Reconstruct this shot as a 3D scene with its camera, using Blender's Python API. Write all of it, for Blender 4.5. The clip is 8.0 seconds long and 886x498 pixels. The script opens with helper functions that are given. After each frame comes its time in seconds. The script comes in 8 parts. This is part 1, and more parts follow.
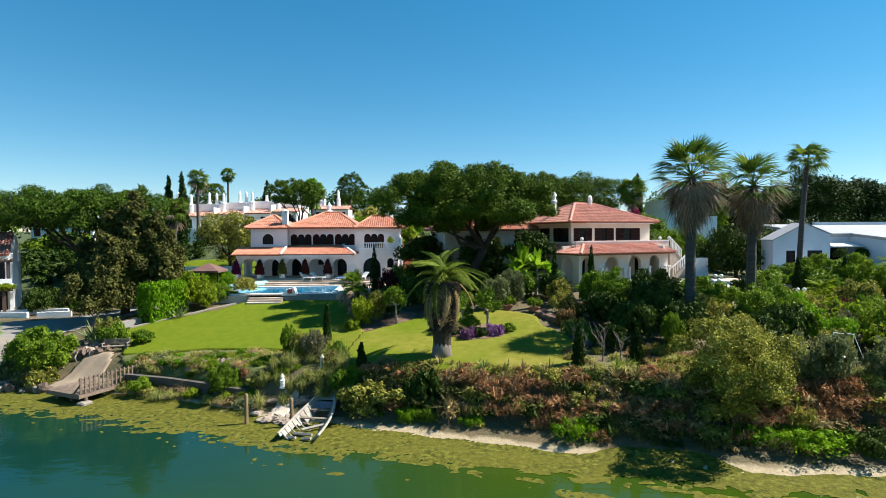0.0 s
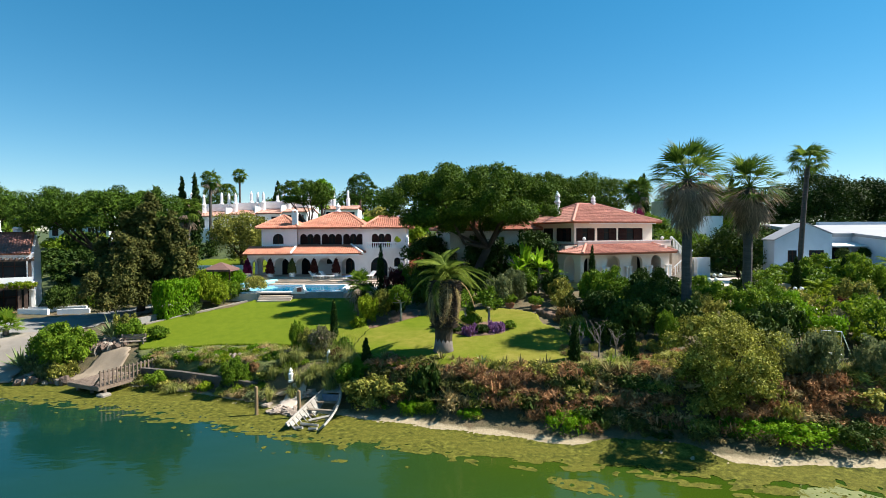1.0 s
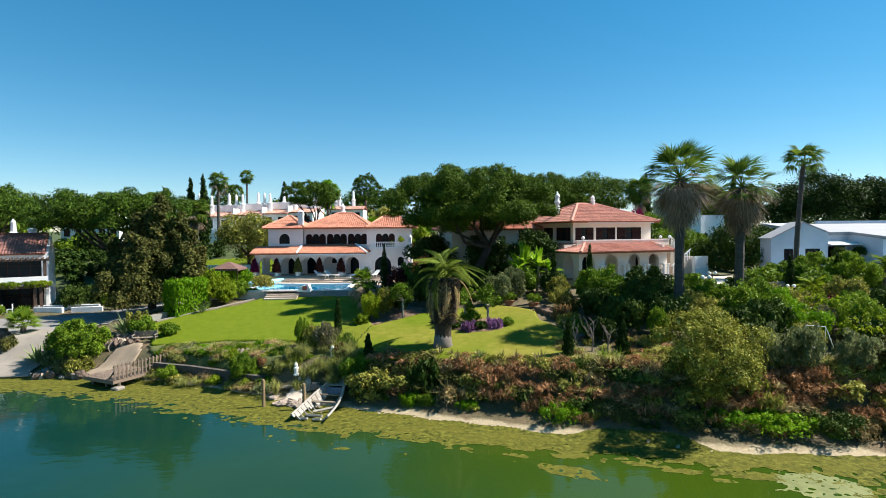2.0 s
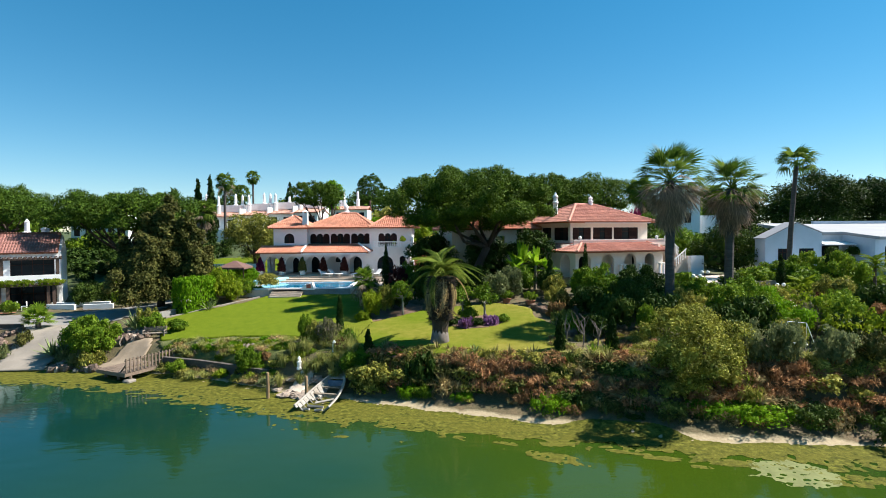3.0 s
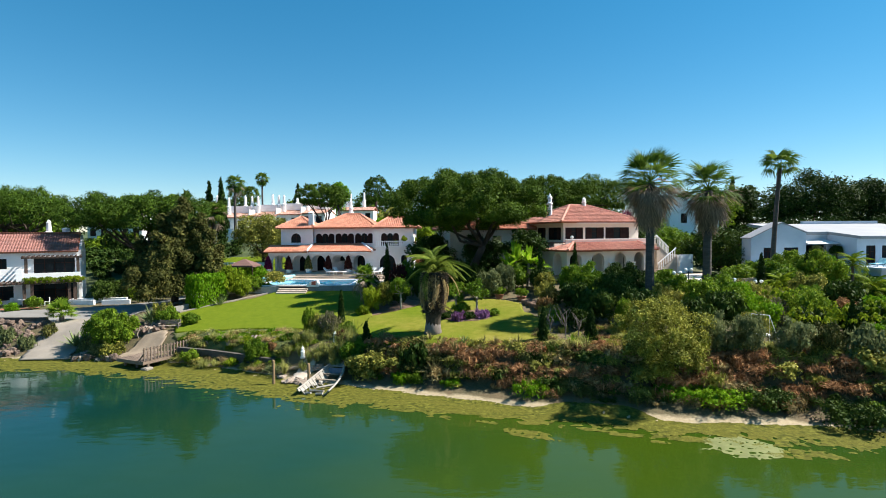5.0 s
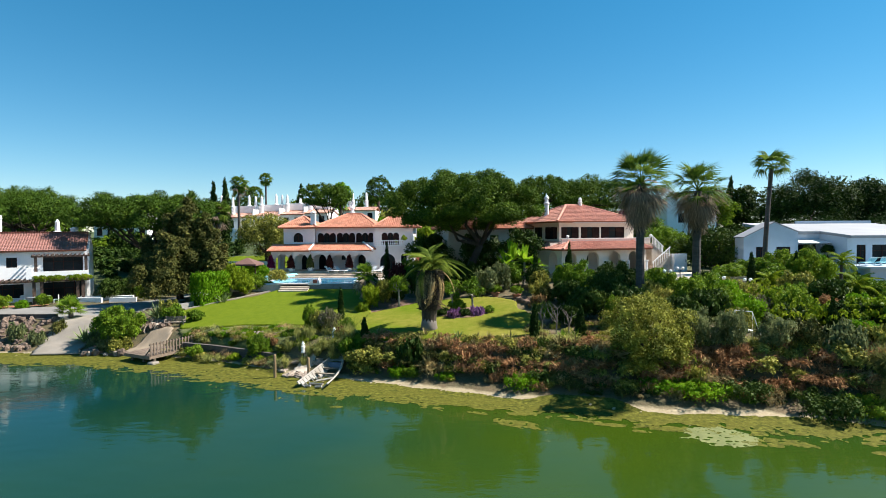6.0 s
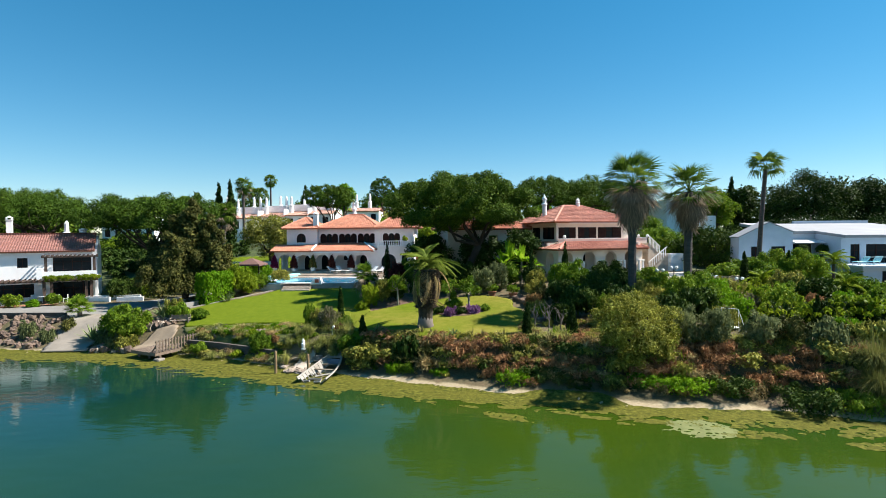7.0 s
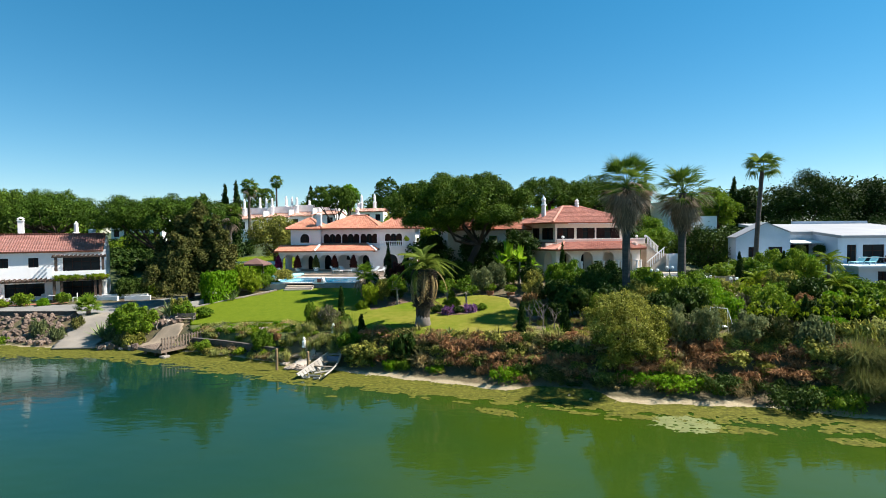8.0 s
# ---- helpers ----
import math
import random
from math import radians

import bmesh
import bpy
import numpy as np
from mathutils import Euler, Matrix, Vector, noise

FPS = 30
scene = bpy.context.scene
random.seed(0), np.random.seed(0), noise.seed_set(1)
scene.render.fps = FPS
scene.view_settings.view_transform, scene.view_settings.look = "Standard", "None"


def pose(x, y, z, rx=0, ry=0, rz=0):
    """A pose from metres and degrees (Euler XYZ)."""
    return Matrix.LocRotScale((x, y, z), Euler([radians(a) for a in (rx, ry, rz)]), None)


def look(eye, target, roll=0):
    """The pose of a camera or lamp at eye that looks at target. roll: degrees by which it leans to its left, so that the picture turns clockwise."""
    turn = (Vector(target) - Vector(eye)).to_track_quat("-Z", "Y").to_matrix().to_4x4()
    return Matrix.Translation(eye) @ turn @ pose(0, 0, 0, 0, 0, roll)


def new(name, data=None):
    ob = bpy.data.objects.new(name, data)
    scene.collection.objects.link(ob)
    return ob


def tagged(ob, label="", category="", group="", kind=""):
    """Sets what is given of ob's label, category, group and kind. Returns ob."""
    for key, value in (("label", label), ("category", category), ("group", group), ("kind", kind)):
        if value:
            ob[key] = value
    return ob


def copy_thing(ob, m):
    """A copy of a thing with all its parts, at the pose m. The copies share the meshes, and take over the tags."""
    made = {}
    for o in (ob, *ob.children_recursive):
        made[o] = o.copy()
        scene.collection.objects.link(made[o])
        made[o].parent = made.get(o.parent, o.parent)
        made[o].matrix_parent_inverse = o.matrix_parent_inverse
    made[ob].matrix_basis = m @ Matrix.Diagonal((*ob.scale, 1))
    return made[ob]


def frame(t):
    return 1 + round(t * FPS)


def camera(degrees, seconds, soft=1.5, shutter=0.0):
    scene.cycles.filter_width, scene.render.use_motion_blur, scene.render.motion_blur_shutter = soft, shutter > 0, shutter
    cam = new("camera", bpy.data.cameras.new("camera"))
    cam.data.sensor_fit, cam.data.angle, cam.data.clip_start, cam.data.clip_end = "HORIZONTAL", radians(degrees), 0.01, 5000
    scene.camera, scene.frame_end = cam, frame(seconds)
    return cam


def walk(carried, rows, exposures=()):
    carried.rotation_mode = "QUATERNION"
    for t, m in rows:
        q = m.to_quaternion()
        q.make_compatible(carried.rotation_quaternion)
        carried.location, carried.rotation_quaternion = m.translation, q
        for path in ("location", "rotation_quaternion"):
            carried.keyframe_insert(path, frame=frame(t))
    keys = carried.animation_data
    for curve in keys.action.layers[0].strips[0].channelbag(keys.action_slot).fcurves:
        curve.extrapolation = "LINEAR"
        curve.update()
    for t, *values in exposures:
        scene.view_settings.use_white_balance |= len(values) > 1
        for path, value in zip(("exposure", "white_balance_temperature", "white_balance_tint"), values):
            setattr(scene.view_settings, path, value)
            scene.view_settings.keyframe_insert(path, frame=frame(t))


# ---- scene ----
# A lake shore with two villas, gardens and a white hillside terrace, seen from a drone.

# ---- camera ----
cam = camera(80.0, 8.0, soft=0.9)
PATH = [
    (0, (-1.446, 4.094, 10.348), (-1.328, 6.09, 10.286), -0.3),
    (0.5, (-1.225, 3.517, 10.373), (-1.125, 5.513, 10.311), -0.3),
    (1, (-0.972, 2.839, 10.397), (-0.893, 4.837, 10.333), -0.3),
    (1.5, (-0.774, 2.21, 10.378), (-0.708, 4.208, 10.314), -0.4),
    (3, (-0.017, 0.155, 10.344), (0.017, 2.153, 10.28), -0.4),
    (3.5, (0.227, -0.487, 10.311), (0.253, 1.512, 10.248), -0.4),
    (4, (0.45, -1.133, 10.26), (0.47, 0.866, 10.198), -0.4),
    (4.5, (0.771, -1.879, 10.241), (0.781, 0.12, 10.18), -0.4),
    (6, (1.742, -3.94, 10.19), (1.728, -1.941, 10.128), -0.4),
    (6.5, (2.049, -4.497, 10.15), (2.027, -2.498, 10.089), -0.4),
    (7, (2.524, -5.063, 10.144), (2.488, -3.064, 10.085), -0.5),
    (7.5, (2.933, -5.546, 10.178), (2.884, -3.547, 10.118), -0.5),
    (8, (3.335, -6.027, 10.201), (3.273, -4.029, 10.142), -0.5),
]
walk(cam, [(t, look(e, a, r)) for t, e, a, r in PATH])

# ---- sky, sun, exposure ----
SUN_TO = Vector((0.71, 0.11, 0.80)).normalized()
elevation = math.asin(SUN_TO.z)
azimuth = math.atan2(SUN_TO.x, SUN_TO.y)
world = bpy.data.worlds.new("world")
scene.world = world
world.use_nodes = True
wn = world.node_tree.nodes
sky = wn.new("ShaderNodeTexSky")
sky.sky_type = "NISHITA"
sky.sun_disc = False
sky.sun_elevation = elevation
sky.sun_rotation = azimuth
sky.altitude = 0
sky.air_density = 0.85
sky.dust_density = 0.0
sky.ozone_density = 3.0
wn["Background"].inputs["Strength"].default_value = 0.094
deep = wn.new("ShaderNodeHueSaturation")
deep.inputs["Saturation"].default_value = 1.52
deep.inputs["Hue"].default_value = 0.486
even = wn.new("ShaderNodeGamma")
even.inputs["Gamma"].default_value = 0.78
world.node_tree.links.new(sky.outputs[0], even.inputs["Color"])
world.node_tree.links.new(even.outputs[0], deep.inputs["Color"])
world.node_tree.links.new(deep.outputs[0], wn["Background"].inputs["Color"])

sun = new("sun", bpy.data.lights.new("sun", "SUN"))
sun.data.energy = 5.0
sun.data.angle = radians(0.53)
sun.data.color = (1.0, 0.95, 0.87)
sun.matrix_world = look(SUN_TO * 120, (0, 0, 0))
scene.view_settings.exposure = 1.14


# ---- materials ----
TONE = 0.77  # depth of all earth, plant and timber colours; pale paints are left as they are


def material(name):
    m = bpy.data.materials.new(name)
    m.use_nodes = True
    return m, m.node_tree.nodes, m.node_tree.links, m.node_tree.nodes["Principled BSDF"]


def noise_node(n, l, scale, detail=4.0, rough=0.55, coords="Object", stretch=None):
    tc = n.new("ShaderNodeTexCoord")
    t = n.new("ShaderNodeTexNoise")
    t.inputs["Scale"].default_value = scale
    t.inputs["Detail"].default_value = detail
    t.inputs["Roughness"].default_value = rough
    if stretch:
        mp = n.new("ShaderNodeMapping")
        mp.inputs["Scale"].default_value = stretch
        l.new(tc.outputs[coords], mp.inputs["Vector"])
        l.new(mp.outputs[0], t.inputs["Vector"])
    else:
        l.new(tc.outputs[coords], t.inputs["Vector"])
    return t


def ramp_node(n, l, source, stops):
    r = n.new("ShaderNodeValToRGB")
    el = r.color_ramp.elements
    while len(el) < len(stops):
        el.new(0.5)
    for e, (p, c) in zip(el, stops):
        if len(set(c)) > 1 and max(c) < 0.6:
            c = tuple(v * TONE for v in c)
        e.position, e.color = p, (*c, 1)
    l.new(source, r.inputs[0])
    return r


def mix_node(n, l, fac, a, b, mode="MIX"):
    m = n.new("ShaderNodeMix")
    m.data_type, m.blend_type = "RGBA", mode
    for sock, value in ((m.inputs[0], fac), (m.inputs[6], a), (m.inputs[7], b)):
        if isinstance(value, (int, float)):
            sock.default_value = value
        elif isinstance(value, tuple):
            sock.default_value = (*value, 1)
        else:
            l.new(value, sock)
    return m.outputs[2]


def bump_node(n, l, source, strength, distance, b):
    bp = n.new("ShaderNodeBump")
    bp.inputs["Strength"].default_value = strength
    bp.inputs["Distance"].default_value = distance
    l.new(source, bp.inputs["Height"])
    l.new(bp.outputs[0], b.inputs["Normal"])


def surface(name, dark, light, scale=3.0, rough=0.8, fine=30.0, bump=0.3, depth=0.02, metal=0.0, per_piece=0.0, stain=None, stretch=None, coords="Object"):
    """A rough solid: two scales of colour variation, fine relief, and a shift from piece to piece."""
    m, n, l, b = material(name)
    big = noise_node(n, l, scale, 5, 0.6, coords, stretch)
    small = noise_node(n, l, fine, 4, 0.6, coords, stretch)
    r = ramp_node(n, l, big.outputs["Fac"], ((0.3, dark), (0.7, light)))
    col = mix_node(n, l, 0.35, r.outputs[0], ramp_node(n, l, small.outputs["Fac"], ((0.3, dark), (0.75, light))).outputs[0])
    if stain:
        far = noise_node(n, l, scale * 0.37, 6, 0.65, coords)
        k = ramp_node(n, l, far.outputs["Fac"], ((0.52, (0, 0, 0)), (0.72, (0.6, 0.6, 0.6))))
        col = mix_node(n, l, k.outputs[0], col, stain)
    if per_piece:
        g, o = n.new("ShaderNodeNewGeometry"), n.new("ShaderNodeObjectInfo")
        add = n.new("ShaderNodeMath")
        add.operation = "ADD"
        l.new(g.outputs["Random Per Island"], add.inputs[0])
        l.new(o.outputs["Random"], add.inputs[1])
        fr = n.new("ShaderNodeMath")
        fr.operation = "FRACT"
        l.new(add.outputs[0], fr.inputs[0])
        hs = n.new("ShaderNodeHueSaturation")
        mr = n.new("ShaderNodeMapRange")
        mr.inputs[3].default_value, mr.inputs[4].default_value = 1 - per_piece, 1 + per_piece
        l.new(fr.outputs[0], mr.inputs[0])
        l.new(mr.outputs[0], hs.inputs["Value"])
        l.new(col, hs.inputs["Color"])
        col = hs.outputs[0]
    l.new(col, b.inputs["Base Color"])
    b.inputs["Roughness"].default_value = rough
    b.inputs["Metallic"].default_value = metal
    if bump:
        bump_node(n, l, small.outputs["Fac"], bump, depth, b)
    return m


def leaf_material(name, dark, light, tip=None, rough=0.55, through_light=0.36, gain=1.3):
    """Leaves: a shade of its own for every leaf, broader patches over the crown, some light let through."""
    m, n, l, b = material(name)
    dark, light, tip = (tuple(min(0.9, c * gain) for c in shade) for shade in (dark, light, tip or light))
    g = n.new("ShaderNodeNewGeometry")
    big = noise_node(n, l, 0.9, 3, 0.5, "Object")
    r = ramp_node(n, l, g.outputs["Random Per Island"], ((0.0, dark), (0.8, light), (1.0, tip or light)))
    r2 = ramp_node(n, l, big.outputs["Fac"], ((0.35, dark), (0.65, light)))
    o = n.new("ShaderNodeObjectInfo")
    col = mix_node(n, l, 0.45, r.outputs[0], r2.outputs[0])
    hs = n.new("ShaderNodeHueSaturation")
    mr = n.new("ShaderNodeMapRange")
    mr.inputs[3].default_value, mr.inputs[4].default_value = 0.80, 1.18
    hue = n.new("ShaderNodeMapRange")
    hue.inputs[3].default_value, hue.inputs[4].default_value = 0.512, 0.492
    l.new(o.outputs["Random"], hue.inputs[0])
    l.new(hue.outputs[0], hs.inputs["Hue"])
    l.new(o.outputs["Random"], mr.inputs[0])
    l.new(mr.outputs[0], hs.inputs["Value"])
    l.new(col, hs.inputs["Color"])
    l.new(hs.outputs[0], b.inputs["Base Color"])
    b.inputs["Roughness"].default_value = rough
    b.inputs["Specular IOR Level"].default_value = 0.06
    tr = n.new("ShaderNodeBsdfTranslucent")
    l.new(hs.outputs[0], tr.inputs["Color"])
    mx = n.new("ShaderNodeMixShader")
    mx.inputs[0].default_value = through_light
    l.new(b.outputs[0], mx.inputs[1])
    l.new(tr.outputs[0], mx.inputs[2])
    l.new(mx.outputs[0], n["Material Output"].inputs["Surface"])
    return m


M = {}
M["render_white"] = surface("white_render", (0.80, 0.79, 0.785), (0.88, 0.87, 0.86), 0.8, 0.85, 14, 0.15, 0.01, stain=(0.72, 0.68, 0.64))
M["render_pink"] = surface("pink_white_render", (0.80, 0.725, 0.71), (0.88, 0.81, 0.79), 0.7, 0.85, 14, 0.15, 0.01, stain=(0.70, 0.60, 0.57))
M["render_cream"] = surface("cream_render", (0.76, 0.655, 0.56), (0.84, 0.74, 0.65), 0.7, 0.85, 14, 0.15, 0.01, stain=(0.62, 0.52, 0.44))
M["tile"] = surface("terracotta_tile", (0.45, 0.165, 0.095), (0.61, 0.265, 0.165), 1.2, 0.8, 9, 0.3, 0.01, per_piece=0.16, stain=(0.36, 0.17, 0.11))
M["tile_deck"] = surface("terracotta_bed", (0.33, 0.11, 0.06), (0.45, 0.17, 0.09), 1.5, 0.85)
M["tile_pink"] = surface("pink_terracotta_tile", (0.45, 0.18, 0.13), (0.60, 0.27, 0.19), 1.2, 0.8, 9, 0.3, 0.01, per_piece=0.14)
M["tile_rose"] = surface("weathered_rose_tile", (0.29, 0.125, 0.10), (0.42, 0.20, 0.165), 1.2, 0.85, 9, 0.3, 0.01, per_piece=0.14, stain=(0.22, 0.12, 0.10))
M["tile_pale"] = surface("sun_bleached_tile", (0.50, 0.27, 0.20), (0.66, 0.40, 0.31), 1.2, 0.85, 9, 0.3, 0.01, per_piece=0.14)
M["dark_wood"] = surface("dark_brown_wood", (0.026, 0.012, 0.011), (0.052, 0.024, 0.020), 2, 0.85, 25, 0.3, 0.005)
M["dark_wood"].node_tree.nodes["Principled BSDF"].inputs["Specular IOR Level"].default_value = 0.12
M["pergola_wood"] = surface("weathered_brown_beam", (0.06, 0.035, 0.025), (0.13, 0.08, 0.055), 2, 0.75, 20, 0.3, 0.01)
M["dock_wood"] = surface("grey_brown_dock_wood", (0.13, 0.09, 0.065), (0.30, 0.22, 0.16), 1.5, 0.85, 18, 0.5, 0.01, per_piece=0.18, stretch=(1, 4, 4))
M["bench_wood"] = surface("silvered_bench_wood", (0.22, 0.17, 0.13), (0.38, 0.31, 0.25), 2, 0.85, 20, 0.4, 0.01, per_piece=0.15)
M["post_wood"] = surface("ochre_post_wood", (0.22, 0.14, 0.07), (0.42, 0.28, 0.14), 2, 0.85, 20, 0.5, 0.01, stretch=(1, 1, 0.2))
M["boat_paint"] = surface("peeling_white_boat_paint", (0.24, 0.21, 0.17), (0.56, 0.53, 0.47), 3, 0.8, 18, 0.5, 0.01, stain=(0.22, 0.17, 0.12))
M["boat_inside"] = surface("rotten_boat_wood", (0.12, 0.09, 0.06), (0.32, 0.27, 0.20), 3, 0.9, 18, 0.5, 0.01)
M["boat_blue"] = surface("faded_blue_paint", (0.10, 0.15, 0.22), (0.22, 0.30, 0.40), 3, 0.7)
M["stone_grey"] = surface("grey_garden_stone", (0.22, 0.21, 0.20), (0.42, 0.40, 0.37), 1.5, 0.9, 12, 0.6, 0.03)
M["rock"] = surface("brown_grey_rock", (0.085, 0.055, 0.042), (0.29, 0.205, 0.155), 1.4, 0.92, 9, 0.9, 0.06, per_piece=0.3)
M["dark_stone"] = surface("dark_dry_stone", (0.05, 0.042, 0.036), (0.15, 0.125, 0.105), 1.5, 0.92, 8, 0.9, 0.05)
# white render with the bluish shade of its faces put into the colour
M["render_shaded"] = surface("white_render_with_blue_shade", (0.46, 0.52, 0.60), (0.56, 0.62, 0.70), 0.8, 0.85, 14, 0.1, 0.01, stain=(0.42, 0.46, 0.52))
M["pale_rock"] = surface("pale_shore_rock", (0.27, 0.20, 0.15), (0.50, 0.41, 0.33), 1.4, 0.92, 9, 0.9, 0.06, per_piece=0.2)
M["concrete"] = surface("worn_concrete", (0.25, 0.215, 0.175), (0.37, 0.325, 0.27), 0.7, 0.9, 8, 0.3, 0.01, stain=(0.19, 0.16, 0.12))
M["asphalt"] = surface("pale_dusty_drive", (0.20, 0.19, 0.175), (0.30, 0.28, 0.255), 0.5, 0.9, 10, 0.3, 0.01, stain=(0.24, 0.23, 0.21))
M["meadow"] = surface("rough_bed_grass", (0.055, 0.085, 0.014), (0.20, 0.205, 0.05), 1.3, 0.95, 12, 0.8, 0.05, stain=(0.20, 0.15, 0.08))
M["gravel"] = surface("orange_brown_gravel", (0.25, 0.19, 0.13), (0.37, 0.29, 0.205), 0.9, 0.95, 14, 0.6, 0.02)
M["paving"] = surface("sand_stone_paving", (0.50, 0.40, 0.31), (0.66, 0.55, 0.45), 0.8, 0.85, 9, 0.2, 0.01, per_piece=0.08)
M["soil"] = surface("red_brown_soil", (0.12, 0.07, 0.045), (0.28, 0.17, 0.11), 1.2, 0.95, 10, 0.8, 0.05)
M["terracotta_pot"] = surface("terracotta_pot", (0.36, 0.13, 0.07), (0.50, 0.21, 0.12), 2, 0.8)
M["white_paint"] = surface("white_gloss_paint", (0.74, 0.74, 0.73), (0.83, 0.83, 0.82), 2, 0.45, 20, 0.05, 0.003)
M["metal_grey"] = surface("pale_grey_metal_roof", (0.33, 0.33, 0.345), (0.42, 0.42, 0.435), 0.4, 0.65, 6, 0.05, 0.003, stain=(0.38, 0.38, 0.38))
M["blue_fabric"] = surface("blue_fabric", (0.06, 0.13, 0.30), (0.12, 0.22, 0.45), 3, 0.9)
M["aqua_plastic"] = surface("aqua_pool_roll", (0.20, 0.50, 0.58), (0.32, 0.64, 0.70), 2, 0.5)
M["brown_fabric"] = surface("brown_canvas", (0.14, 0.07, 0.055), (0.22, 0.12, 0.10), 2, 0.9)
M["bark"] = surface("pine_bark", (0.03, 0.02, 0.015), (0.11, 0.07, 0.05), 2.5, 0.95, 14, 0.9, 0.05, stretch=(1, 1, 0.35))
M["pale_bark"] = surface("pale_grey_bark", (0.28, 0.23, 0.18), (0.46, 0.40, 0.33), 2.5, 0.95, 14, 0.6, 0.02)
M["palm_bark"] = surface("grey_palm_bark", (0.060, 0.050, 0.045), (0.150, 0.125, 0.110), 3, 0.95, 14, 0.8, 0.03, stretch=(0.4, 0.4, 2.5))
M["palm_boot"] = surface("dark_palm_leaf_base", (0.028, 0.020, 0.015), (0.115, 0.08, 0.052), 3, 0.95, 12, 0.8, 0.03, per_piece=0.35)
M["palm_foot"] = surface("grey_brown_palm_foot", (0.14, 0.115, 0.10), (0.30, 0.25, 0.215), 2.5, 0.95, 14, 0.6, 0.02)
M["globe"] = surface("opal_lamp_globe", (0.78, 0.78, 0.76), (0.84, 0.84, 0.82), 2, 0.3, 20, 0)
M["iron"] = surface("dark_iron", (0.03, 0.03, 0.032), (0.06, 0.06, 0.06), 3, 0.55)
M["red_paint"] = surface("faded_red_paint", (0.42, 0.09, 0.06), (0.55, 0.16, 0.11), 2, 0.6)

m, n, l, b = material("dark_window_glass")
b.inputs["Base Color"].default_value = (0.012, 0.016, 0.02, 1)
b.inputs["Roughness"].default_value = 0.06
b.inputs["Specular IOR Level"].default_value = 0.08
M["glass"] = m
m, n, l, b = material("clear_rail_glass")
b.inputs["Base Color"].default_value = (0.80, 0.90, 0.93, 1)
b.inputs["Roughness"].default_value = 0.03
b.inputs["Transmission Weight"].default_value = 1.0
b.inputs["IOR"].default_value = 1.1
M["rail_glass"] = m
m, n, l, b = material("pool_water")
r = ramp_node(n, l, noise_node(n, l, 0.8).outputs["Fac"], ((0.3, (0.006, 0.17, 0.36)), (0.7, (0.016, 0.26, 0.46))))
l.new(r.outputs[0], b.inputs["Base Color"])
b.inputs["Roughness"].default_value = 0.06
bump_node(n, l, noise_node(n, l, 3.0).outputs["Fac"], 0.15, 0.03, b)
M["pool_water"] = m

# lake: murky green, slow ripples
m, n, l, b = material("lake_water")
big = noise_node(n, l, 0.05, 3, 0.5)
clear = ramp_node(n, l, big.outputs["Fac"], ((0.35, (0.004, 0.036, 0.028)), (0.65, (0.014, 0.050, 0.014))))
murky = ramp_node(n, l, big.outputs["Fac"], ((0.35, (0.016, 0.056, 0.012)), (0.65, (0.046, 0.078, 0.003))))
tc = n.new("ShaderNodeTexCoord")
sep = n.new("ShaderNodeSeparateXYZ")
l.new(tc.outputs["Object"], sep.inputs[0])
east = n.new("ShaderNodeMapRange")
east.inputs[1].default_value, east.inputs[2].default_value = -14, 5
l.new(sep.outputs[0], east.inputs[0])
l.new(mix_node(n, l, east.outputs[0], clear.outputs[0], murky.outputs[0]), b.inputs["Base Color"])
b.inputs["Roughness"].default_value = 0.07
b.inputs["IOR"].default_value = 1.33
w1 = noise_node(n, l, 1.3, 3, 0.5, stretch=(0.45, 1.0, 1.0))
w2 = noise_node(n, l, 0.25, 2, 0.5)
ad = n.new("ShaderNodeMath")
ad.operation = "ADD"
l.new(w1.outputs["Fac"], ad.inputs[0])
l.new(w2.outputs["Fac"], ad.inputs[1])
bump_node(n, l, ad.outputs[0], 0.12, 0.12, b)
M["lake"] = m

# algae: yellow-green mats, thin and dark where the water shows through
m, n, l, b = material("floating_algae")
n1 = noise_node(n, l, 0.7, 5, 0.65)
n2 = noise_node(n, l, 3.4, 6, 0.7)
n3 = noise_node(n, l, 16.0, 4, 0.65)
wet = ramp_node(n, l, n2.outputs["Fac"], ((0.36, (0.028, 0.036, 0.004)), (0.50, (0.100, 0.104, 0.014)), (0.66, (0.240, 0.230, 0.040))))
old = ramp_node(n, l, n3.outputs["Fac"], ((0.35, (0.070, 0.066, 0.009)), (0.7, (0.210, 0.200, 0.030))))
k = ramp_node(n, l, n1.outputs["Fac"], ((0.4, (0.1, 0.1, 0.1)), (0.62, (0.75, 0.75, 0.75))))
l.new(mix_node(n, l, k.outputs[0], wet.outputs[0], old.outputs[0]), b.inputs["Base Color"])
b.inputs["Roughness"].default_value = 0.9
b.inputs["Specular IOR Level"].default_value = 0.1
bump_node(n, l, n3.outputs["Fac"], 0.9, 0.04, b)
M["algae"] = m
M["algae_pale"] = surface("dried_pale_algae", (0.11, 0.13, 0.03), (0.23, 0.245, 0.08), 0.9, 0.85, 7, 0.5, 0.02)

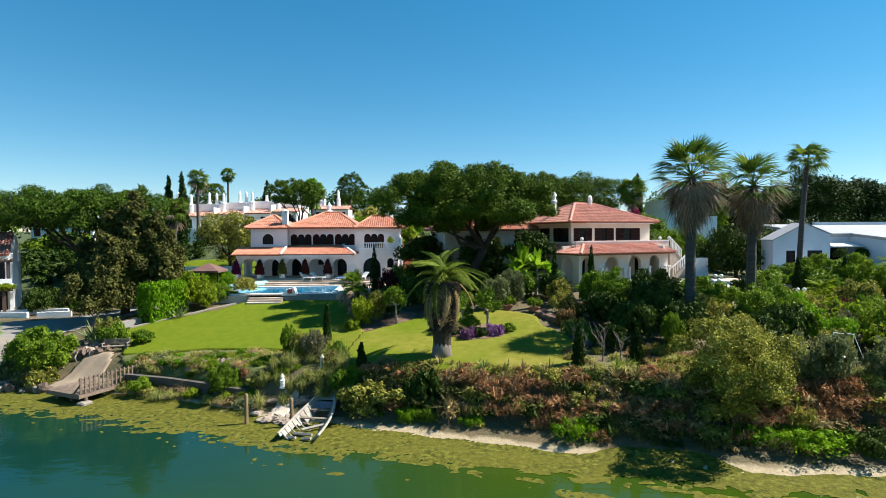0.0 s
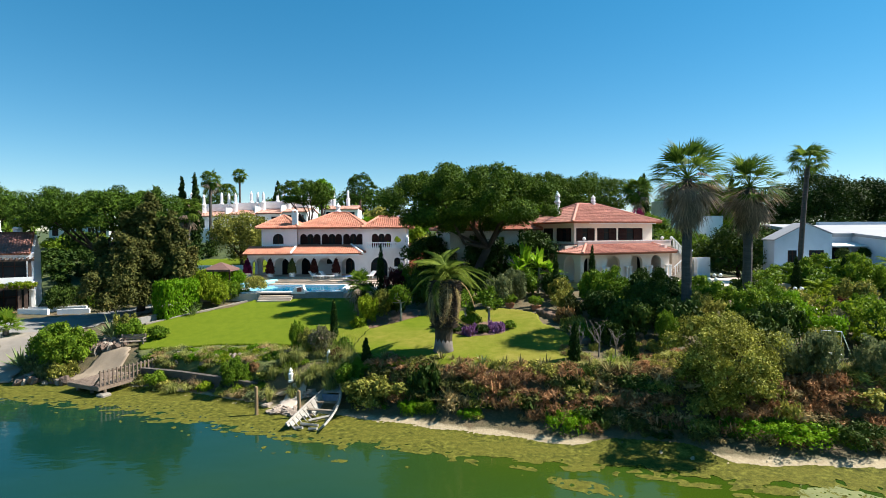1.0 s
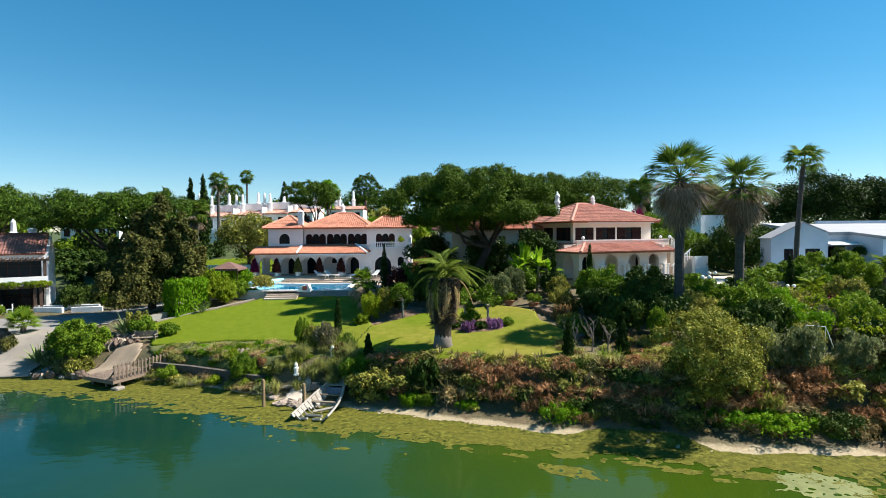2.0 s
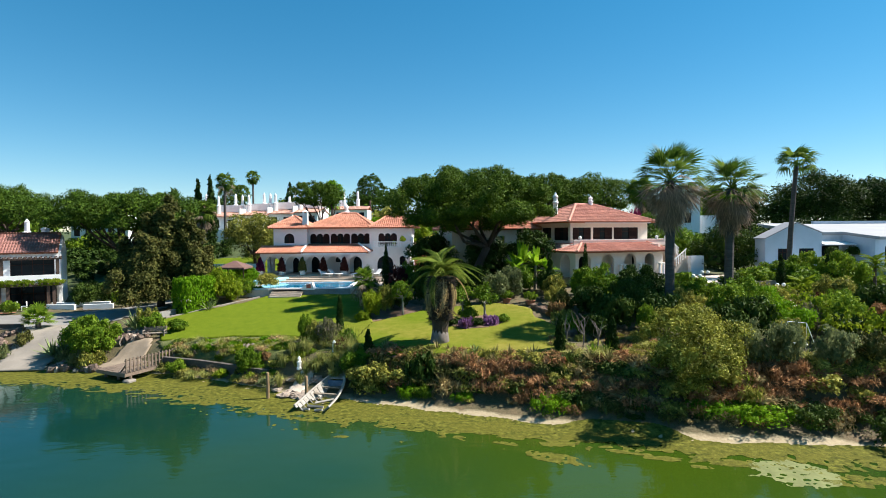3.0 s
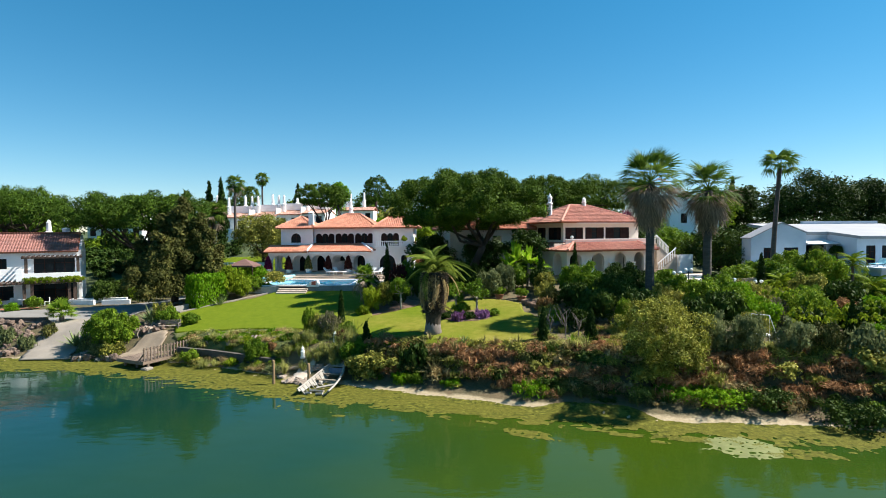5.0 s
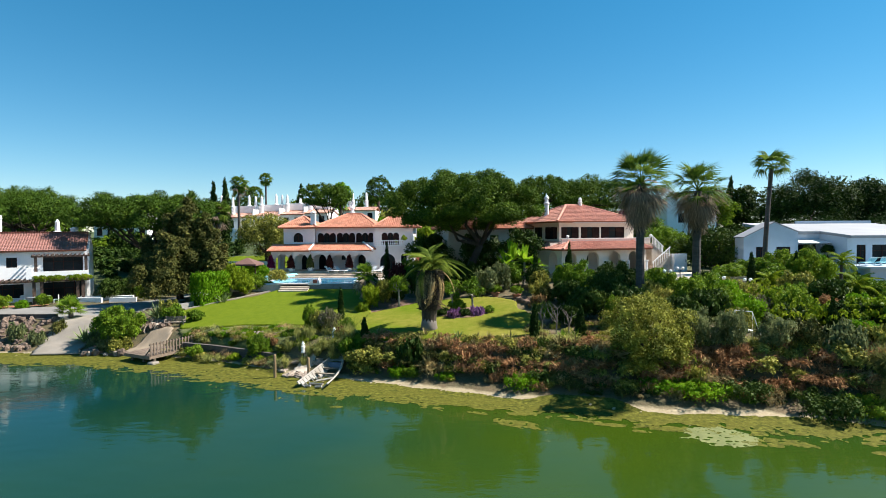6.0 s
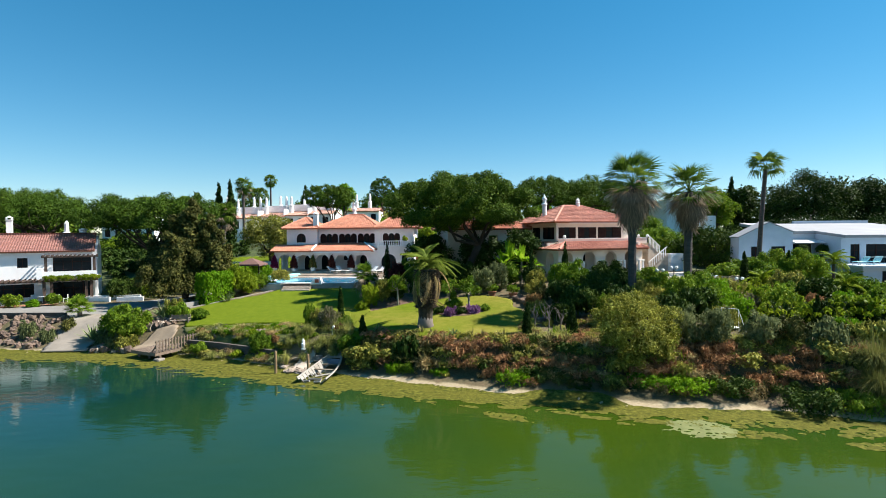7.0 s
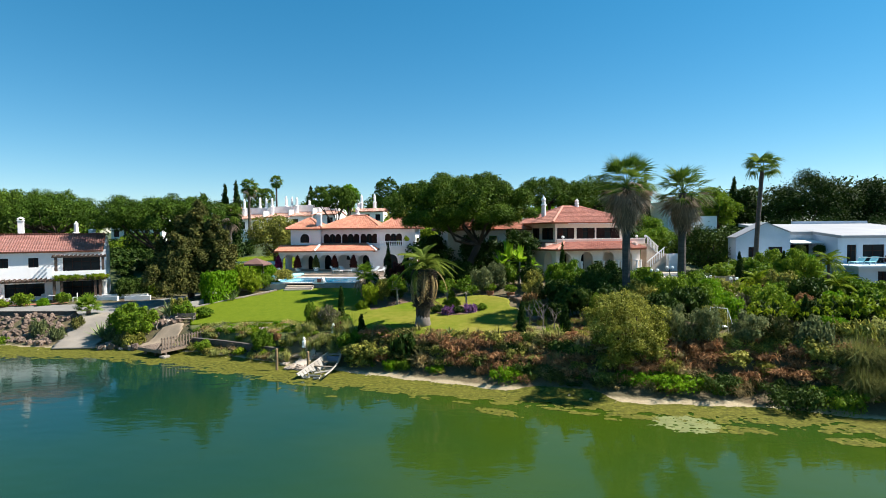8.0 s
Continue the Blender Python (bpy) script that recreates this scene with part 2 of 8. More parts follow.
# ground: sand at the water, dry grass and earth on the bank, garden soil and rough grass above
m, n, l, b = material("ground")
tc = n.new("ShaderNodeTexCoord")
sep = n.new("ShaderNodeSeparateXYZ")
l.new(tc.outputs["Object"], sep.inputs[0])
n1 = noise_node(n, l, 0.55, 6, 0.62)
n2 = noise_node(n, l, 7.0, 5, 0.6)
earth = ramp_node(n, l, n1.outputs["Fac"], ((0.32, (0.045, 0.06, 0.018)), (0.5, (0.13, 0.095, 0.045)), (0.68, (0.25, 0.15, 0.085))))
grassy = ramp_node(n, l, n2.outputs["Fac"], ((0.3, (0.04, 0.05, 0.016)), (0.7, (0.16, 0.13, 0.06))))
both = mix_node(n, l, 0.45, earth.outputs[0], grassy.outputs[0])
sand = ramp_node(n, l, n2.outputs["Fac"], ((0.3, (0.36, 0.285, 0.165)), (0.7, (0.51, 0.415, 0.265))))
jit = n.new("ShaderNodeMath")
jit.operation = "MULTIPLY_ADD"
l.new(n1.outputs["Fac"], jit.inputs[0])
jit.inputs[1].default_value = 0.5
l.new(sep.outputs[2], jit.inputs[2])
low = n.new("ShaderNodeMapRange")
low.inputs[1].default_value, low.inputs[2].default_value = 0.37, 0.47
l.new(jit.outputs[0], low.inputs[0])
col = mix_node(n, l, low.outputs[0], sand.outputs[0], both)
cover = ramp_node(n, l, n1.outputs["Fac"], ((0.3, (0.030, 0.055, 0.010)), (0.7, (0.085, 0.110, 0.025))))
inland = n.new("ShaderNodeMapRange")
inland.inputs[1].default_value, inland.inputs[2].default_value = 58, 74
l.new(sep.outputs[1], inland.inputs[0])
col = mix_node(n, l, inland.outputs[0], col, cover.outputs[0])
l.new(col, b.inputs["Base Color"])
b.inputs["Roughness"].default_value = 0.95
bump_node(n, l, n2.outputs["Fac"], 0.7, 0.08, b)
M["ground"] = m

# mown lawn: fresh green with drier, yellower patches
m, n, l, b = material("lawn")
n1 = noise_node(n, l, 0.16, 4, 0.55)
n2 = noise_node(n, l, 1.6, 5, 0.65)
n3 = noise_node(n, l, 22.0, 3, 0.6)
fresh = ramp_node(n, l, n2.outputs["Fac"], ((0.3, (0.100, 0.155, 0.006)), (0.7, (0.160, 0.205, 0.012))))
dry = ramp_node(n, l, n2.outputs["Fac"], ((0.3, (0.22, 0.19, 0.022)), (0.7, (0.36, 0.28, 0.075))))
tc = n.new("ShaderNodeTexCoord")
sep = n.new("ShaderNodeSeparateXYZ")
l.new(tc.outputs["Object"], sep.inputs[0])
east = n.new("ShaderNodeMapRange")
east.inputs[1].default_value, east.inputs[2].default_value = -14, 7
east.inputs[3].default_value, east.inputs[4].default_value = -0.12, 0.30
l.new(sep.outputs[0], east.inputs[0])
ad = n.new("ShaderNodeMath")
ad.operation = "ADD"
l.new(n1.outputs["Fac"], ad.inputs[0])
l.new(east.outputs[0], ad.inputs[1])
k = ramp_node(n, l, ad.outputs[0], ((0.55, (0, 0, 0)), (0.92, (0.9, 0.9, 0.9))))
col = mix_node(n, l, k.outputs[0], fresh.outputs[0], dry.outputs[0])
col = mix_node(n, l, 0.25, col, ramp_node(n, l, n3.outputs["Fac"], ((0.35, (0.07, 0.11, 0.004)), (0.65, (0.22, 0.26, 0.018)))).outputs[0])
l.new(col, b.inputs["Base Color"])
b.inputs["Roughness"].default_value = 0.9
b.inputs["Specular IOR Level"].default_value = 0.08
bump_node(n, l, n3.outputs["Fac"], 0.6, 0.03, b)
M["lawn"] = m

LEAF = {
    "pine": leaf_material("stone_pine_needles", (0.024, 0.054, 0.009), (0.105, 0.180, 0.016), (0.225, 0.310, 0.030), 0.6, 0.12, gain=1.1),
    "dark": leaf_material("dark_evergreen_leaf", (0.022, 0.048, 0.009), (0.070, 0.116, 0.017), (0.120, 0.165, 0.027), 0.55, 0.12, gain=1.0),
    "grey": leaf_material("grey_green_leaf", (0.040, 0.050, 0.012), (0.150, 0.148, 0.038), (0.340, 0.255, 0.075), 0.6, 0.06, gain=1.15),
    "mid": leaf_material("garden_green_leaf", (0.050, 0.110, 0.008), (0.205, 0.310, 0.022), (0.390, 0.470, 0.045), 0.5, 0.3, gain=1.15),
    "fresh": leaf_material("fresh_bright_leaf", (0.070, 0.170, 0.005), (0.180, 0.340, 0.011), (0.290, 0.440, 0.024), 0.5, 0.34, gain=1.2),
    "lime": leaf_material("yellow_green_leaf", (0.120, 0.180, 0.008), (0.320, 0.420, 0.024), (0.520, 0.560, 0.045), 0.5, 0.36, gain=1.0),
    "olive": leaf_material("olive_yellow_leaf", (0.070, 0.085, 0.016), (0.300, 0.290, 0.055), (0.620, 0.520, 0.120), 0.55, 0.25, gain=1.4),
    "gold_olive": leaf_material("golden_olive_leaf", (0.048, 0.058, 0.008), (0.320, 0.305, 0.045), (0.720, 0.620, 0.150), 0.5, 0.26, gain=1.5),
    "silver": leaf_material("silver_green_leaf", (0.076, 0.099, 0.039), (0.206, 0.231, 0.095), (0.318, 0.330, 0.147)),
    "cypress": leaf_material("cypress_leaf", (0.015, 0.034, 0.008), (0.042, 0.080, 0.012), (0.075, 0.112, 0.016), 0.6, 0.1, gain=1.05),
    "palm": leaf_material("palm_frond", (0.075, 0.120, 0.016), (0.200, 0.250, 0.040), (0.340, 0.340, 0.070), 0.5, 0.35),
    "palm_dark": leaf_material("washingtonia_frond", (0.040, 0.085, 0.010), (0.130, 0.210, 0.026), (0.300, 0.340, 0.050), 0.5, 0.4, gain=1.1),
    "palm_fresh": leaf_material("fresh_fan_frond", (0.090, 0.170, 0.012), (0.230, 0.340, 0.030), (0.400, 0.470, 0.050), 0.5, 0.45, gain=1.1),
    "dead": leaf_material("dead_palm_frond", (0.110, 0.080, 0.056), (0.250, 0.190, 0.140), (0.420, 0.310, 0.215), 0.9, 0.25, gain=1.9),
    "straw": leaf_material("dry_straw", (0.200, 0.135, 0.062), (0.460, 0.330, 0.150), (0.640, 0.490, 0.240), 0.9, 0.2),
    "rust": leaf_material("rusty_dry_scrub", (0.095, 0.052, 0.023), (0.290, 0.160, 0.070), (0.470, 0.285, 0.130), 0.9, 0.2, gain=1.55),
    "reed": leaf_material("reed_grass", (0.139, 0.152, 0.040), (0.316, 0.316, 0.088), (0.481, 0.430, 0.170), 0.8, 0.35, gain=1.6),
    "reed_dull": leaf_material("tall_reed_grass", (0.10, 0.115, 0.03), (0.25, 0.26, 0.075), (0.42, 0.38, 0.14), 0.8, 0.3, gain=1.0),
    "agave": leaf_material("agave_leaf", (0.092, 0.132, 0.049), (0.224, 0.277, 0.106), (0.317, 0.343, 0.132), 0.5, 0.1),
    "aloe": leaf_material("brownish_aloe_leaf", (0.124, 0.103, 0.041), (0.276, 0.235, 0.093), (0.386, 0.276, 0.124), 0.6, 0.1),
    "purple": leaf_material("purple_blossom", (0.170, 0.070, 0.180), (0.340, 0.165, 0.360), (0.450, 0.270, 0.470), 0.7, 0.3, gain=1.05),
    "heather": leaf_material("pale_mauve_blossom", (0.100, 0.120, 0.040), (0.250, 0.225, 0.120), (0.480, 0.340, 0.380), 0.7, 0.3, gain=1.1),
    "magenta": leaf_material("magenta_blossom", (0.160, 0.015, 0.070), (0.360, 0.030, 0.150), (0.450, 0.070, 0.200), 0.7, 0.3, gain=1.05),
    "maroon": leaf_material("dark_red_leaf", (0.050, 0.013, 0.013), (0.154, 0.033, 0.033), (0.242, 0.066, 0.044), 0.7, 0.25, gain=1.05),
    "banana": leaf_material("banana_leaf", (0.109, 0.230, 0.008), (0.278, 0.436, 0.023), (0.436, 0.544, 0.062), 0.45, 0.45),
}


# ---- building blocks ----
def link_mesh(name, verts, faces, mat, parent=None, label="", shade=False):
    me = bpy.data.meshes.new(name)
    me.from_pydata([tuple(v) for v in verts], [], faces)
    for mm in (mat if isinstance(mat, (list, tuple)) else (mat,)):
        me.materials.append(mm)
    if shade:
        me.shade_smooth()
    ob = new(name, me)
    if parent:
        ob.parent = parent
    if label:
        ob["label"] = label
    return ob


def part(name, bm, mat, parent=None, label="", shade=False):
    """Links a bmesh as one mesh object under a thing or a part."""
    me = bpy.data.meshes.new(name)
    bm.to_mesh(me)
    bm.free()
    me.materials.append(mat)
    if shade:
        me.shade_smooth()
    ob = new(name, me)
    if parent:
        ob.parent = parent
    if label:
        ob["label"] = label
    return ob


def base(name, m, label, category, group="", kind=""):
    """An Empty at a thing's base."""
    ob = new(name)
    ob.empty_display_size = 0.2
    ob.matrix_basis = m
    return tagged(ob, label, category, group, kind)


def box(bm, x0, x1, y0, y1, z0, z1, bevel=0.0):
    vs = [bm.verts.new(p) for p in ((x0, y0, z0), (x1, y0, z0), (x1, y1, z0), (x0, y1, z0), (x0, y0, z1), (x1, y0, z1), (x1, y1, z1), (x0, y1, z1))]
    fs = [bm.faces.new([vs[i] for i in f]) for f in ((3, 2, 1, 0), (4, 5, 6, 7), (0, 1, 5, 4), (1, 2, 6, 5), (2, 3, 7, 6), (3, 0, 4, 7))]
    if bevel:
        bmesh.ops.bevel(bm, geom=list({e for f in fs for e in f.edges}), offset=bevel, segments=1, affect="EDGES", clamp_overlap=True)


def boxed(name, dims, mat, parent=None, label="", bevel=0.0):
    bm = bmesh.new()
    box(bm, *dims, bevel)
    return part(name, bm, mat, parent, label)


def tube(bm, path, radii, sides=8, cap=True):
    """A round, tapering limb along a path."""
    rings = []
    for i, p in enumerate(path):
        p = Vector(p)
        a = Vector(path[min(i + 1, len(path) - 1)]) - Vector(path[max(i - 1, 0)])
        a.normalize()
        s = a.cross(Vector((0.31, 0.95, 0.02)) if abs(a.z) > 0.6 else Vector((0, 0, 1))).normalized()
        t = a.cross(s)
        rings.append([bm.verts.new(p + (s * math.cos(k * math.tau / sides) + t * math.sin(k * math.tau / sides)) * radii[i]) for k in range(sides)])
    for a, b in zip(rings, rings[1:]):
        for k in range(sides):
            bm.faces.new((a[k], a[(k + 1) % sides], b[(k + 1) % sides], b[k]))
    if cap:
        bm.faces.new(rings[0][::-1])
        bm.faces.new(rings[-1])


def lathe(bm, profile, sides=14, centre=(0, 0, 0)):
    """Turns a profile of (radius, height) round the z axis."""
    cx, cy, cz = centre
    rings = [[bm.verts.new((cx + r * math.cos(k * math.tau / sides), cy + r * math.sin(k * math.tau / sides), cz + z)) for k in range(sides)] for r, z in profile]
    for a, b in zip(rings, rings[1:]):
        for k in range(sides):
            bm.faces.new((a[k], a[(k + 1) % sides], b[(k + 1) % sides], b[k]))
    bm.faces.new(rings[0][::-1])
    bm.faces.new(rings[-1])


def prism(bm, outline, z0, z1):
    """An upright slab over a counter-clockwise outline."""
    lo = [bm.verts.new((x, y, z0)) for x, y in outline]
    hi = [bm.verts.new((x, y, z1)) for x, y in outline]
    bm.faces.new(lo[::-1])
    bm.faces.new(hi)
    for i in range(len(lo)):
        j = (i + 1) % len(lo)
        bm.faces.new((lo[i], lo[j], hi[j], hi[i]))


def inside(poly, x, y):
    hit = False
    for (xa, ya), (xb, yb) in zip(poly, poly[1:] + poly[:1]):
        if (ya > y) != (yb > y) and x < (xb - xa) * (y - ya) / (yb - ya) + xa:
            hit = not hit
    return hit


# ---- lie of the land ----
def lerp_table(table, x):
    """Piecewise linear value of a short table of (x, value)."""
    if x <= table[0][0]:
        return table[0][1]
    for (a, va), (b, vb) in zip(table, table[1:]):
        if x <= b:
            k = (x - a) / (b - a)
            return va + (vb - va) * k
    return table[-1][1]


def smooth(a, b, x):
    k = min(1.0, max(0.0, (x - a) / (b - a)))
    return k * k * (3 - 2 * k)


SHORE = ((-400, 60), (-60, 44), (-40, 41.0), (-28, 40.0), (-19, 38.2), (-13, 35.6), (-10, 33.6), (-5, 32.2), (0, 30.2), (5, 28.3), (13, 25.4), (22, 24.2), (27, 22.0), (40, 18.5), (400, -40))
BANK_WIDTH = ((-60, 5.5), (-27, 5.0), (-20, 2.6), (-10, 3.0), (-5, 3.6), (2, 4.2), (10, 4.6), (20, 5.0), (40, 6.0))
BANK_TOP = ((-60, 2.2), (-28, 2.0), (-20, 1.6), (-10, 1.9), (-5, 2.4), (3, 2.5), (10, 2.6), (20, 2.9), (40, 3.4))
UPLAND = ((-70, 2.3), (-32, 2.4), (-26, 3.2), (-20, 3.8), (-9, 3.9), (0, 4.2), (10, 5.2), (20, 5.5), (30, 5.4), (45, 4.2), (80, 4.2))


def shore_y(x):
    return lerp_table(SHORE, x)


def ground_z(x, y):
    """Height of the ground: lake bed, beach, bank, garden slope and the hill behind."""
    s = y - shore_y(x)
    if s < 0:
        return max(-1.5, 0.02 + 0.16 * s)
    w, b = lerp_table(BANK_WIDTH, x), lerp_table(BANK_TOP, x)
    foot = 1.15
    if s < foot:
        return 0.02 + 0.35 * s / foot
    if s < w:
        return 0.37 + (b - 0.37) * smooth(foot, w + 0.2, s)
    u = lerp_table(UPLAND, x)
    y0, y1 = shore_y(x) + w, 56.0
    if y < y1:
        k = (y - y0) / (y1 - y0)
        return b + (u - b) * k
    rise = 0.235 * max(0.0, min(y, 100) - 68) * smooth(-75, -15, x) + 0.13 * max(0.0, min(y, 100) - 66) * (1 - smooth(-75, -15, x))
    rise *= 1 - 0.6 * smooth(15, 45, x)
    return u + rise + 0.035 * max(0.0, min(y, 260) - 112)


def wobble(x, y, size=1.0, seed=0.0):
    return noise.noise(Vector((x / size, y / size, seed)))


def spread(lo, hi, step, far, growth=1.35):
    """Even steps from lo to hi, then ever longer ones out to far."""
    cells = [lo + i * step for i in range(int(round((hi - lo) / step)) + 1)]
    d, a, b = step, lo, hi
    while b < far:
        d *= growth
        a, b = a - d, b + d
        cells.insert(0, a)
        cells.append(b)
    return cells


def land_z(x, y):
    """The ground with its small unevenness."""
    s = y - shore_y(x)
    rough = 0.22 * smooth(0.8, 2.5, s) * (1 - smooth(7, 10, s)) if x > -6 else 0.10 * smooth(0.8, 2.5, s)
    return ground_z(x, y) + rough * wobble(x, y, 1.3) + 0.05 * wobble(x, y, 0.6, 3.0) * smooth(-1, 1, s)


xs, ys = spread(-64, 64, 0.6, 3200), spread(12, 118, 0.6, 3200)
verts = [(x, y, land_z(x, y)) for y in ys for x in xs]
nx = len(xs)
faces = [(j * nx + i, j * nx + i + 1, (j + 1) * nx + i + 1, (j + 1) * nx + i) for j in range(len(ys) - 1) for i in range(nx - 1)]
tagged(link_mesh("ground", verts, faces, M["ground"], shade=True), "uneven garden ground with a sandy lake shore", "ground", kind="structure")

wx, wy = spread(-70, 70, 10, 3300), spread(-60, 60, 10, 3300)
nx = len(wx)
tagged(link_mesh("water", [(x, y, 0.0) for y in wy if y < 90 for x in wx],
                 [(j * nx + i, j * nx + i + 1, (j + 1) * nx + i + 1, (j + 1) * nx + i) for j in range(len([y for y in wy if y < 90]) - 1) for i in range(nx - 1)],
                 M["lake"], shade=True), "murky green lake water with soft ripples", "water", kind="structure")


def draped(name, poly, lift, mat, label, category, step=0.3, ragged=0.0, even=False, kind="structure", thick=0.08):
    """A thin sheet laid over the ground inside an outline."""
    x0, x1 = min(p[0] for p in poly), max(p[0] for p in poly)
    y0, y1 = min(p[1] for p in poly), max(p[1] for p in poly)
    index, vs, fs = {}, [], []

    def vert(i, j):
        if (i, j) not in index:
            x, y = x0 + i * step, y0 + j * step
            index[i, j] = len(vs)
            vs.append((x, y, (ground_z(x, y) if even else land_z(x, y)) + lift))
        return index[i, j]

    for j in range(int((y1 - y0) / step) + 1):
        for i in range(int((x1 - x0) / step) + 1):
            x, y = x0 + (i + 0.5) * step, y0 + (j + 0.5) * step
            if inside(poly, x + ragged * wobble(x, y, 0.9, 5), y + ragged * wobble(x, y, 0.9, 9)):
                fs.append((vert(i, j), vert(i + 1, j), vert(i + 1, j + 1), vert(i, j + 1)))
    ob = link_mesh(name, vs, fs, mat, shade=True)
    so = ob.modifiers.new("thickness", "SOLIDIFY")
    so.thickness, so.offset = thick, -1
    return tagged(ob, label, category, kind=kind)


LAWN_WEST = [(-25.2, 49.3), (-23.0, 45.2), (-21.9, 42.4), (-16, 42.2), (-11.5, 41.0), (-8.3, 39.6), (-6.2, 36.6), (-4.6, 37.5), (-5.0, 42.4), (-6.2, 48.8), (-8.3, 54.6), (-10.8, 55.1), (-17.2, 55.0), (-19.0, 52.4), (-21.5, 51.0)]
LAWN_EAST = [(-6.2, 36.0), (-4.8, 34.9), (-1.7, 34.4), (1.0, 33.5), (2.8, 32.9), (4.9, 32.0), (6.4, 32.0), (8.0, 33.2), (8.9, 35.8), (8.8, 38.4), (7.7, 41.2), (8.0, 43.6), (6.8, 45.4), (5.0, 46.6), (2.0, 46.6), (-1.2, 45.8), (-3.6, 43.6), (-5.0, 42.6), (-5.6, 39.0)]
draped("lawn_west", LAWN_WEST, 0.20, M["lawn"], "smooth bright green mown lawn sloping below the pool", "lawn", 0.14, 0.2, True, thick=0.4)
draped("lawn_east", LAWN_EAST, 0.22, M["lawn"], "mown lawn with drier yellow patches round a palm", "lawn", 0.14, 0.2, True, thick=0.4)

draped("lower_bed", [(-22.2, 42.6), (-20.6, 40.2), (-17.0, 39.1), (-13.8, 37.8), (-11.2, 36.6), (-7.0, 36.6), (-6.0, 37.4), (-8.2, 39.9), (-11.5, 41.3), (-16, 42.6)], 0.07, M["meadow"], "rough grassy bed between the lawn and the stone wall", "bed", 0.25, 0.15)

# drive, boat ramp, garden path
DRIVE = [(-75, 47.0), (-33.6, 46.6), (-30.5, 48.4), (-27.0, 54.0), (-24.8, 60.0), (-27.0, 68.0), (-30.5, 67.0), (-31.5, 58.5), (-36.0, 54.8), (-43.0, 53.0), (-56, 49.6), (-75, 49.6)]
draped("drive", DRIVE, 0.10, M["asphalt"], "pale dusty drive between low garden walls", "road", 0.5, 0.15)
RAMP = [(-33.6, 40.2), (-29.6, 40.2), (-31.0, 47.6), (-35.6, 47.6)]
draped("boat_ramp", RAMP, 0.16, M["concrete"], "worn concrete boat ramp running down to the lake", "ramp", 0.25, 0.05)
PATH_DOCK = [(-25.8, 39.6), (-22.8, 39.6), (-22.3, 41.6), (-23.0, 43.2), (-24.4, 43.4)]
draped("path_to_dock", PATH_DOCK, 0.12, M["gravel"], "sandy orange-brown path leading down to the jetty", "path", 0.2, 0.12)


# ---- floating algae ----
def algae_sheet(name, test, x0, x1, y0, y1, mat, label, step=0.11):
    index, vs, fs = {}, [], []

    def vert(i, j):
        if (i, j) not in index:
            x, y = x0 + i * step, y0 + j * step
            index[i, j] = len(vs)
            vs.append((x + 0.05 * wobble(x, y, 0.3, 1), y + 0.05 * wobble(x, y, 0.3, 2), max(0.016, ground_z(x, y) + 0.03) + 0.02 * wobble(x, y, 0.25, 4) - 0.010 * smooth(0.15, 0.5, -ground_z(x, y))))
        return index[i, j]

    for j in range(int((y1 - y0) / step)):
        for i in range(int((x1 - x0) / step)):
            if test(x0 + (i + 0.5) * step, y0 + (j + 0.5) * step):
                fs.append((vert(i, j), vert(i + 1, j), vert(i + 1, j + 1), vert(i, j + 1)))
    # round off the stepped outline
    count = {}
    for f in fs:
        for a, b in zip(f, f[1:] + f[:1]):
            count[min(a, b), max(a, b)] = count.get((min(a, b), max(a, b)), 0) + 1
    beside = {}
    for (a, b), times in count.items():
        if times == 1:
            beside.setdefault(a, []).append(b)
            beside.setdefault(b, []).append(a)
    for _ in range(2):
        moved = {a: tuple(0.4 * vs[a][k] + 0.6 * sum(vs[b][k] for b in near) / len(near) for k in (0, 1)) + (vs[a][2],) for a, near in beside.items()}
        for a, p in moved.items():
            vs[a] = p
    return tagged(link_mesh(name, vs, fs, mat, shade=True), label, "algae", kind="stuff")


ALGAE_WIDTH = ((-60, 2.5), (-36, 3.3), (-26, 3.2), (-18, 4.6), (-10, 3.6), (-5, 4.0), (4, 2.6), (9, 3.2), (15, 3.2), (22, 4.6), (30, 4.0), (45, 4))


def algae_near(x, y):
    d = shore_y(x) - y
    w = lerp_table(ALGAE_WIDTH, x)
    if d < -0.30 + 0.28 * smooth(-8, -4, x) - 0.9 * smooth(6.5, 8.5, x) * (1 - smooth(11.5, 13, x)) + 0.25 * wobble(x, y, 2.0, 7) or d > w + 1.6:
        return False
    f = 0.5 + 0.5 * noise.fractal(Vector((x / 1.5, y / 0.8, 2.0)), 0.8, 2.0, 4)
    g = 0.5 + 0.5 * noise.fractal(Vector((x / 0.5, y / 0.35, 7.0)), 0.8, 2.0, 3)
    return 0.58 * f + 0.42 * g > 0.02 + 0.20 * smooth(0.2 * w, 0.5 * w, d) + 0.50 * smooth(0.45 * w, w + 1.2, d) + 0.20 * smooth(3, 10, x) * smooth(0.5, 1.3, d)


algae_sheet("algae_mat", algae_near, -62, 48, 12, 47, M["algae"], "matted yellow-green algae floating along the shore")


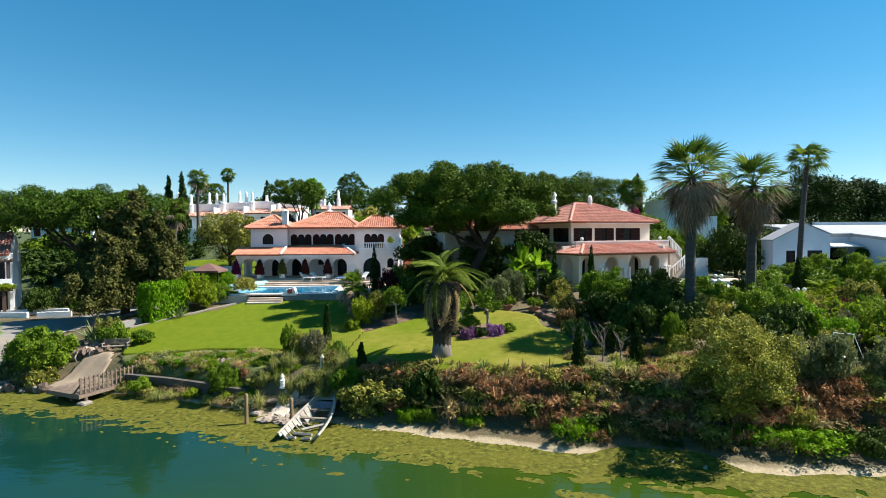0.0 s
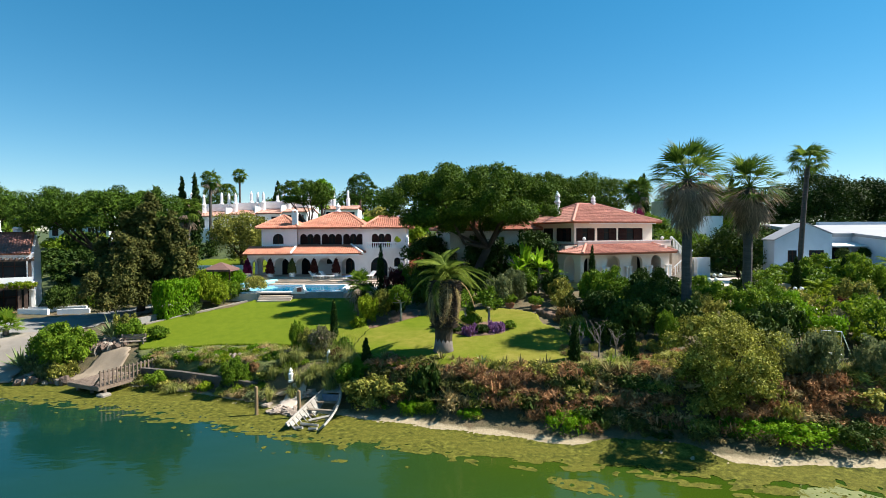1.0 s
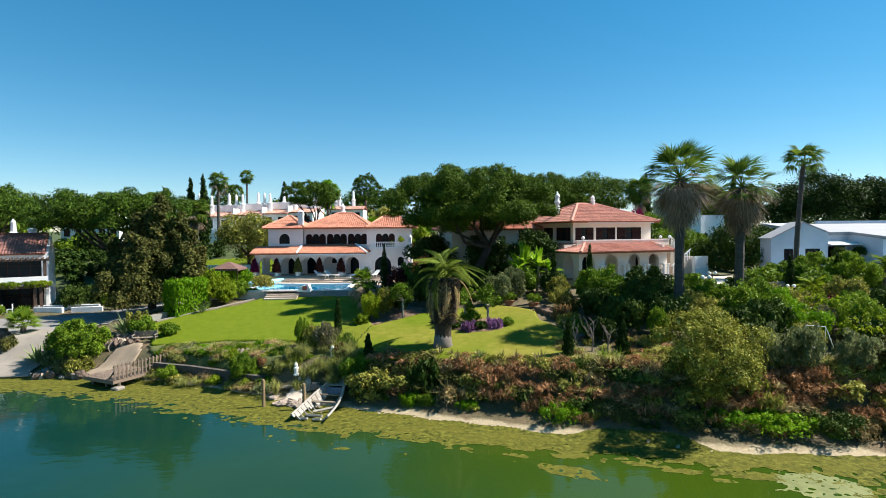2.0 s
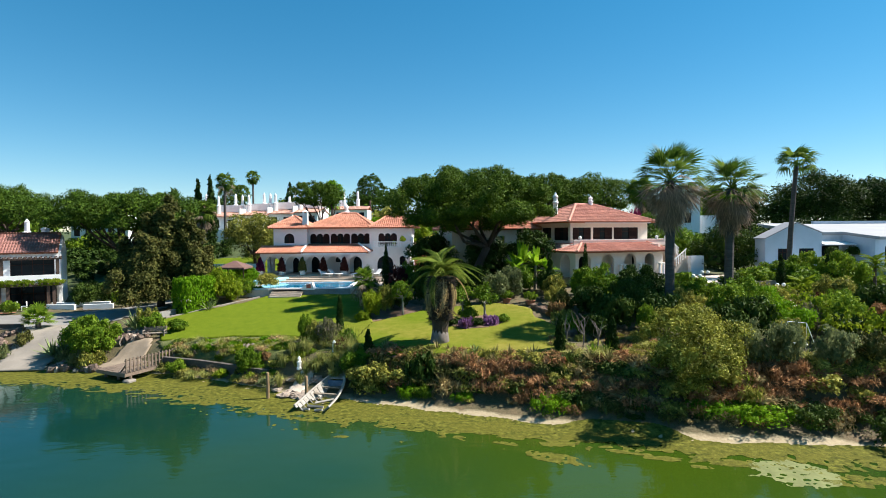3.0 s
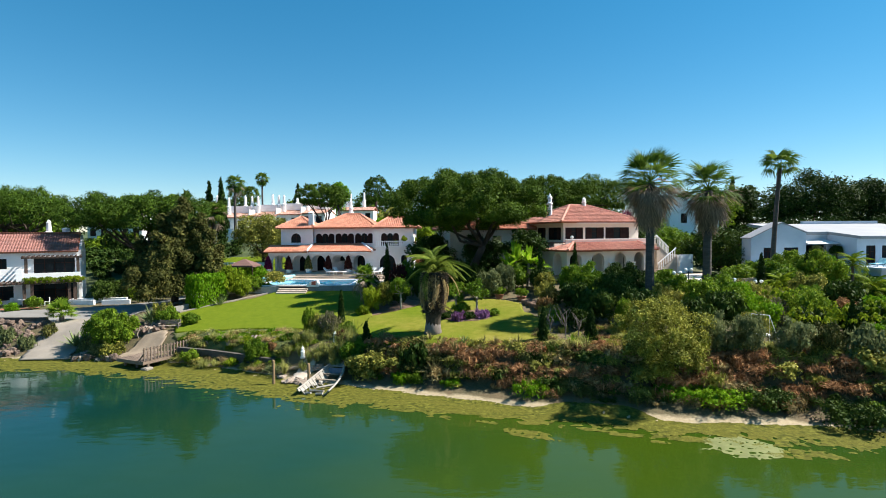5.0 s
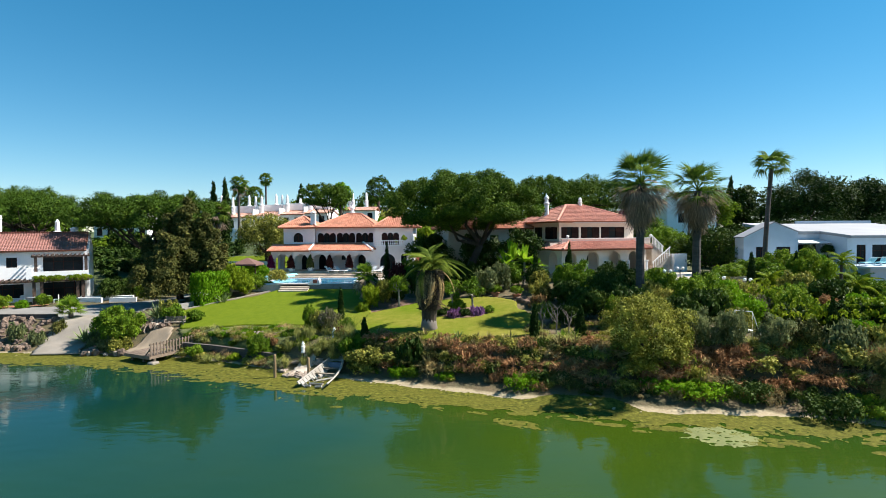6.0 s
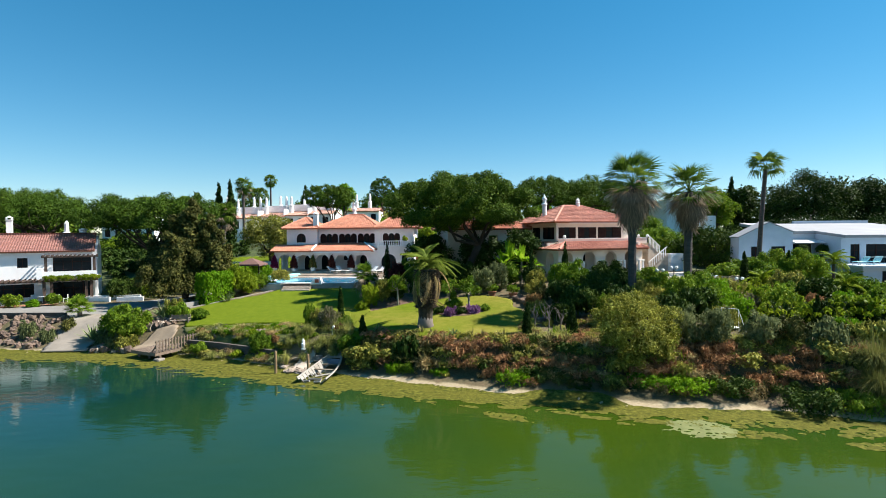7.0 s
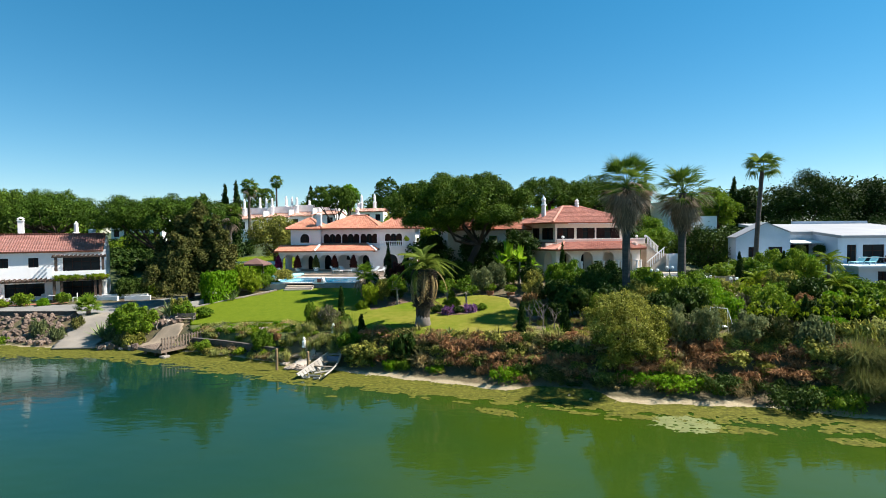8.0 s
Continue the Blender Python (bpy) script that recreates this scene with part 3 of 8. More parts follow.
def patch(cx, cy, rx, ry, turn):
    c, s = math.cos(turn), math.sin(turn)

    def test(x, y):
        u, v = (x - cx) * c + (y - cy) * s, -(x - cx) * s + (y - cy) * c
        return (u / rx) ** 2 + (v / ry) ** 2 < max(0.5, 0.95 + 0.6 * noise.fractal(Vector((x / 0.9, y / 0.6, cx)), 0.7, 2.0, 4) + 0.5 * noise.fractal(Vector((x / 0.35, y / 0.25, cx)), 0.5, 2.2, 3))
    return test


for cx, cy, rx, ry, turn, mat, label in (
    (5.4, 23.85, 1.5, 0.55, -0.5, "algae", "floating island of green algae"),
    (15.3, 22.0, 1.8, 1.2, -0.25, "algae_pale", "pale dried raft of floating algae"),
    (18.0, 21.2, 1.3, 0.45, -0.35, "algae", "floating island of green algae"),
    (13.2, 23.0, 1.2, 0.35, -0.30, "algae", "floating island of green algae"),
    (16.9, 21.0, 1.0, 0.30, -0.20, "algae", "floating island of green algae"),
    (8.6, 24.4, 0.8, 0.20, -0.35, "algae", "floating scrap of green algae"),
    (10.3, 23.6, 0.9, 0.22, -0.25, "algae", "floating scrap of green algae"),
    (11.6, 22.7, 0.5, 0.16, -0.25, "algae", "floating scrap of green algae"),
    (3.4, 25.6, 0.7, 0.22, -0.40, "algae", "floating scrap of green algae"),
    (-15.4, 32.4, 0.9, 0.3, 0.1, "algae", "floating island of green algae"),
    (22.5, 19.6, 1.6, 0.5, -0.3, "algae", "floating island of green algae"),
):
    algae_sheet("algae_patch", patch(cx, cy, rx, ry, turn), cx - 3, cx + 3, cy - 2.2, cy + 2.2, M[mat], label, 0.08)


# ---- house building ----
def hexa(bm, pts):
    vs = [bm.verts.new(p) for p in pts]
    for f in ((3, 2, 1, 0), (4, 5, 6, 7), (0, 1, 5, 4), (1, 2, 6, 5), (2, 3, 7, 6), (3, 0, 4, 7)):
        bm.faces.new([vs[i] for i in f])


def arch_wall(bm, x0, x1, z0, z1, y0, th, openings=(), seg=9, m=None):
    """A wall along x with openings (centre, width, sill, top, lobes); lobes 0 is square-headed, 3 a row of three arches."""
    first = len(bm.verts)
    cur = x0
    for cx, w, zs, zt, lobes in sorted(openings):
        a, b = cx - w / 2, cx + w / 2
        if a > cur + 1e-4:
            box(bm, cur, a, y0, y0 + th, z0, z1)
        if zs > z0 + 1e-4:
            box(bm, a, b, y0, y0 + th, z0, zs)
        if lobes:
            lw = w / lobes
            r = lw / 2

            def head(x):
                k = min(lobes - 1, max(0, int((x - a) / lw - 1e-9)))
                d = x - (a + (k + 0.5) * lw)
                return zt - r + math.sqrt(max(0.0, r * r - d * d))
            cuts = [a + (k + 0.5) * lw - r * math.cos(math.pi * i / seg) for k in range(lobes) for i in range(seg + (k == lobes - 1))]
        else:
            def head(x):
                return zt
            cuts = [a, b]
        for p, q in zip(cuts, cuts[1:]):
            e = 1e-4 * (q - p)
            zp, zq = head(p + e), head(q - e)
            hexa(bm, ((p, y0, zp), (q, y0, zq), (q, y0 + th, zq), (p, y0 + th, zp), (p, y0, z1), (q, y0, z1), (q, y0 + th, z1), (p, y0 + th, z1)))
        cur = b
    if x1 > cur + 1e-4:
        box(bm, cur, x1, y0, y0 + th, z0, z1)
    if m is not None:
        bm.verts.ensure_lookup_table()
        bmesh.ops.transform(bm, matrix=m, verts=bm.verts[first:])


def walls(name, mat, parent, specs, label=""):
    bm = bmesh.new()
    for s in specs:
        arch_wall(bm, *s)
    return part(name, bm, mat, parent, label)


def tiles_on(verts, faces, poly, tw=0.26, tl=0.42):
    """Barrel tiles over a sloping polygon whose first edge is the eave."""
    p0 = poly[0]
    u = (poly[1] - p0).normalized()
    nrm = (poly[1] - p0).cross(poly[-1] - p0).normalized()
    v = nrm.cross(u)
    flat = [((p - p0).dot(u), (p - p0).dot(v)) for p in poly]
    umin, umax, vmax = min(f[0] for f in flat), max(f[0] for f in flat), max(f[1] for f in flat)
    rise, half = 0.075, tw * 0.46
    for r in range(int(vmax / tl) + 1):
        for c in range(int((umax - umin) / tw) + 1):
            cu, cv = umin + (c + 0.5) * tw, (r + 0.5) * tl
            if not inside(flat, cu, min(cv, vmax - 0.02)):
                continue
            i = len(verts)
            jr = random.uniform(-0.012, 0.012)
            for dv, lift in ((-0.06, 0.045), (tl, 0.0)):
                for du, h in ((-half, 0.0), (-half * 0.5, rise * 0.8), (0, rise), (half * 0.5, rise * 0.8), (half, 0.0)):
                    verts.append(p0 + u * (cu + du + jr) + v * (r * tl + dv) + nrm * (h + lift + 0.01))
            faces.extend((i + k, i + k + 1, i + k + 6, i + k + 5) for k in range(4))
            faces.append((i, i + 5, i + 9, i + 4))
            faces.append((i, i + 4, i + 3, i + 2, i + 1))


def tiled_roof(parent, planes, caps=(), mat="tile", thick=0.14, cap_mat=None, label="sun-faded terracotta barrel-tile roof"):
    """planes: polygons, eave first. caps: the lines of ridges and hips."""
    bm = bmesh.new()
    verts, faces = [], []
    for poly in planes:
        poly = [Vector(p) for p in poly]
        nrm = (poly[1] - poly[0]).cross(poly[-1] - poly[0]).normalized()
        top = [bm.verts.new(p) for p in poly]
        low = [bm.verts.new(p - nrm * thick) for p in poly]
        bm.faces.new(top)
        bm.faces.new(low[::-1])
        for i in range(len(poly)):
            j = (i + 1) % len(poly)
            bm.faces.new((low[i], low[j], top[j], top[i]))
        tiles_on(verts, faces, poly)
    roof = part("roof", bm, M["tile_deck"], parent, label)
    t = link_mesh("tiles", verts, faces, M[mat], roof)
    t["kind"] = "stuff"
    for a, b in caps:
        bm = bmesh.new()
        tube(bm, [Vector(a) + Vector((0, 0, 0.05)), Vector(b) + Vector((0, 0, 0.05))], [0.15, 0.15], 8)
        part("ridge_cap", bm, M[cap_mat or mat], roof)
    return roof


def hip(x0, x1, y0, y1, z, xa, xb, yr, zr):
    """The four planes and five caps of a hip roof."""
    a, b, c, d = (x0, y0, z), (x1, y0, z), (x1, y1, z), (x0, y1, z)
    e, f = (xa, yr, zr), (xb, yr, zr)
    return [(a, b, f, e), (b, c, f), (c, d, e, f), (d, a, e)], [(a, e), (b, f), (c, f), (d, e), (e, f)]


def glazed(parent, cx, w, z0, z1, y, lobes=1, shutters=False, m=None, bars=1):
    """A dark window or glazed door set back in its opening, with frame and, where shown, wooden shutter leaves."""
    win = new("window")
    win.parent = parent
    win.matrix_basis = (m or Matrix.Identity(4)) @ pose(cx, y, z0)
    h = z1 - z0
    boxed("pane", (-w / 2, w / 2, 0.05, 0.08, 0, h), M["glass"], win)
    bm = bmesh.new()
    for k in range(bars + 2):
        x = -w / 2 + (w - 0.08) * k / (bars + 1)
        box(bm, x, x + 0.08, 0, 0.045, 0, h)
    box(bm, -w / 2, w / 2, 0.0, 0.05, 0, 0.07)
    box(bm, -w / 2, w / 2, 0.0, 0.05, h * 0.66, h * 0.66 + 0.06)
    part("frame", bm, M["dark_wood"], win, "dark brown window frame")
    if shutters:
        for s in (-1, 1):
            bm = bmesh.new()
            sw = w * 0.36
            xa = s * (w / 2 - sw / 2)
            outline = [(-0.012, 0.0)]
            for i in range(9):
                outline += [(-0.072, h * i / 9 + 0.01), (-0.045, h * (i + 1) / 9 - 0.012)]
            outline += [(-0.012, h)]
            left = [bm.verts.new((xa - sw / 2, yy, zz)) for yy, zz in outline]
            right = [bm.verts.new((xa + sw / 2, yy, zz)) for yy, zz in outline]
            bm.faces.new(left[::-1])
            bm.faces.new(right)
            for i in range(len(outline)):
                j = (i + 1) % len(outline)
                bm.faces.new((left[i], left[j], right[j], right[i]))
            part("shutter", bm, M["dark_wood"], win, "dark louvred wooden shutter")
    return win


def chimney(parent, x, y, z0, z1, w=0.5, style="box"):
    bm = bmesh.new()
    if style == "box":
        box(bm, x - w / 2, x + w / 2, y - w / 2, y + w / 2, z0, z1 - 0.45)
        box(bm, x - w * 0.62, x + w * 0.62, y - w * 0.62, y + w * 0.62, z1 - 0.45, z1 - 0.36)
        for dx in (-1, 1):
            for dy in (-1, 1):
                box(bm, x + dx * w * 0.42 - 0.05, x + dx * w * 0.42 + 0.05, y + dy * w * 0.42 - 0.05, y + dy * w * 0.42 + 0.05, z1 - 0.36, z1 - 0.12)
        lathe(bm, ((w * 0.72, 0), (w * 0.6, 0.05), (w * 0.12, 0.2), (0.02, 0.26)), 4, (x, y, z1 - 0.12))
    elif style == "obelisk":
        h = z1 - z0
        lathe(bm, ((w * 0.75, 0), (w * 0.7, h * 0.45), (w * 0.82, h * 0.47), (w * 0.82, h * 0.52), (w * 0.5, h * 0.56), (w * 0.42, h * 0.86), (w * 0.5, h * 0.88), (w * 0.1, h)), 8, (x, y, z0))
    else:
        h = z1 - z0
        lathe(bm, ((w * 0.55, 0), (w * 0.5, h * 0.5), (w * 0.68, h * 0.52), (w * 0.68, h * 0.57), (w * 0.45, h * 0.6), (w * 0.42, h * 0.75), (w * 0.6, h * 0.77), (w * 0.55, h * 0.83), (w * 0.25, h * 0.9), (0.04, h)), 12, (x, y, z0))
    return part("chimney", bm, M["render_white"], parent, "white rendered ornamental chimney")


def balustrade(parent, a, b, h, n, name="balustrade", mat="render_white"):
    """A rail on turned balusters from a to b."""
    a, b = Vector(a), Vector(b)
    rail = bmesh.new()
    d = (b - a).normalized()
    s = Vector((-d.y, d.x, 0)) * 0.07
    for z0, z1 in ((h - 0.1, h), (0.0, 0.08)):
        up0, up1 = Vector((0, 0, z0)), Vector((0, 0, z1))
        hexa(rail, (a - s + up0, b - s + up0, b + s + up0, a + s + up0, a - s + up1, b - s + up1, b + s + up1, a + s + up1))
    ob = part(name, rail, M[mat], parent)
    for i in range(n):
        p = a.lerp(b, (i + 0.5) / n)
        bm = bmesh.new()
        lathe(bm, ((0.05, 0.08), (0.08, h * 0.35), (0.035, h * 0.6), (0.06, h - 0.1)), 6, p)
        part("baluster", bm, M[mat], ob)
    return ob


# ---- villa by the pool ----
def pool_villa():
    v = base("villa", pose(-13, 66, 5.2), "white two-storey villa with terracotta roofs and arched verandas above a pool", "house")
    pk = M["render_pink"]
    arches = [(-7.25, 1.9, 0, 2.25, 1), (-4.7, 1.9, 0, 2.25, 1), (-2.2, 1.9, 0, 2.25, 1), (0.45, 1.9, 0, 2.25, 1), (3.15, 1.6, 0, 2.2, 1)]
    side = pose(0, 0, 0, 0, 0, 90)
    walls("wall", pk, v, [(-8.7, 5.4, -0.9, 2.75, 0.3, 0.35, arches)], "pinkish white arcade wall")
    walls("wall", pk, v, [(-8.65, 5.4, -0.9, 3.3, 3.4, 0.3, [(-4.7, 1.5, 0, 2.1, 1), (-2.2, 1.7, 0, 2.2, 1), (0.45, 0.7, 1.3, 2.0, 1), (3.15, 1.4, 0, 2.1, 1), (-7.25, 1.3, 0.2, 2.1, 1)])], "veranda back wall")
    walls("wall", pk, v, [(0.65, 3.4, -0.9, 2.75, 8.35, 0.3, [(2.0, 1.9, 0, 2.2, 1)], 9, pose(0, 0, 0, 0, 0, 90))], "arched end wall")
    walls("wall", pk, v, [(5.4, 9.9, -0.9, 3.15, 0.0, 0.35, [(6.9, 2.0, 0, 2.25, 1), (9.05, 0.75, 1.1, 2.2, 1)]), (0.35, 9.0, -0.9, 3.15, -9.9, 0.35, [], 9, side), (0.35, 3.4, -0.9, 3.15, -5.7, 0.3, [], 9, side)], "ground floor wall below the terrace")
    walls("wall", M["render_white"], v, [(-7.6, -3.3, 2.9, 5.85, 2.3, 0.3, [(-5.6, 1.3, 3.85, 5.1, 1)]), (2.6, 8.5, 2.9, 5.85, 7.3, 0.3, [], 9, side)], "white upper wall of the side wing")
    walls("wall", pk, v, [(-3.3, 4.8, 2.9, 5.85, 3.0, 0.3, [(-1.83, 2.5, 3.7, 5.05, 3), (0.82, 2.5, 3.7, 5.05, 3), (3.47, 2.5, 3.7, 5.05, 3)]), (2.6, 3.3, 2.9, 5.85, -4.95, 0.3, [], 9, side), (2.5, 3.0, 2.9, 5.85, 3.3, 0.3, [], 9, side)], "upper loggia wall with triple arches")
    walls("wall", pk, v, [(4.95, 10.1, 3.15, 5.85, 2.6, 0.3, [(7.0, 2.4, 3.3, 5.05, 3)]), (2.9, 9.0, 3.15, 5.85, -10.1, 0.3, [], 9, side)], "upper wall behind the terrace")
    boxed("back_wall", (-8.6, 10.1, 11.5, 11.8, -0.9, 5.85), pk, v)
    for cx, w, z0, z1, y in ((-4.7, 1.5, 0, 2.1, 3.45), (-2.2, 1.7, 0, 2.2, 3.45), (0.45, 0.7, 1.3, 2.0, 3.45), (3.15, 1.4, 0, 2.1, 3.45), (6.9, 2.0, 0, 2.25, 0.15), (9.05, 0.75, 1.1, 2.2, 0.15), (-5.6, 1.3, 3.85, 5.1, 2.4)):
        glazed(v, cx, w, z0, z1, y)
    for cx, w, z0, y in ((-1.83, 2.5, 3.7, 3.12), (0.82, 2.5, 3.7, 3.12), (3.47, 2.5, 3.7, 3.12), (7.0, 2.4, 3.3, 2.72)):
        glazed(v, cx, w, z0, 5.05, y, 3, True)
    bm = bmesh.new()
    box(bm, -8.9, 10.0, -0.2, 11.6, -1.2, 0.0)
    part("floor_slab", bm, M["paving"], v)
    boxed("ceiling_slab", (-8.6, 5.3, 0.4, 3.35, 2.62, 2.75), pk, v)
    boxed("terrace_slab", (5.2, 10.3, -0.1, 2.58, 3.15, 3.32), pk, v)
    # lower roof in two runs with a white divider, and the hipped end
    tiled_roof(v, [((-9.1, -0.5, 2.72), (-3.45, -0.5, 2.72), (-3.45, 2.3, 3.5), (-9.1, 2.3, 3.5))], [], "tile")
    tiled_roof(v, [((-3.35, -0.5, 2.72), (5.0, -0.5, 2.72), (3.2, 3.0, 3.68), (-3.35, 3.0, 3.68)), ((5.0, -0.5, 2.72), (5.2, 3.0, 2.72), (3.2, 3.0, 3.68))], [((5.0, -0.5, 2.72), (3.2, 3.0, 3.68))], "tile", 0.14, "render_white")
    bm = bmesh.new()
    hexa(bm, ((-3.48, -0.55, 2.75), (-3.32, -0.55, 2.75), (-3.32, 2.6, 3.62), (-3.48, 2.6, 3.62), (-3.48, -0.55, 2.95), (-3.32, -0.55, 2.95), (-3.32, 2.6, 3.82), (-3.48, 2.6, 3.82)))
    part("roof_divider", bm, M["render_white"], v)
    boxed("awning_box", (-3.2, 4.6, -0.62, -0.5, 2.5, 2.64), M["render_white"], v)
    p, c = hip(-8.2, -2.9, 1.8, 8.6, 5.8, -5.6, -5.4, 4.9, 7.35)
    tiled_roof(v, p, c)
    p, c = hip(-3.7, 5.3, 2.35, 12.2, 5.83, 0.3, 2.3, 7.3, 7.75)
    tiled_roof(v, p, c)
    p, c = hip(4.6, 10.9, 2.0, 10.0, 5.8, 6.5, 8.6, 6.0, 7.25)
    tiled_roof(v, p, c)
    chimney(v, -3.6, 2.7, 5.6, 8.0, 0.62)
    chimney(v, 0.6, 9.5, 6.6, 9.3, 0.6, "round")
    balustrade(v, (5.35, 0.15, 3.32), (8.9, 0.15, 3.32), 0.72, 14)
    boxed("parapet", (8.9, 10.2, 0.05, 0.25, 3.32, 4.0), M["render_pink"], v)
    boxed("side_wall", (10.15, 10.4, -0.4, 3.0, -0.9, 4.6), M["render_white"], v, "white stair wall")
    bm = bmesh.new()
    for i in range(12):
        box(bm, 10.4, 12.2, 1.0 + i * 0.3, 5.0, -0.9 + i * 0.3, -0.6 + i * 0.3)
    part("outside_stair", bm, M["tile_deck"], v)
    # hanging plants between the arches are separate things
    return v


pool_villa()

# pool, its terrace and steps
bm = bmesh.new()
prism(bm, [(-24.5, 58.0), (-21.5, 55.6), (-17.4, 55.4), (-9.2, 55.4), (-5.0, 57.0), (-3.0, 66.2), (-24.5, 66.2)], 2.6, 4.42)
tagged(part("pool_terrace", bm, M["paving"]), "sand-coloured paved terrace round the pool", "terrace", kind="structure")
bm = bmesh.new()
for i, (a, bq, yf) in enumerate(((-20.5, -4.6, 63.6), (-20.1, -4.8, 64.3), (-19.7, -5.0, 65.0))):
    box(bm, a, bq, yf, 66.0, 4.42, 4.62 + i * 0.2)
tagged(part("terrace_steps", bm, M["paving"]), "three broad pale stone steps up to the veranda", "steps", kind="structure")
pool = base("swimming_pool", pose(-14, 59.5, 4.42), "rectangular swimming pool with bright blue water and white coping", "pool", kind="structure")
boxed("water", (-5.4, 4.6, -3.2, 3.0, -0.2, 0.09), M["pool_water"], pool)
bm = bmesh.new()
for d in ((-5.8, 5.0, -3.6, -3.2), (-5.8, 5.0, 3.0, 3.4), (-5.8, -5.4, -3.2, 3.0), (4.6, 5.0, -3.2, 3.0)):
    box(bm, *d, -0.2, 0.13)
part("coping", bm, M["render_white"], pool)
boxed("retaining_wall", (-3.2, 5.2, -4.3, -4.1, -1.7, 0.1), M["stone_grey"], pool, "grey stone wall below the pool")
bm = bmesh.new()
for i in range(4):
    box(bm, -16.9, -13.7, 54.0 + i * 0.4, 55.9, 3.2, 3.92 + i * 0.17)
tagged(part("pool_steps", bm, M["paving"]), "low pale steps from the lawn to the pool", "steps", kind="structure")


# ---- villa among the trees ----
def garden_villa():
    v = base("villa", pose(14.05, 51.51, 5.55, 0, 0, 20), "cream two-storey villa with arched ground floor and shallow terracotta hip roof", "house")
    cr = M["render_cream"]
    side = pose(0, 0, 0, 0, 0, 90)
    arches = [(1.1, 1.45, 0.0, 2.45, 1), (3.87, 1.6, 0.0, 2.45, 1), (6.7, 1.5, 0.0, 2.45, 1), (9.2, 1.3, 0.0, 2.45, 1)]
    walls("wall", cr, v, [(0.0, 10.95, -1.5, 2.75, 0.4, 0.35, arches)], "cream arcade wall")
    walls("wall", cr, v, [(0.75, 7.5, -1.5, 2.75, -0.35, 0.35, [(2.2, 1.7, 0.0, 2.45, 1)], 9, side)], "cream arched side wall")
    walls("wall", cr, v, [(0.4, 10.95, -1.5, 3.4, 3.4, 0.3, [(2.6, 1.0, 0, 2.1, 0), (4.9, 1.0, 0, 2.1, 0), (7.5, 1.0, 0, 2.1, 0), (9.9, 0.8, 0, 2.1, 0)])], "veranda back wall")
    walls("wall", cr, v, [(0.75, 11.7, -1.5, 3.4, -10.95, 0.3, [], 9, side)], "cream end wall")
    for cx, w in ((2.6, 1.0), (4.9, 1.0), (7.5, 1.0), (9.9, 0.8)):
        glazed(v, cx, w, 0, 2.1, 3.45)
    boxed("floor_slab", (-0.1, 11.0, 0.3, 11.4, -1.5, 0.0), M["paving"], v)
    boxed("ceiling_slab", (0.36, 10.6, 0.76, 3.4, 2.6, 2.75), cr, v)
    # paired white columns before the piers
    for u in (2.5, 3.0, 5.3, 5.8, 7.8, 8.35, 10.35, 10.85):
        bm = bmesh.new()
        box(bm, u - 0.19, u + 0.19, 0.0, 0.38, -1.5, 0.12)
        lathe(bm, ((0.17, 0.1), (0.13, 0.2), (0.12, 1.2), (0.18, 1.3), (0.18, 1.42)), 10, (u, 0.18, 0))
        part("column", bm, M["render_white"], v, "short white column")
    # upper floor set back behind a balcony
    walls("wall", cr, v, [(2.1, 12.4, 2.9, 5.95, 4.3, 0.3, [(3.55, 2.35, 3.78, 5.18, 0), (6.28, 2.55, 3.78, 5.18, 0), (9.42, 3.35, 3.78, 5.18, 0)]), (4.6, 13.2, 2.9, 5.95, -2.4, 0.3, [(6.1, 2.7, 3.78, 5.2, 0), (9.0, 1.9, 3.78, 5.2, 0)], 9, side), (4.6, 13.2, 2.9, 5.95, -12.4, 0.3, [], 9, side)], "upper wall with rows of dark windows")
    boxed("back_wall", (2.1, 12.4, 13.2, 13.5, -1.5, 5.95), cr, v)
    for cx, w in ((3.55, 2.35), (6.28, 2.55), (9.42, 3.35)):
        glazed(v, cx, w, 3.78, 5.18, 4.42, 0, True, bars=2)
        bm = bmesh.new()
        lathe(bm, ((0.20, 0.0), (0.24, 0.02), (0.24, 0.10), (0.20, 0.12)), 16)
        bmesh.ops.rotate(bm, verts=bm.verts, cent=(0, 0, 0), matrix=Matrix.Rotation(radians(90), 3, "X"))
        bmesh.ops.translate(bm, verts=bm.verts, vec=(cx - 0.1, 4.62, 4.75))
        part("wall_plate", bm, M["render_white"], v, "pale round plate behind the glass")
    for cy, w in ((6.1, 2.7), (9.0, 1.9)):
        glazed(v, -cy, w, 3.78, 5.2, 2.22, 0, True, pose(0, 0, 0, 0, 0, -90), bars=2)
    boxed("balcony_floor", (1.4, 13.6, 2.98, 4.3, 3.2, 3.42), cr, v)
    boxed("balcony_parapet", (1.5, 13.6, 2.8, 2.97, 3.2, 3.82), cr, v)
    boxed("balcony_coping", (1.45, 13.65, 2.75, 3.02, 3.82, 3.9), M["render_white"], v)
    boxed("gutter", (3.4, 12.2, 3.54, 3.64, 5.62, 5.74), M["render_white"], v)
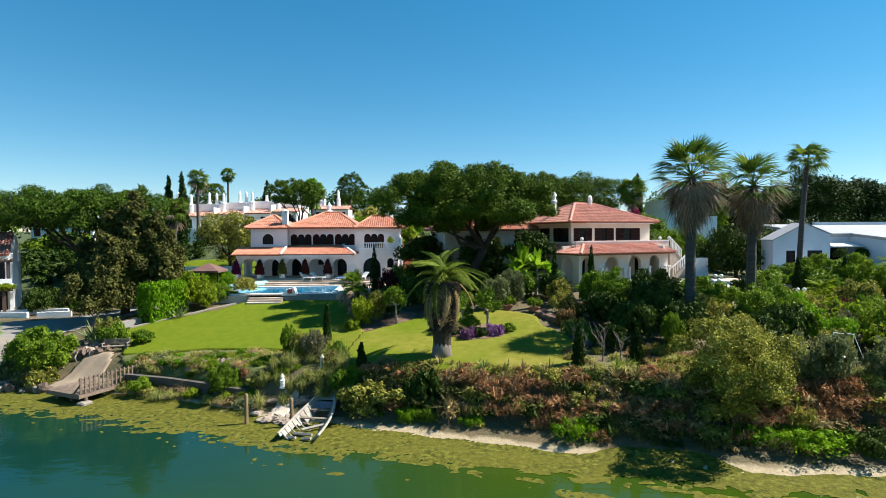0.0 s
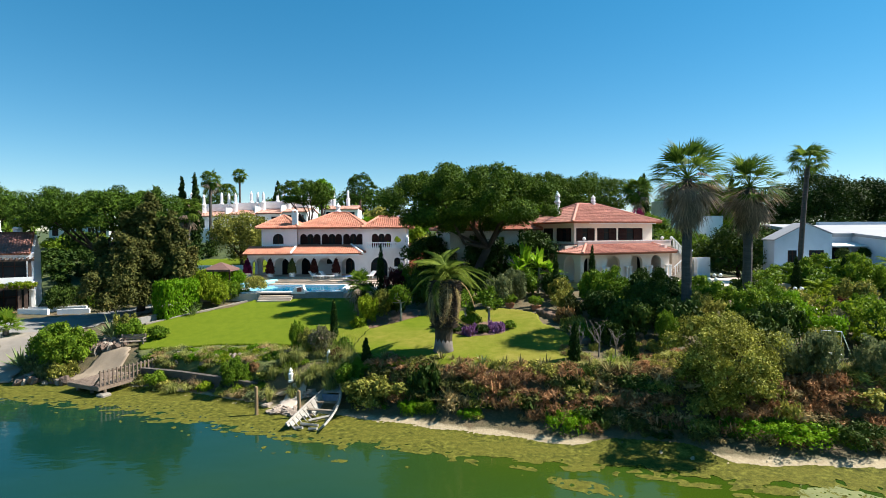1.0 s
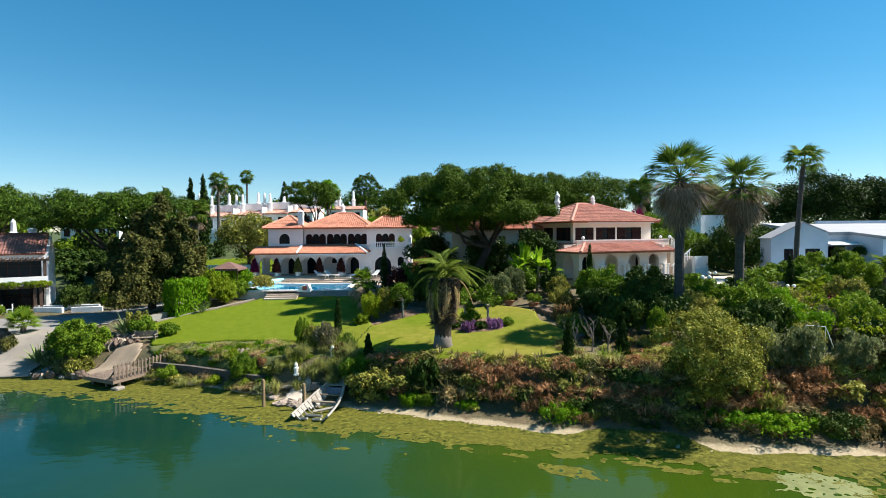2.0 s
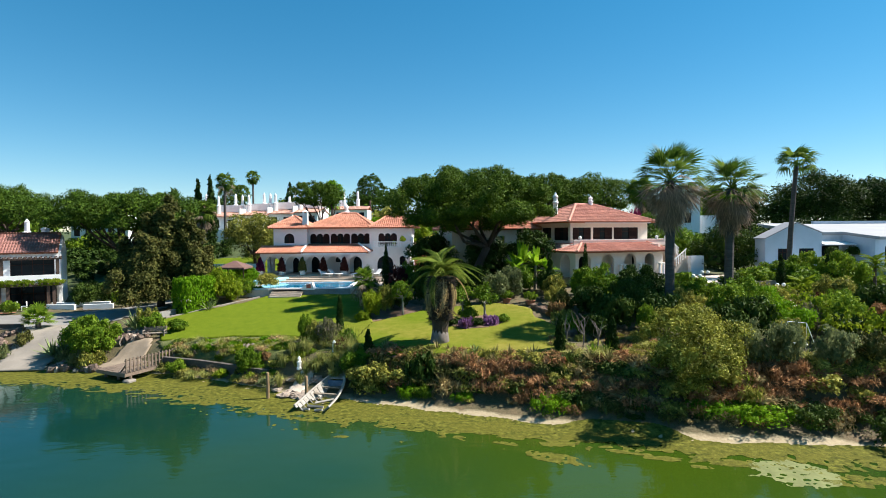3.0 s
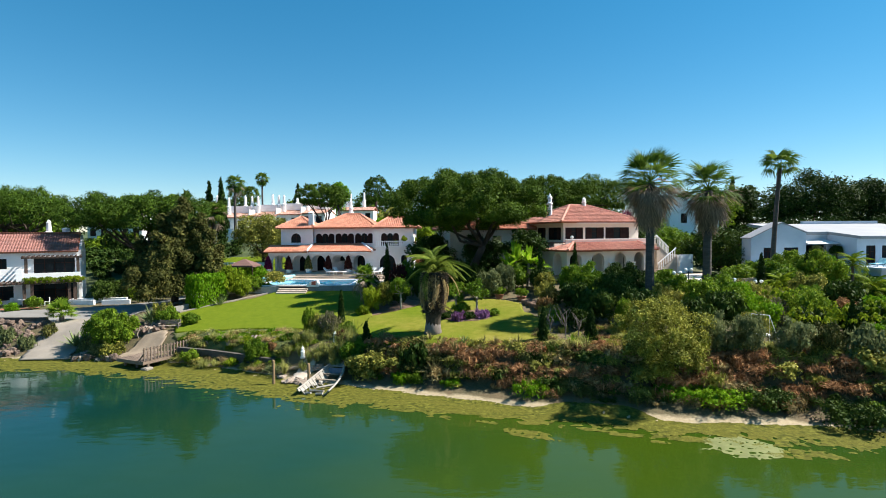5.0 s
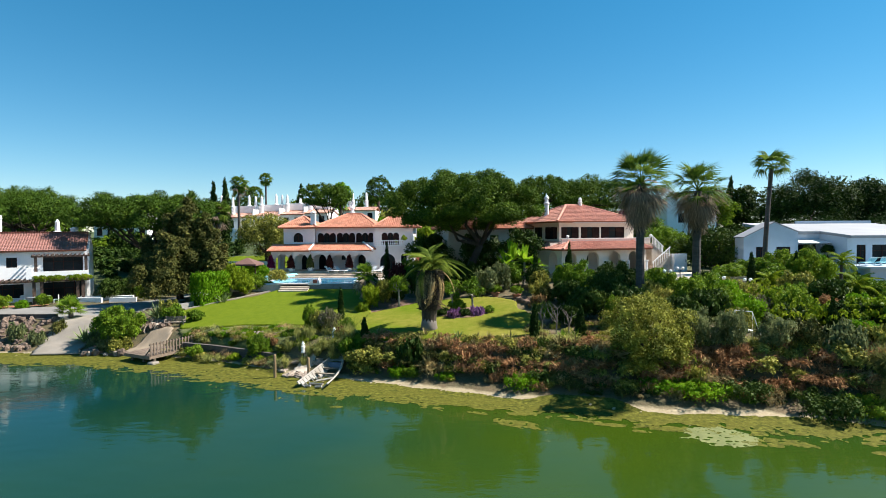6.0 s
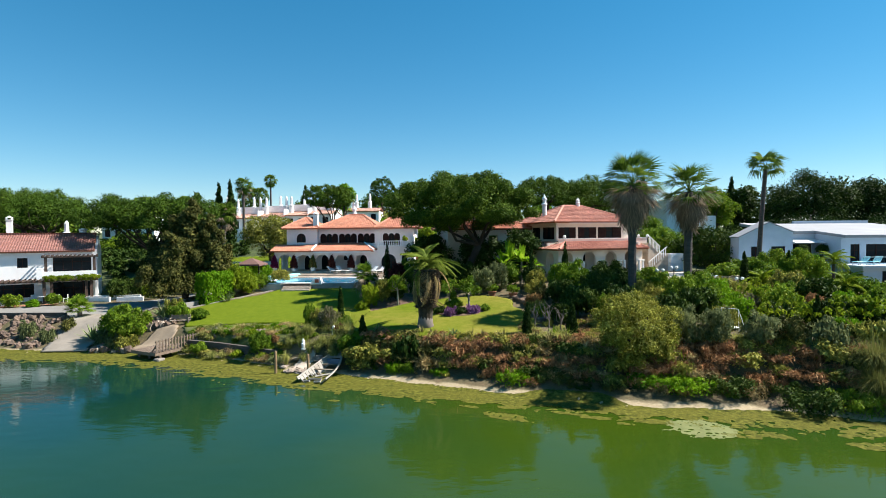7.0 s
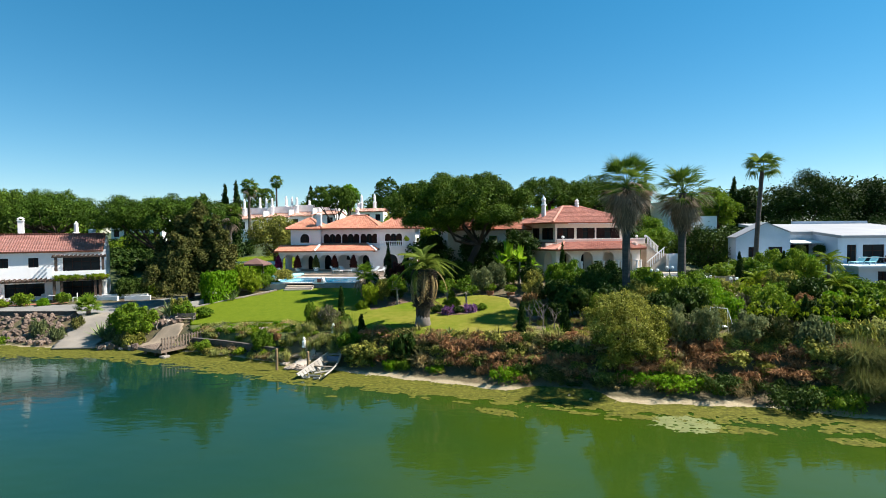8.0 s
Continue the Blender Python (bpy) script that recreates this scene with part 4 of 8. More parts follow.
    tiled_roof(v, [((-0.35, -0.35, 2.75), (11.2, -0.35, 2.75), (10.95, 2.8, 3.5), (2.4, 2.8, 3.5)), ((-0.35, 8.0, 2.75), (-0.35, -0.35, 2.75), (2.4, 2.8, 3.5), (2.4, 8.0, 3.5)), ((11.2, -0.35, 2.75), (13.0, 2.8, 2.75), (10.95, 2.8, 3.5))], [((-0.35, -0.35, 2.75), (2.4, 2.8, 3.5)), ((11.2, -0.35, 2.75), (10.95, 2.8, 3.5))], "tile_pink")
    p, c = hip(1.35, 13.0, 3.5, 13.9, 5.8, 5.3, 7.75, 8.0, 7.82)
    tiled_roof(v, p, c, "tile_pink")
    chimney(v, 2.9, 8.4, 6.6, 9.3, 0.52, "round")
    chimney(v, 7.4, 8.0, 7.5, 8.9, 0.45, "round")
    # low wing behind the pine
    walls("wing_wall", cr, v, [(-9.0, 2.0, -1.0, 5.1, 10.6, 0.3, [(-3.0, 1.2, 3.0, 4.3, 0)])])
    boxed("wing_end", (-9.0, -8.7, 10.9, 14.6, -1.0, 5.1), cr, v)
    p, c = hip(-9.6, 2.3, 10.0, 15.2, 5.1, -7, -0.5, 12.6, 6.4)
    tiled_roof(v, p, c)
    # outside stair with a cream side wall
    stair = new("stair")
    stair.parent = v
    for i in range(8):
        boxed("step", (14.0 + i * 0.21, 14.22 + i * 0.21, 3.0, 4.1, -1.5, 3.25 - i * 0.17), M["paving"], stair)
    for i in range(11):
        boxed("step", (15.5 - i * 0.24, 15.75 - i * 0.24, 1.9, 2.96, -1.5, 1.75 - i * 0.165), M["paving"], stair)
    boxed("landing", (15.7, 17.0, 1.9, 4.1, -1.5, 1.9), M["paving"], stair)
    for a, b in (((14.0, 2.98, 3.3), (15.7, 2.98, 1.95)), ((15.7, 1.86, 1.9), (13.1, 1.86, 0.15))):
        a, b = Vector(a), Vector(b)
        s, lift = Vector((0, 0.06, 0)), Vector((0, 0, 0.8))
        bm = bmesh.new()
        t = Vector((0, 0, 0.09))
        hexa(bm, [p + lift for p in ((a - s), (b - s), (b + s), (a + s), (a - s + t), (b - s + t), (b + s + t), (a + s + t))])
        part("handrail", bm, M["render_white"], stair)
        for i in range(8):
            p = a.lerp(b, (i + 0.5) / 8)
            boxed("baluster", (p.x - 0.04, p.x + 0.04, p.y - 0.04, p.y + 0.04, p.z - 0.1, p.z + 0.82), M["render_white"], stair)
    boxed("stair_block", (15.9, 17.8, 1.4, 1.86, -1.5, 1.95), M["render_white"], stair, "white wall block beside the stair")
    # globe lamps on the balcony
    for x in (2.3, 12.45, 13.75):
        bm = bmesh.new()
        box(bm, x - 0.05, x + 0.05, 2.84, 2.94, 3.3, 3.98)
        po = part("lamp_post", bm, M["iron"], v)
        bm = bmesh.new()
        bmesh.ops.create_uvsphere(bm, u_segments=12, v_segments=8, radius=0.18, matrix=pose(x, 2.89, 4.1))
        part("globe", bm, M["globe"], po, "white globe lamp", True)
    return v


garden_villa()
bm = bmesh.new()
prism(bm, [(23.5, 47.0), (32.0, 48.5), (31.0, 55.5), (22.5, 53.0)], 3.5, 5.6)
tagged(part("stair_terrace", bm, M["paving"]), "pale paved terrace at the foot of the stair", "terrace", kind="structure")


# ---- white house with metal roofs ----
def white_house():
    v = base("white_house", pose(38, 54.5, 4.2), "modern white house with low grey metal roofs and a white awning", "house")
    # white walls; their cool shade is part of this colour
    wt = M["render_shaded"]

    def gable(y0, y1, name):
        bm = bmesh.new()
        out = [(-3.05, -0.6), (3.0, -0.6), (3.0, 5.75), (0.3, 6.85), (-3.05, 5.2)]
        fr = [bm.verts.new((x, y0, z)) for x, z in out]
        bk = [bm.verts.new((x, y1, z)) for x, z in out]
        bm.faces.new(fr)
        bm.faces.new(bk[::-1])
        for i in range(5):
            j = (i + 1) % 5
            bm.faces.new((fr[j], fr[i], bk[i], bk[j]))
        return part(name, bm, wt, v)
    gable(0.8, 2.6, "gable_block")
    bm = bmesh.new()
    hexa(bm, ((-3.15, 0.7, 5.16), (0.3, 0.7, 6.86), (0.3, 2.8, 6.86), (-3.15, 2.8, 5.16), (-3.15, 0.7, 5.26), (0.3, 0.7, 6.96), (0.3, 2.8, 6.96), (-3.15, 2.8, 5.26)))
    hexa(bm, ((0.3, 0.7, 6.86), (3.1, 0.7, 5.74), (3.1, 2.8, 5.74), (0.3, 2.8, 6.86), (0.3, 0.7, 6.96), (3.1, 0.7, 5.84), (3.1, 2.8, 5.84), (0.3, 2.8, 6.96)))
    part("roof", bm, M["metal_grey"], v, "pale grey metal roof")
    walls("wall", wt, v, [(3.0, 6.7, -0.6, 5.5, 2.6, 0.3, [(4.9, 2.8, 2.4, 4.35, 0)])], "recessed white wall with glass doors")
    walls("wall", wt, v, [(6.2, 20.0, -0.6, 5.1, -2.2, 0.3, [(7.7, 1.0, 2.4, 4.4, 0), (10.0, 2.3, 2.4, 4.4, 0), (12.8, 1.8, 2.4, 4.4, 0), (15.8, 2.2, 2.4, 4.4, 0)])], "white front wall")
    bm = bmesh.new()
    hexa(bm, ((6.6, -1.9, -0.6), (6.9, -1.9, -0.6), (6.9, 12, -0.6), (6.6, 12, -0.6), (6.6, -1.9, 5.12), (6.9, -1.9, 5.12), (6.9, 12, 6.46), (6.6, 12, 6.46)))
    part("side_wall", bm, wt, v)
    glazed(v, 4.9, 2.8, 2.4, 4.35, 2.7)
    for cx, w in ((7.7, 1.0), (10.0, 2.3), (12.8, 1.8), (15.8, 2.2)):
        glazed(v, cx, w, 2.4, 4.4, -2.1)
    for x, w in ((-1.2, 0.9), (1.35, 1.5)):
        glazed(v, x, w, 2.9 if w < 1 else 2.4, 4.15, 0.74)
    bm = bmesh.new()
    hexa(bm, ((3.0, 2.2, 5.5), (6.7, 2.2, 5.5), (6.7, 12, 6.6), (3.0, 12, 6.6), (3.0, 2.2, 5.85), (6.7, 2.2, 5.85), (6.7, 12, 6.95), (3.0, 12, 6.95)))
    part("roof", bm, M["metal_grey"], v)
    bm = bmesh.new()
    hexa(bm, ((6.4, -2.5, 5.1), (20.3, -2.5, 5.1), (20.3, 12, 6.5), (6.4, 12, 6.5), (6.4, -2.5, 5.4), (20.3, -2.5, 5.4), (20.3, 12, 6.85), (6.4, 12, 6.85)))
    part("roof", bm, M["metal_grey"], v, "pale grey metal roof")
    boxed("roof_kerb", (10.2, 20.0, 12.0, 12.4, 6.5, 7.2), M["render_shaded"], v)
    bm = bmesh.new()
    hexa(bm, ((3.3, 0.6, 4.5), (7.0, 0.6, 4.5), (7.0, 2.6, 4.85), (3.3, 2.6, 4.85), (3.3, 0.6, 4.56), (7.0, 0.6, 4.56), (7.0, 2.6, 4.93), (3.3, 2.6, 4.93)))
    part("awning", bm, M["white_paint"], v, "white canvas awning")
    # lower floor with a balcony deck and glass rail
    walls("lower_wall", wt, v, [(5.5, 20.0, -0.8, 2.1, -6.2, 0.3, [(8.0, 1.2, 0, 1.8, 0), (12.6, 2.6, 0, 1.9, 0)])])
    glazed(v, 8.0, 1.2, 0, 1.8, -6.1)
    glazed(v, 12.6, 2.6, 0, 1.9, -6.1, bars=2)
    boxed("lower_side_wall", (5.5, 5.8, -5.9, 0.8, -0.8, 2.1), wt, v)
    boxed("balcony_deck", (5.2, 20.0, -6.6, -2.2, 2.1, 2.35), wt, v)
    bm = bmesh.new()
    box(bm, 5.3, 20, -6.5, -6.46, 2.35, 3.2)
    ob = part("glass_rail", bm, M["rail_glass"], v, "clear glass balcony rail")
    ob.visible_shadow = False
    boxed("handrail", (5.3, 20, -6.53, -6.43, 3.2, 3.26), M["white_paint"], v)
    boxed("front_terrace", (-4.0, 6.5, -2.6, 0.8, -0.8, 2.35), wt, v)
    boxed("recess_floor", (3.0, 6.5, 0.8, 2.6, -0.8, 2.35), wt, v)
    return v


white_house()


# ---- house with the timber pergola ----
def pergola_house():
    v = base("pergola_house", pose(-42.0, 60.2, 2.3, 0, 0, 31) @ pose(-9, 0, 0), "white house with pink tiled roof, timber pergola and shaded veranda", "house")
    wt = M["render_white"]
    side = pose(0, 0, 0, 0, 0, 90)
    walls("wall", wt, v, [(-9, 9.0, 2.7, 6.15, 0, 0.3, [(-1.3, 1.0, 4.2, 5.35, 0), (1.6, 1.0, 4.2, 5.35, 0), (6.45, 3.9, 3.3, 5.45, 0), (-6.6, 1.6, 3.0, 5.2, 0)])], "white upper wall")
    walls("wall", wt, v, [(-9, 9.0, -0.5, 2.7, 0.6, 0.3, [(0.6, 3.9, 0.6, 2.2, 0), (6.4, 4.2, 0, 2.3, 0)])], "white lower wall")
    for x in (8.7, -9.0):
        bm = bmesh.new()
        out = [(0.3, -0.5), (9.0, -0.5), (9.0, 6.15), (4.6, 8.0), (0.3, 6.15)]
        a = [bm.verts.new((x, y, z)) for y, z in out]
        b2 = [bm.verts.new((x + 0.3, y, z)) for y, z in out]
        bm.faces.new(a[::-1])
        bm.faces.new(b2)
        for i in range(5):
            j = (i + 1) % 5
            bm.faces.new((a[i], a[j], b2[j], b2[i]))
        part("gable_wall", bm, wt, v)
    boxed("back_wall", (-8.7, 8.7, 8.7, 9.0, -0.5, 6.0), wt, v)
    boxed("upper_floor", (-8.7, 8.7, 0.3, 8.7, 2.6, 2.9), wt, v)
    for cx in (-1.3, 1.6):
        glazed(v, cx, 1.0, 4.2, 5.35, 0.1)
    glazed(v, -6.6, 1.6, 3.0, 5.2, 0.15)
    glazed(v, 6.45, 3.9, 3.3, 5.45, 0.25, bars=3)
    glazed(v, 0.6, 3.9, 0.6, 2.2, 0.75, bars=3)
    glazed(v, 6.4, 4.2, 0.0, 2.3, 0.75, bars=3)
    tiled_roof(v, [((-9.3, -0.5, 6.1), (-4.05, -0.5, 6.1), (-4.05, 4.6, 8.15), (-9.3, 4.6, 8.15)), ((-3.8, -0.5, 6.1), (8.8, -0.5, 6.1), (8.8, 4.6, 8.15), (-3.8, 4.6, 8.15)), ((8.8, 9.7, 6.1), (-9.3, 9.7, 6.1), (-9.3, 4.6, 8.15), (8.8, 4.6, 8.15))], [((-9.3, 4.6, 8.15), (8.8, 4.6, 8.15))], "tile_rose")
    bm = bmesh.new()
    hexa(bm, ((-4.1, -0.6, 5.7), (-3.75, -0.6, 5.7), (-3.75, 4.7, 8.5), (-4.1, 4.7, 8.5), (-4.1, -0.6, 6.2), (-3.75, -0.6, 6.2), (-3.75, 4.7, 8.6), (-4.1, 4.7, 8.6)))
    part("party_wall", bm, wt, v)
    boxed("terrace_block", (-9, -4.1, -3.2, 0, -0.5, 3.1), wt, v, "white terrace block")
    boxed("terrace_block", (-4.4, -3.9, -3.2, 0, 2.9, 4.0), wt, v)
    # upper and lower pergolas
    for z, y0, x0, x1, n2 in ((5.55, -1.7, 3.6, 9.2, 13), (2.75, -2.6, -3.9, 9.2, 26)):
        perg = new("pergola")
        perg.parent = v
        bm = bmesh.new()
        box(bm, x0, x1, y0, y0 + 0.18, z - 0.2, z)
        part("beam", bm, M["pergola_wood"], perg, "dark timber beam")
        for i in range(n2):
            x = x0 + 0.1 + (x1 - x0 - 0.3) * i / (n2 - 1)
            boxed("rafter", (x, x + 0.1, y0 - 0.35, 0.1, z, z + 0.14), M["pergola_wood"], perg)
    for x, y, z0, z1 in ((4.0, -1.6, 3.3, 5.4), (8.8, -1.6, 3.3, 5.4), (3.9, -2.5, 0, 2.6), (4.6, -2.5, 0, 2.6), (8.0, -2.5, 0, 2.6), (8.5, -2.5, 0, 2.6), (-3.6, -2.5, 0, 2.6)):
        boxed("post", (x - 0.14, x + 0.14, y - 0.02, y + 0.26, z0, z1), M["pergola_wood"], v)
    boxed("balcony", (3.5, 9.1, -2.3, 0.0, 2.9, 3.15), wt, v)
    boxed("balcony_parapet", (3.5, 9.1, -2.35, -2.2, 3.15, 3.75), wt, v)
    boxed("balcony_pier", (3.2, 3.8, -2.4, -1.8, 2.9, 4.2), wt, v)
    boxed("veranda_floor", (-4, 9.2, -3.4, 0.6, -0.6, 0.02), M["tile_deck"], v)
    chimney(v, -0.4, 5.6, 7.6, 10.4, 0.6, "box")
    chimney(v, 7.2, 6.0, 7.4, 10.1, 0.6, "obelisk")
    chimney(v, 5.2, 8.2, 6.6, 10.0, 0.6, "obelisk")
    return v


pergola_house()


# ---- white terrace on the hill and other far houses ----
def hill_house(x, y, z, w, d, floors, chimneys, label, roof_h=1.0, turn=0, group=""):
    v = base("hill_house", pose(x, y, z, 0, 0, turn), label, "house", group)
    h = 2.9 * floors
    ops = []
    nwin = max(1, int(w / 2.4))
    for f in range(floors):
        ops.append([(w * ((i + 0.5) / nwin - 0.5), 1.3, 0.5, 2.2, 0) for i in range(nwin)])
    for f in range(floors):
        walls("wall", M["render_white"], v, [(-w / 2, w / 2, f * 2.9 - (2.5 if f == 0 else 0), f * 2.9 + 2.9, 0, 0.3, [(a, b, c + f * 2.9, e + f * 2.9, k) for a, b, c, e, k in ops[f]])])
        for a, b, c, e, k in ops[f]:
            glazed(v, a, b, c + f * 2.9, e + f * 2.9, 0.12)
    boxed("side_wall", (-w / 2, -w / 2 + 0.3, 0.3, d, -2.5, h), M["render_white"], v)
    boxed("side_wall", (w / 2 - 0.3, w / 2, 0.3, d, -2.5, h), M["render_white"], v)
    boxed("back_wall", (-w / 2, w / 2, d, d + 0.3, -2.5, h), M["render_white"], v)
    e, f2 = (-w / 2 - 0.2, -0.5, h), (w / 2 + 0.2, -0.5, h)
    tiled_roof(v, [(e, f2, (w / 2 + 0.2, d * 0.5, h + roof_h), (-w / 2 - 0.2, d * 0.5, h + roof_h)), ((w / 2 + 0.2, d + 0.5, h), (-w / 2 - 0.2, d + 0.5, h), (-w / 2 - 0.2, d * 0.5, h + roof_h), (w / 2 + 0.2, d * 0.5, h + roof_h))], [], "tile_pale")
    for cx, cy, ch in chimneys:
        chimney(v, cx, cy, h + 0.2, h + ch, 0.64, "obelisk")
    return v


for i, (x, zz, w) in enumerate(((-44.2, 11.0, 6.2), (-38.2, 11.3, 5.6), (-32.8, 11.6, 5.2), (-27.6, 11.9, 5.2))):
    v = hill_house(x, 112 + i * 0.8, zz, w, 9, 1, [(-w * 0.38, 3.0, 4.6), (w * 0.05, 5.5, 5.2), (w * 0.4, 4.0, 4.9)], "white terraced hillside house with tall ornamental chimneys", 1.0, -3, "hillside terrace")
    boxed("upper_storey", (-w / 2 + 0.3, w / 2, 5.0, 10, 2.9, 5.6), M["render_white"], v)
    boxed("parapet", (-w / 2 - 0.1, -w / 2 + 0.15, -0.6, 5.0, 2.7, 4.3), M["render_white"], v)
    boxed("balcony", (-w / 2, w / 2, -2.2, 0, -2.5, -0.2), M["render_white"], v)
hill_house(-20.8, 132, 13.2, 8.5, 8, 1, [(-3, 4, 4.2), (-2.2, 4.2, 4.8), (1.4, 4, 4.9)], "white house with red roof between pine trees", 1.0, 0)
hill_house(-57, 128, 13.4, 7.0, 8, 1, [(1.5, 4, 3.9), (2.5, 4.5, 3.6)], "white house half hidden by trees", 1.2, 10)
hill_house(-75, 120, 9.5, 12.0, 8, 2, [(-3, 4, 3.0), (3, 4, 3.2)], "white house behind umbrella pines", 1.0, 5)
hill_house(-47.5, 92, 6.0, 8.0, 7, 1, [], "low white house behind umbrella pine trunks", 0.8, 5)
v = base("hill_house", pose(39.0, 86, 6.0), "plain white flat-roofed house behind tall palms", "house")
walls("wall", M["render_white"], v, [(0.2, 4.6, -2.0, 9.6, 0, 0.3, [(2.6, 1.1, 5.6, 7.2, 0)])], "white street wall")
glazed(v, 2.6, 1.1, 5.6, 7.2, 0.12)
boxed("main_block", (0.2, 4.6, 0.4, 8.0, -2.0, 9.5), M["render_white"], v)
boxed("low_block", (4.65, 9.0, 1.0, 7.0, -2.0, 6.8), M["render_white"], v)
boxed("parapet", (0.1, 4.7, -0.1, 0.35, 9.6, 9.9), M["render_white"], v)


# ---- plants ----
def quads(name, corners, mat):
    """A mesh of loose four-cornered leaves from an (n, 4, 3) array."""
    nq = len(corners)
    me = bpy.data.meshes.new(name)
    me.vertices.add(nq * 4)
    me.vertices.foreach_set("co", np.asarray(corners, dtype=np.float32).ravel())
    me.loops.add(nq * 4)
    me.loops.foreach_set("vertex_index", np.arange(nq * 4, dtype=np.int32))
    me.polygons.add(nq)
    me.polygons.foreach_set("loop_start", np.arange(0, nq * 4, 4, dtype=np.int32))
    me.update(calc_edges=True)
    me.materials.append(mat)
    return me


def unit(a):
    return a / np.maximum(np.linalg.norm(a, axis=1, keepdims=True), 1e-6)


def leaf_cloud(rng, clumps, count, length, width, outward=0.7, hang=0.0, low=-0.55, core=0.10, needles=0.0):
    """Leaves in the outer part of overlapping clumps (x, y, z, rx, ry, rz), with a sparser filling of broader ones inside."""
    c = np.array(clumps, dtype=float)
    area = c[:, 3] * c[:, 4] + c[:, 3] * c[:, 5] + c[:, 4] * c[:, 5]
    pick = rng.choice(len(c), count, p=area / area.sum())
    d = unit(rng.normal(size=(count, 3)))
    d[:, 2] = np.where(d[:, 2] < low, -d[:, 2], d[:, 2])
    rad = 1.0 - 0.45 * rng.random(count) ** 2.2 + 0.09 * rng.normal(size=count) + 0.22 * (rng.random(count) < 0.05)
    p = c[pick, :3] + d * c[pick, 3:] * rad[:, None]
    keep = np.ones(count, bool)
    for k in range(len(c)):
        q = np.linalg.norm((p - c[k, :3]) / c[k, 3:], axis=1)
        keep &= ~((q < 0.62) & (pick != k))
    p, d = p[keep], d[keep]
    m = len(p)
    nrm = unit(d * outward * 0.8 + rng.normal(size=(m, 3)) * 0.85 + np.array([0.2, 0, 0.5]))
    t = unit(np.cross(nrm, rng.normal(size=(m, 3))))
    if hang:
        t = unit(t + np.array([0, 0, -hang]))
    if needles:
        t = unit(d * needles + rng.normal(size=(m, 3)) * 0.8)
        nrm = d * 1.1 + rng.normal(size=(m, 3)) * 0.5 + np.array([0, 0, 0.35])
        nrm = unit(nrm - t * (nrm * t).sum(axis=1, keepdims=True))
    b = unit(np.cross(nrm, t))
    s = (0.7 + 0.6 * rng.random(m))[:, None]
    fold = nrm * width * 0.25 * s
    if core:
        k = int(count * core)
        pc = rng.choice(len(c), k, p=area / area.sum())
        e = unit(rng.normal(size=(k, 3)))
        e[:, 2] = np.where(e[:, 2] < low, -e[:, 2], e[:, 2])
        o = c[pc, :3] + e * c[pc, 3:] * rng.uniform(0.3, 0.68, (k, 1))
        u = unit(np.cross(e + 0.3 * rng.normal(size=(k, 3)), rng.normal(size=(k, 3))))
        v = unit(np.cross(u, e))
        g = rng.uniform(0.8, 1.3, (k, 1))
        big = np.stack((o - u * length * g, o + v * width * 1.4 * g, o + u * length * g, o - v * width * 1.4 * g), axis=1)
    else:
        big = np.zeros((0, 4, 3))
    return np.concatenate((big, np.stack((p - t * length * 0.5 * s, p + b * width * 0.5 * s + fold, p + t * length * 0.5 * s, p - b * width * 0.5 * s + fold), axis=1)))


def bumpy(rng, n, rx, ry, z0, z1, size, flat=1.0, hollow=0.0):
    """Clumps strewn through an egg-shaped crown."""
    out = []
    while len(out) < n:
        u = rng.uniform(-1, 1, 3)
        q = np.linalg.norm(u)
        if q > 1 or q < hollow:
            continue
        s = size * rng.uniform(0.7, 1.25)
        out.append((u[0] * rx, u[1] * ry, (z0 + z1) / 2 + u[2] * (z1 - z0) / 2, s, s, s * flat))
    return out


SHRUBS, SHRUB_Q = {}, {}


